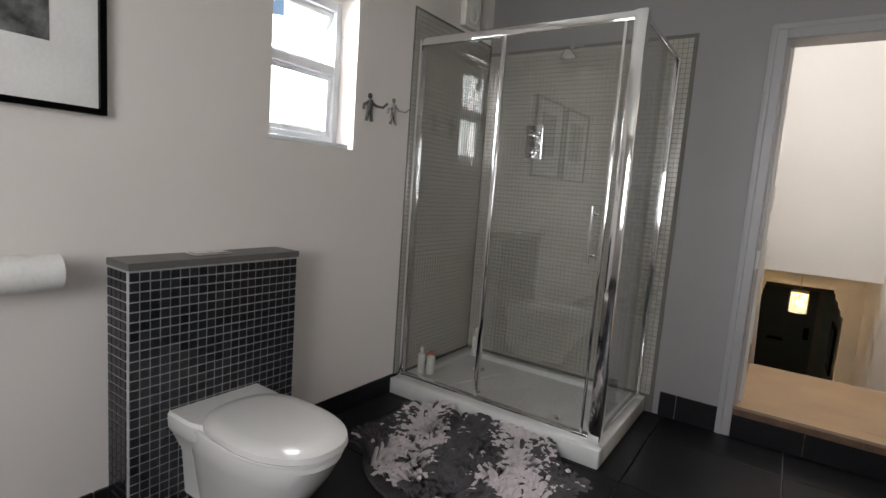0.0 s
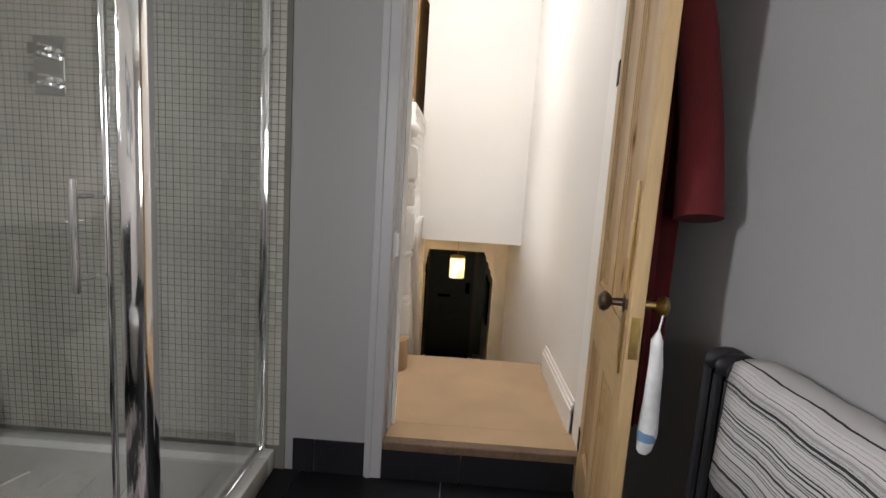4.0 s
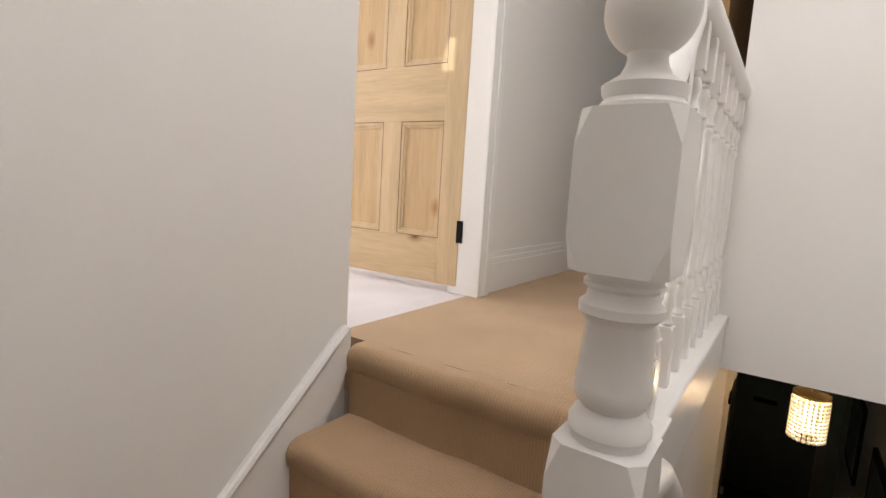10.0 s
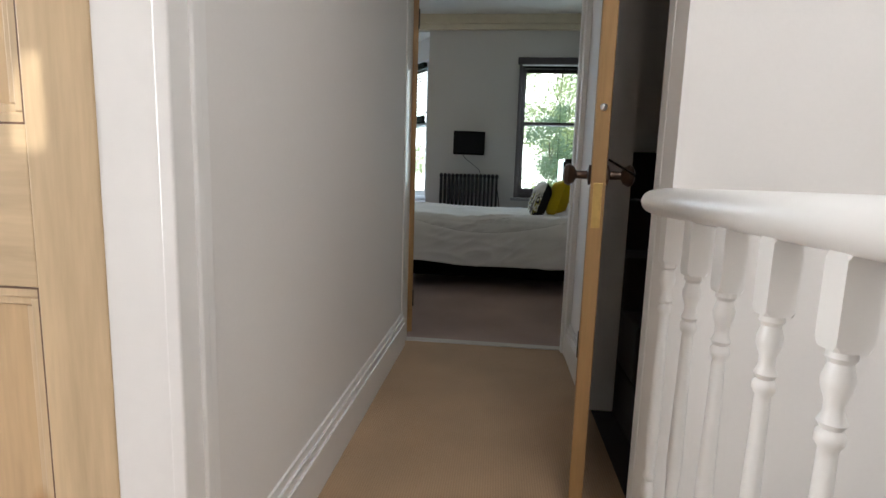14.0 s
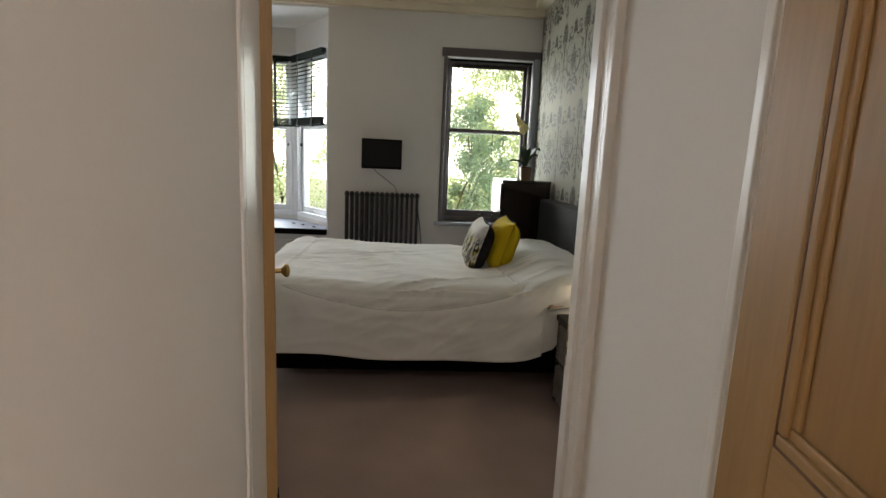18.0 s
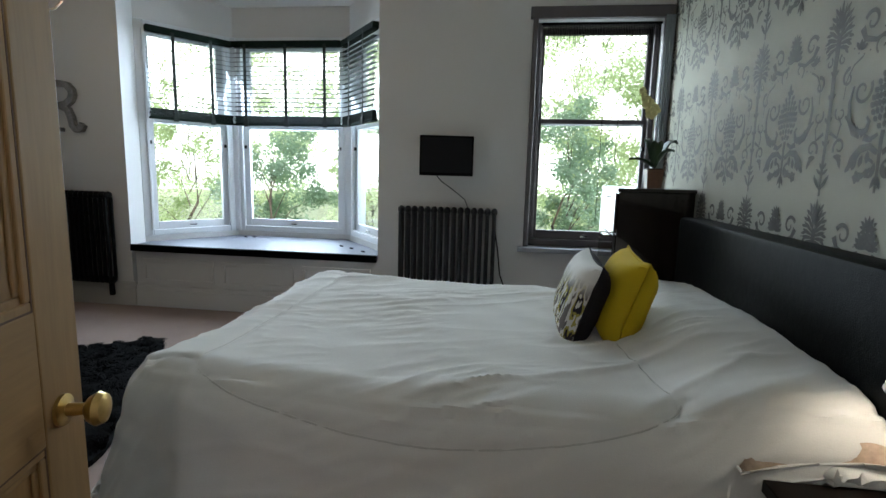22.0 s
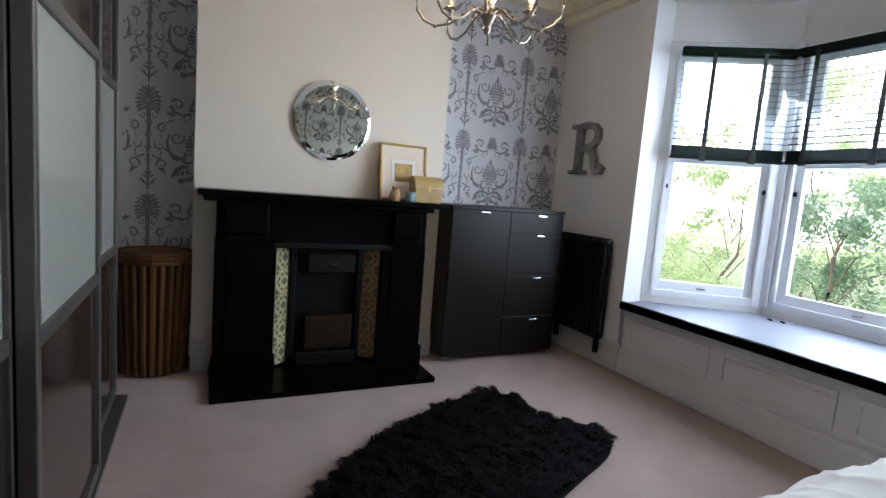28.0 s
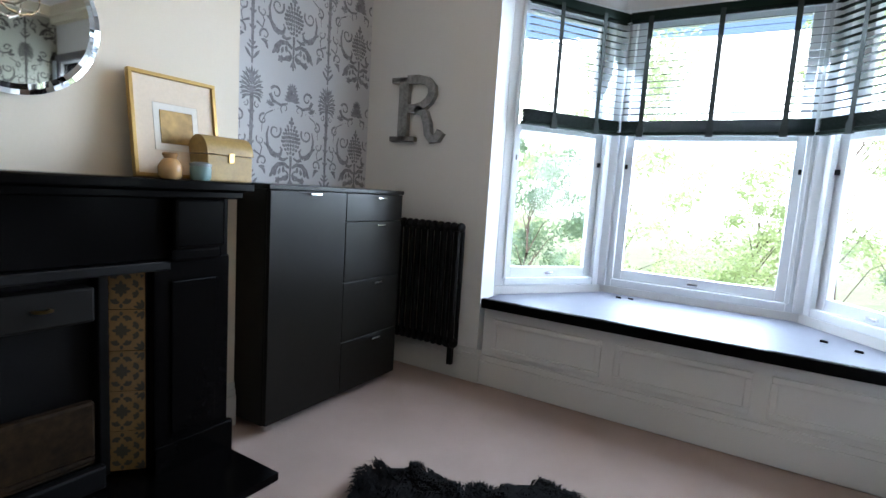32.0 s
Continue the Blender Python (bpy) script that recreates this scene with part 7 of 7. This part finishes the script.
YELLOW = mat("mustard_yellow_cotton", (0.56, 0.40, 0.012), 0.85, 0, 0.08, 8, 300, 0.2, spec=0.2)
PLUM = mat("black_plum_cotton", (0.02, 0.017, 0.02), 0.9, 0, 0.15, 8, 300, 0.2, spec=0.2)
PRINT = mat("grey_leaf_print_cotton", (0.7, 0.68, 0.64), 0.85, 0, 0.04, 8, 300, 0.2, spec=0.2)
pt = PRINT.node_tree
pco, pmp, pno, prp, pmx, psx, pmu, pgr = (pt.nodes.new(x) for x in ("ShaderNodeTexCoord", "ShaderNodeMapping", "ShaderNodeTexNoise", "ShaderNodeValToRGB", "ShaderNodeMix", "ShaderNodeSeparateXYZ", "ShaderNodeMath", "ShaderNodeMapRange"))
pmp.inputs["Scale"].default_value, pmp.inputs["Rotation"].default_value = (30, 30, 9), (0, 0.5, 0)
pno.inputs["Scale"].default_value = 1.0
for pos, col in ((0.40, (0.03, 0.025, 0.03, 1)), (0.47, (0.35, 0.3, 0.07, 1)), (0.52, (0.62, 0.6, 0.55, 1)), (0.6, (0.16, 0.14, 0.13, 1))):
    e = prp.color_ramp.elements.new(pos)
    e.color = col
prp.color_ramp.elements[0].color = (0.6, 0.58, 0.5, 1)
prp.color_ramp.interpolation = "CONSTANT"
pmx.data_type = "RGBA"
pgr.inputs[1].default_value, pgr.inputs[2].default_value = 0.27, 0.20
pt.links.new(pco.outputs["Object"], pmp.inputs[0])
pt.links.new(pmp.outputs[0], pno.inputs["Vector"])
pt.links.new(pno.outputs["Fac"], prp.inputs[0])
pt.links.new(pco.outputs["Object"], psx.inputs[0])
pt.links.new(psx.outputs["Z"], pgr.inputs[0])
pb = pt.nodes["Principled BSDF"]
pt.links.new(pb.inputs["Base Color"].links[0].from_socket, pmx.inputs[6])
pt.links.new(prp.outputs[0], pmx.inputs[7])
pt.links.new(pgr.outputs[0], pmx.inputs[0])
pt.links.new(pmx.outputs[2], pb.inputs["Base Color"])
cushion("cushion", 0.39, 0.36, 0.09, pose(0.21, 10.20, 1.482, -16, 2, -91), (YELLOW, YELLOW), "plump mustard yellow cushion leaning on the pillows", "cushions on the bed")
cushion("cushion", 0.40, 0.34, 0.08, pose(0.05, 10.20, 1.49, -17, 3, -91), (PRINT, PLUM), "white cushion with a grey leaf print and dark back", "cushions on the bed")
BEIGEP = mat("taupe_patterned_cotton", (0.4, 0.3, 0.22), 0.85, 0, 0.45, 18, 60, 0.1, spec=0.2)
cushion("pillow", 0.62, 0.36, 0.075, pose(0.545, 9.64, 1.475, -82, 0, -90) @ Matrix.Translation((0, 0, -0.18)), (BEIGEP, LINEN), "taupe patterned pillow under the duvet", "pillows on the bed")
cushion("pillow", 0.62, 0.36, 0.075, pose(0.545, 10.5, 1.475, -82, 0, -90) @ Matrix.Translation((0, 0, -0.18)), (LINEN, LINEN), "white pillow under the duvet", "pillows on the bed")

# ---- bedside unit and lamp ----
ns = thing("bedside_table", (0.63, 9.19, UP), "black-brown bedside table with grey woven drawers", "bedside table")
part("top", boxes((0.425, 8.965, 1.395, 0.843, 9.355, 1.427), bevel=0.003), DKBROWN, ns)
for r in ((0.435, 8.99, UP, 0.84, 9.02, 1.395), (0.435, 9.32, UP, 0.84, 9.35, 1.395), (0.80, 9.02, UP, 0.84, 9.32, 1.395)):
    part("side_panel", boxes(r, bevel=0.002), DKBROWN, ns)
for z in (UP + 0.02, 1.175):
    part("shelf", boxes((0.437, 9.02, z, 0.80, 9.32, z + 0.025)), DKBROWN, ns)
WEAVE = mat("grey_woven_fibre", (0.2, 0.185, 0.17), 0.8, 0, 0.4, 14, 160, 0.5)
for z0, z1 in ((0.99, 1.168), (1.205, 1.388)):
    dr = part("woven_drawer", boxes((0.432, 9.03, z0, 0.78, 9.31, z1), bevel=0.006), WEAVE, ns, "grey woven basket drawer")
    for k in range(9):
        zz = z0 + 0.012 + (z1 - z0 - 0.024) * k / 8
        part("weave_strand", tube([(0.428 - 0.003 * (m % 2), 9.035 + 0.03 * m, zz) for m in range(10)], 0.006, 5), WEAVE, dr)
SMOKEC = mat("smoked_chrome", (0.12, 0.11, 0.1), 0.12, 1.0, 0.02, 3, 30, 0.0)
lp = thing("table_lamp", (0.73, 9.275, 1.427), "lit table lamp, white drum shade on a chrome column", "lamp")
part("base", lathe([(0.065, 0), (0.065, 0.008), (0.05, 0.016), (0.028, 0.02)], 28, (0.73, 9.275, 1.427)), SMOKEC, lp, smooth=True)
part("column", lathe([(0.021, 0.02), (0.021, 0.235), (0.014, 0.24), (0.014, 0.29)], 24, (0.73, 9.275, 1.427)), SMOKEC, lp, smooth=True)
sh = lathe([(0.112, 1.683), (0.092, 1.81), (0.0905, 1.81), (0.1105, 1.683), (0.112, 1.683)], 40, (0.73, 9.275, 0))
bmesh.ops.delete(sh, geom=[f for f in sh.faces if len(f.verts) > 4], context="FACES")
SHADE = bpy.data.materials.new("white_lamp_fabric")
SHADE.use_nodes = True
stn = SHADE.node_tree
sb, str_, sad = stn.nodes["Principled BSDF"], stn.nodes.new("ShaderNodeBsdfTranslucent"), stn.nodes.new("ShaderNodeMixShader")
sb.inputs["Base Color"].default_value, sb.inputs["Roughness"].default_value = (0.8, 0.78, 0.72, 1), 0.9
str_.inputs[0].default_value = (0.92, 0.9, 0.84, 1)
sad.inputs[0].default_value = 0.6
stn.links.new(sb.outputs[0], sad.inputs[1])
stn.links.new(str_.outputs[0], sad.inputs[2])
stn.links.new(sad.outputs[0], stn.nodes["Material Output"].inputs[0])
part("shade", sh, SHADE, lp, "white fabric shade", True)
part("shade_ring", tube([(0.73 + 0.1125 * math.cos(math.pi * i / 16), 9.275 + 0.1125 * math.sin(math.pi * i / 16), 1.681) for i in range(33)], 0.002, 6), WHITE, lp)
part("bulb", sphere(bmesh.new(), (0.73, 9.275, 1.745), 0.022), glow("warm_bulb", (1, 0.78, 0.5), 12), lp)
lamp("table_lamp_light", "POINT", pose(0.73, 9.275, 1.745), 6.5, (1, 0.88, 0.71), 0.03)

# ---- tall cabinet and orchid ----
GLOSSB = mat("gloss_black_brown_lacquer", (0.018, 0.013, 0.011), 0.12, 0, 0.2, 3, 40, 0.01, coat=0.4)
tc = thing("tall_cabinet", (0.63, 11.45, UP), "tall gloss black-brown cabinet by the window", "cabinet")
part("carcass", boxes((0.425, 11.20, UP, 0.843, 11.68, 2.04), bevel=0.003), GLOSSB, tc)
part("top", boxes((0.415, 11.185, 2.04, 0.845, 11.70, 2.062), bevel=0.003), GLOSSB, tc)
for z0, z1 in ((0.99, 1.26), (1.265, 1.53), (1.535, 1.79), (1.795, 2.03)):
    q = part("drawer", boxes((0.408, 11.21, z0, 0.424, 11.67, z1), bevel=0.002), GLOSSB, tc)
    part("handle", boxes((0.392, 11.40, z1 - 0.03, 0.408, 11.48, z1 - 0.02), bevel=0.003), CHROME, q, "steel handle")
oc = thing("orchid", (0.64, 11.34, 2.062), "yellow-white orchid in a square brown wooden pot", "plant")
bm = bmesh.new()
lo, hi = [(0.60, 11.30), (0.68, 11.30), (0.68, 11.38), (0.60, 11.38)], [(0.592, 11.292), (0.688, 11.292), (0.688, 11.388), (0.592, 11.388)]
a = [bm.verts.new((x, y, 2.063)) for x, y in lo]
b = [bm.verts.new((x, y, 2.172)) for x, y in hi]
for i in range(4):
    bm.faces.new((a[i], a[(i + 1) % 4], b[(i + 1) % 4], b[i]))
bm.faces.new(a[::-1])
bm.faces.new(b)
part("pot", bm, mat("brown_stained_pot", (0.17, 0.085, 0.045), 0.45, 0, 0.3, 4, 40, 0.1), oc)
part("soil", boxes((0.60, 11.30, 2.171, 0.68, 11.38, 2.179)), mat("dark_bark", (0.04, 0.03, 0.02), 0.95, bump=0.4), oc)
LEAFD = mat("dark_orchid_leaf", (0.02, 0.045, 0.018), 0.35, 0, 0.25, 12, 60, 0.05)
rnd = random.Random(4)
for k, (ang, ln, up) in enumerate(((0.3, 0.14, 0.16), (2.1, 0.09, 0.17), (3.4, 0.16, 0.05), (4.6, 0.08, 0.15), (5.5, 0.12, 0.10))):
    bm = bmesh.new()
    rows = []
    for i in range(8):
        t = i / 7
        r, z, w = ln * t, 2.177 + up * math.sin(t * 2.0), 0.034 * math.sin(math.pi * min(1, 0.12 + 0.86 * t))
        c, s = math.cos(ang), math.sin(ang)
        rows.append([bm.verts.new((0.64 + c * r - s * w * q, 11.34 + s * r + c * w * q, z + (0.012 if q else 0))) for q in (-1, 0, 1)])
    for p, q in zip(rows, rows[1:]):
        for i in range(2):
            bm.faces.new((p[i], p[i + 1], q[i + 1], q[i]))
    o = part("leaf", bm, LEAFD, oc, smooth=True)
    o.modifiers.new("thick", "SOLIDIFY").thickness = 0.003
stem = [(0.64 - 0.02 * math.sin(i / 3), 11.34, 2.177 + 0.045 * i) for i in range(7)] + [(0.62, 11.32, 2.497), (0.59, 11.28, 2.542), (0.55, 11.24, 2.567), (0.51, 11.21, 2.597)]
part("stem", tube(stem, 0.003, 6), mat("green_stem", (0.12, 0.16, 0.05), 0.5), oc, smooth=True)
FLOWER = mat("yellow_white_petal", (0.78, 0.72, 0.36), 0.6, 0, 0.12, 30, 90, 0.0)
for p in ((0.60, 11.29, 2.507), (0.575, 11.25, 2.487), (0.565, 11.26, 2.532), (0.545, 11.23, 2.542), (0.525, 11.22, 2.572), (0.51, 11.21, 2.602)):
    bm = bmesh.new()
    big = 1 if p[2] < 2.557 else 0.6
    for k in range(5):
        a = k * 1.257 + rnd.uniform(-0.2, 0.2)
        sphere(bm, (p[0] + 0.02 * big * math.cos(a), p[1] - 0.008, p[2] + 0.02 * big * math.sin(a)), 0.017 * big, 8, 6, (1, 0.35, 1))
    sphere(bm, (p[0], p[1] - 0.016, p[2]), 0.008 * big, 8, 6)
    part("flower", bm, FLOWER, oc, smooth=True)

# ---- sheepskin rug ----
rg = thing("sheepskin_rug", (-2.5, 10.3, UP), "shaggy black sheepskin rug on the bedroom carpet", "rug")
SKIN = [(-2.22, 9.47), (-2.45, 9.64), (-2.72, 9.88), (-2.92, 10.20), (-3.06, 10.55), (-3.16, 10.76), (-3.08, 10.84), (-2.93, 10.92), (-2.74, 10.85), (-2.63, 11.05), (-2.48, 11.11), (-2.33, 11.02), (-2.16, 10.62), (-1.92, 10.15), (-1.74, 9.82), (-1.82, 9.62), (-2.06, 9.44)]
for _ in range(2):
    SKIN = [q for a, b in zip(SKIN, SKIN[1:] + SKIN[:1]) for q in ((a[0] * 0.75 + b[0] * 0.25, a[1] * 0.75 + b[1] * 0.25), (a[0] * 0.25 + b[0] * 0.75, a[1] * 0.25 + b[1] * 0.75))]
FUR = mat("black_fleece", (0.005, 0.0045, 0.0045), 0.8, 0, 0.4, 20, 200, 0.3, spec=0.08)
part("hide", prism(SKIN, UP - 0.002, UP + 0.022), FUR, rg)


def inside(x, y, poly):
    c = False
    for (x0, y0), (x1, y1) in zip(poly, poly[1:] + poly[:1]):
        if (y0 > y) != (y1 > y) and x < (x1 - x0) * (y - y0) / (y1 - y0) + x0:
            c = not c
    return c


rnd = random.Random(21)
vs, fs = [], []
tries = 0
while len(fs) < 90000 and tries < 60000:
    tries += 1
    x, y = rnd.uniform(-3.25, -1.78), rnd.uniform(9.36, 11.2)
    if not inside(x, y, SKIN):
        continue
    flow = 6 * noise.noise(Vector((x * 4, y * 4, 0)))
    clump = 0.5 + noise.noise(Vector((x * 14, y * 14, 5)))
    ln = 0.024 + 0.018 * rnd.random() + 0.012 * clump
    for k in range(3):
        a = flow + rnd.uniform(-0.7, 0.7)
        c, s = math.cos(a), math.sin(a)
        w = 0.0021
        b = len(vs)
        z0 = UP + 0.015
        h = ln * (0.7 + 0.4 * clump)
        vs += [(x - s * w, y + c * w, z0), (x + s * w, y - c * w, z0), (x + c * ln * 0.45 + s * w, y + s * ln * 0.45 - c * w, z0 + h * 0.75), (x + c * ln * 0.45 - s * w, y + s * ln * 0.45 + c * w, z0 + h * 0.75), (x + c * ln, y + s * ln, z0 + h * 0.7)]
        fs += [(b, b + 1, b + 2, b + 3), (b + 3, b + 2, b + 4)]
me = bpy.data.meshes.new("fleece")
me.from_pydata([(x + 2.5, y - 10.3, z - UP) for x, y, z in vs], [], fs)
me.materials.append(FUR)
o = new("fleece", me)
o.parent = rg
tagged(o, "long black wool", kind="stuff")

# ---- chandelier ----
CX, CY, CZ = -2.53, 10.23, 2.80
ch = thing("chandelier", (CX, CY, TOP), "antique silver eight-arm chandelier with lit candle bulbs", "chandelier")
SILV = mat("tarnished_silver_brass", (0.34, 0.29, 0.22), 0.3, 1.0, 0.3, 30, 120, 0.08)
part("ceiling_rose", lathe([(0.06, -0.0), (0.06, -0.012), (0.045, -0.03), (0.015, -0.045), (0.01, -0.06)], 24, (CX, CY, TOP)), SILV, ch, smooth=True)
bm = bmesh.new()
z, k = CZ + 0.43, 0
while z < TOP - 0.07:
    r = 0.012
    tube([(CX + (r * math.cos(2 * math.pi * i / 10) if k % 2 else 0), CY + (0 if k % 2 else r * math.cos(2 * math.pi * i / 10)), z + 0.02 + 0.02 * math.sin(2 * math.pi * i / 10)) for i in range(11)], 0.0025, 5, bm)
    z += 0.033
    k += 1
part("chain", bm, SILV, ch)
part("stem", lathe([(0.004, 0), (0.012, 0.01), (0.016, 0.025), (0.010, 0.035), (0.022, 0.055), (0.034, 0.075), (0.030, 0.095), (0.014, 0.11), (0.011, 0.18), (0.02, 0.2), (0.026, 0.23), (0.018, 0.26), (0.010, 0.28), (0.009, 0.40), (0.016, 0.41), (0.006, 0.43)], 18, (CX, CY, CZ)), SILV, ch, smooth=True)
CANDLE = mat("ivory_candle_tube", (0.7, 0.64, 0.5), 0.5)
FLAME = glow("lit_candle_bulb", (1, 0.72, 0.42), 60)
for i in range(8):
    a = 2 * math.pi * (i + 0.3) / 8
    c, s = math.cos(a), math.sin(a)
    R = 0.30 if i % 2 else 0.265
    up = 0.17 if i % 2 else 0.14
    pts = []
    for r, z in ((0.02, 0.085), (0.05, 0.095), (0.085, 0.075), (0.13, 0.035), (0.18, 0.02), (0.22, 0.035), (0.245, 0.07), (0.25, 0.11), (0.235, 0.15)):
        q = r / 0.25 * R
        pts.append((CX + c * q, CY + s * q, CZ + z + (up - 0.15) * (r / 0.25) ** 3))
    arm = part("arm", tube(pts, 0.0055, 8), SILV, ch, smooth=True)
    ex, ey, ez = pts[-1]
    bm = lathe([(0.006, 0), (0.012, 0.004), (0.014, 0.012)], 14, (ex, ey, ez))
    for k in range(6):
        b = 2 * math.pi * k / 6
        sphere(bm, (ex + 0.022 * math.cos(b), ey + 0.022 * math.sin(b), ez + 0.016), 0.014, 8, 6, (1, 1, 0.35))
    part("drip_pan", bm, SILV, arm, smooth=True)
    part("candle_tube", lathe([(0.010, 0.012), (0.010, 0.055), (0.008, 0.058)], 14, (ex, ey, ez)), CANDLE, arm, smooth=True)
    part("candle_bulb", lathe([(0.006, 0.058), (0.013, 0.072), (0.015, 0.085), (0.011, 0.104), (0.004, 0.124), (0.001, 0.13)], 14, (ex, ey, ez)), FLAME, arm, smooth=True)
    for q in (2, 4):
        sphere_at = pts[q]
        part("bead", sphere(bmesh.new(), sphere_at, 0.009, 10, 8), SILV, arm, smooth=True)

# ---- outside: ground, trees, sky ----
structure("ground", boxes((-150, -150, -2.6, 150, 150, -2.3)), mat("lawn_green", (0.26, 0.31, 0.17), 0.9, vary=0.3, scale=0.8, fine=12, bump=0.3), "grass garden below the windows")
bm = bmesh.new()
ring = [[bm.verts.new((110 * math.cos(2 * math.pi * i / 48), 10 + 110 * math.sin(2 * math.pi * i / 48), z)) for i in range(48)] for z in (-3, 34)]
for i in range(48):
    bm.faces.new((ring[0][i], ring[0][(i + 1) % 48], ring[1][(i + 1) % 48], ring[1][i]))
structure("backdrop", bm, glow("hazy_white_sky", (0.95, 0.98, 1.0), 3.0), "hazy white sky")


def leaf_material(name, color):
    m = mat(name, color, 0.6, 0, 0.3, 0.7, 3, 0, spec=0.3)
    t = m.node_tree
    tl, mx, out = t.nodes.new("ShaderNodeBsdfTranslucent"), t.nodes.new("ShaderNodeMixShader"), t.nodes["Material Output"]
    tl.inputs[0].default_value = (color[0] * 1.6, color[1] * 1.6, color[2], 1)
    mx.inputs[0].default_value = 0.4
    t.links.new(t.nodes["Principled BSDF"].outputs[0], mx.inputs[1])
    t.links.new(tl.outputs[0], mx.inputs[2])
    t.links.new(mx.outputs[0], out.inputs[0])
    return m


BARK = mat("grey_brown_bark", (0.12, 0.09, 0.07), 0.9, 0, 0.3, 6, 40, 0.4)
# sun glare and haze are mixed into these leaf colours, paling them
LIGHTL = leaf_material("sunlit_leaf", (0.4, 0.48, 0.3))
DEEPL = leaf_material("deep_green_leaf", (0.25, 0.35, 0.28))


# copy for the far trees, with the distance haze put into its colour
HAZYL = leaf_material("haze_paled_leaf", (0.52, 0.6, 0.46))


def tree(x, y, z, h, wide, seed, leaf, n, label, size=0.09, low=0.25):
    rnd = random.Random(seed)
    t = thing("tree", (x, y, z), label, "tree", "garden trees")
    part("trunk", tube([(x + rnd.uniform(-0.1, 0.1) * i, y, z + h * 0.8 * i / 6) for i in range(7)], [0.075 * (1 - i / 8) for i in range(7)], 9), BARK, t, smooth=True)
    clumps = []
    for i in range(16):
        f = low + (1 - low) * (i + rnd.random()) / 16
        a = rnd.uniform(0, 6.28)
        r = wide * math.sin(math.pi * min(0.97, 0.2 + 0.75 * (f - low) / (1 - low))) * rnd.uniform(0.3, 1)
        e = (x + r * math.cos(a), y + r * math.sin(a), z + h * f)
        part("limb", tube([(x, y, z + h * max(0.15, f - 0.2)), ((x + e[0]) / 2, (y + e[1]) / 2, e[2] - 0.1 * h * 0.5), e], [0.02, 0.012, 0.004], 5), BARK, t)
        clumps.append((e, rnd.uniform(0.35, 0.7) * wide * 0.6))
        for k in range(3):
            clumps.append((tuple(c + rnd.uniform(-0.5, 0.5) * wide * 0.7 for c in e), rnd.uniform(0.2, 0.5) * wide * 0.6))
    vs, fs = [], []
    for i in range(n):
        (cx, cy, cz), r = rnd.choice(clumps)
        d = Vector((rnd.gauss(0, 1), rnd.gauss(0, 1), rnd.gauss(0, 0.8))).normalized() * r * rnd.random() ** 0.4
        p = Vector((cx, cy, cz)) + d
        u = Vector((rnd.gauss(0, 1), rnd.gauss(0, 1), rnd.gauss(0, 0.6))).normalized()
        v = u.cross(Vector((rnd.gauss(0, 1), rnd.gauss(0, 1), rnd.gauss(0, 1)))).normalized()
        s = size * rnd.uniform(0.6, 1.3)
        b = len(vs)
        for q in (p - u * s, p + v * s * 0.5, p + u * s, p - v * s * 0.5):
            vs.append((q.x - x, q.y - y, q.z - z))
        fs.append((b, b + 1, b + 2, b + 3))
    me = bpy.data.meshes.new("crown")
    me.from_pydata(vs, [], fs)
    me.materials.append(leaf)
    o = new("crown", me)
    o.parent = t
    tagged(o, kind="stuff")


DARKT, LIGHTT = "dense dark green tree in the garden", "sunlit leafy tree in the garden"
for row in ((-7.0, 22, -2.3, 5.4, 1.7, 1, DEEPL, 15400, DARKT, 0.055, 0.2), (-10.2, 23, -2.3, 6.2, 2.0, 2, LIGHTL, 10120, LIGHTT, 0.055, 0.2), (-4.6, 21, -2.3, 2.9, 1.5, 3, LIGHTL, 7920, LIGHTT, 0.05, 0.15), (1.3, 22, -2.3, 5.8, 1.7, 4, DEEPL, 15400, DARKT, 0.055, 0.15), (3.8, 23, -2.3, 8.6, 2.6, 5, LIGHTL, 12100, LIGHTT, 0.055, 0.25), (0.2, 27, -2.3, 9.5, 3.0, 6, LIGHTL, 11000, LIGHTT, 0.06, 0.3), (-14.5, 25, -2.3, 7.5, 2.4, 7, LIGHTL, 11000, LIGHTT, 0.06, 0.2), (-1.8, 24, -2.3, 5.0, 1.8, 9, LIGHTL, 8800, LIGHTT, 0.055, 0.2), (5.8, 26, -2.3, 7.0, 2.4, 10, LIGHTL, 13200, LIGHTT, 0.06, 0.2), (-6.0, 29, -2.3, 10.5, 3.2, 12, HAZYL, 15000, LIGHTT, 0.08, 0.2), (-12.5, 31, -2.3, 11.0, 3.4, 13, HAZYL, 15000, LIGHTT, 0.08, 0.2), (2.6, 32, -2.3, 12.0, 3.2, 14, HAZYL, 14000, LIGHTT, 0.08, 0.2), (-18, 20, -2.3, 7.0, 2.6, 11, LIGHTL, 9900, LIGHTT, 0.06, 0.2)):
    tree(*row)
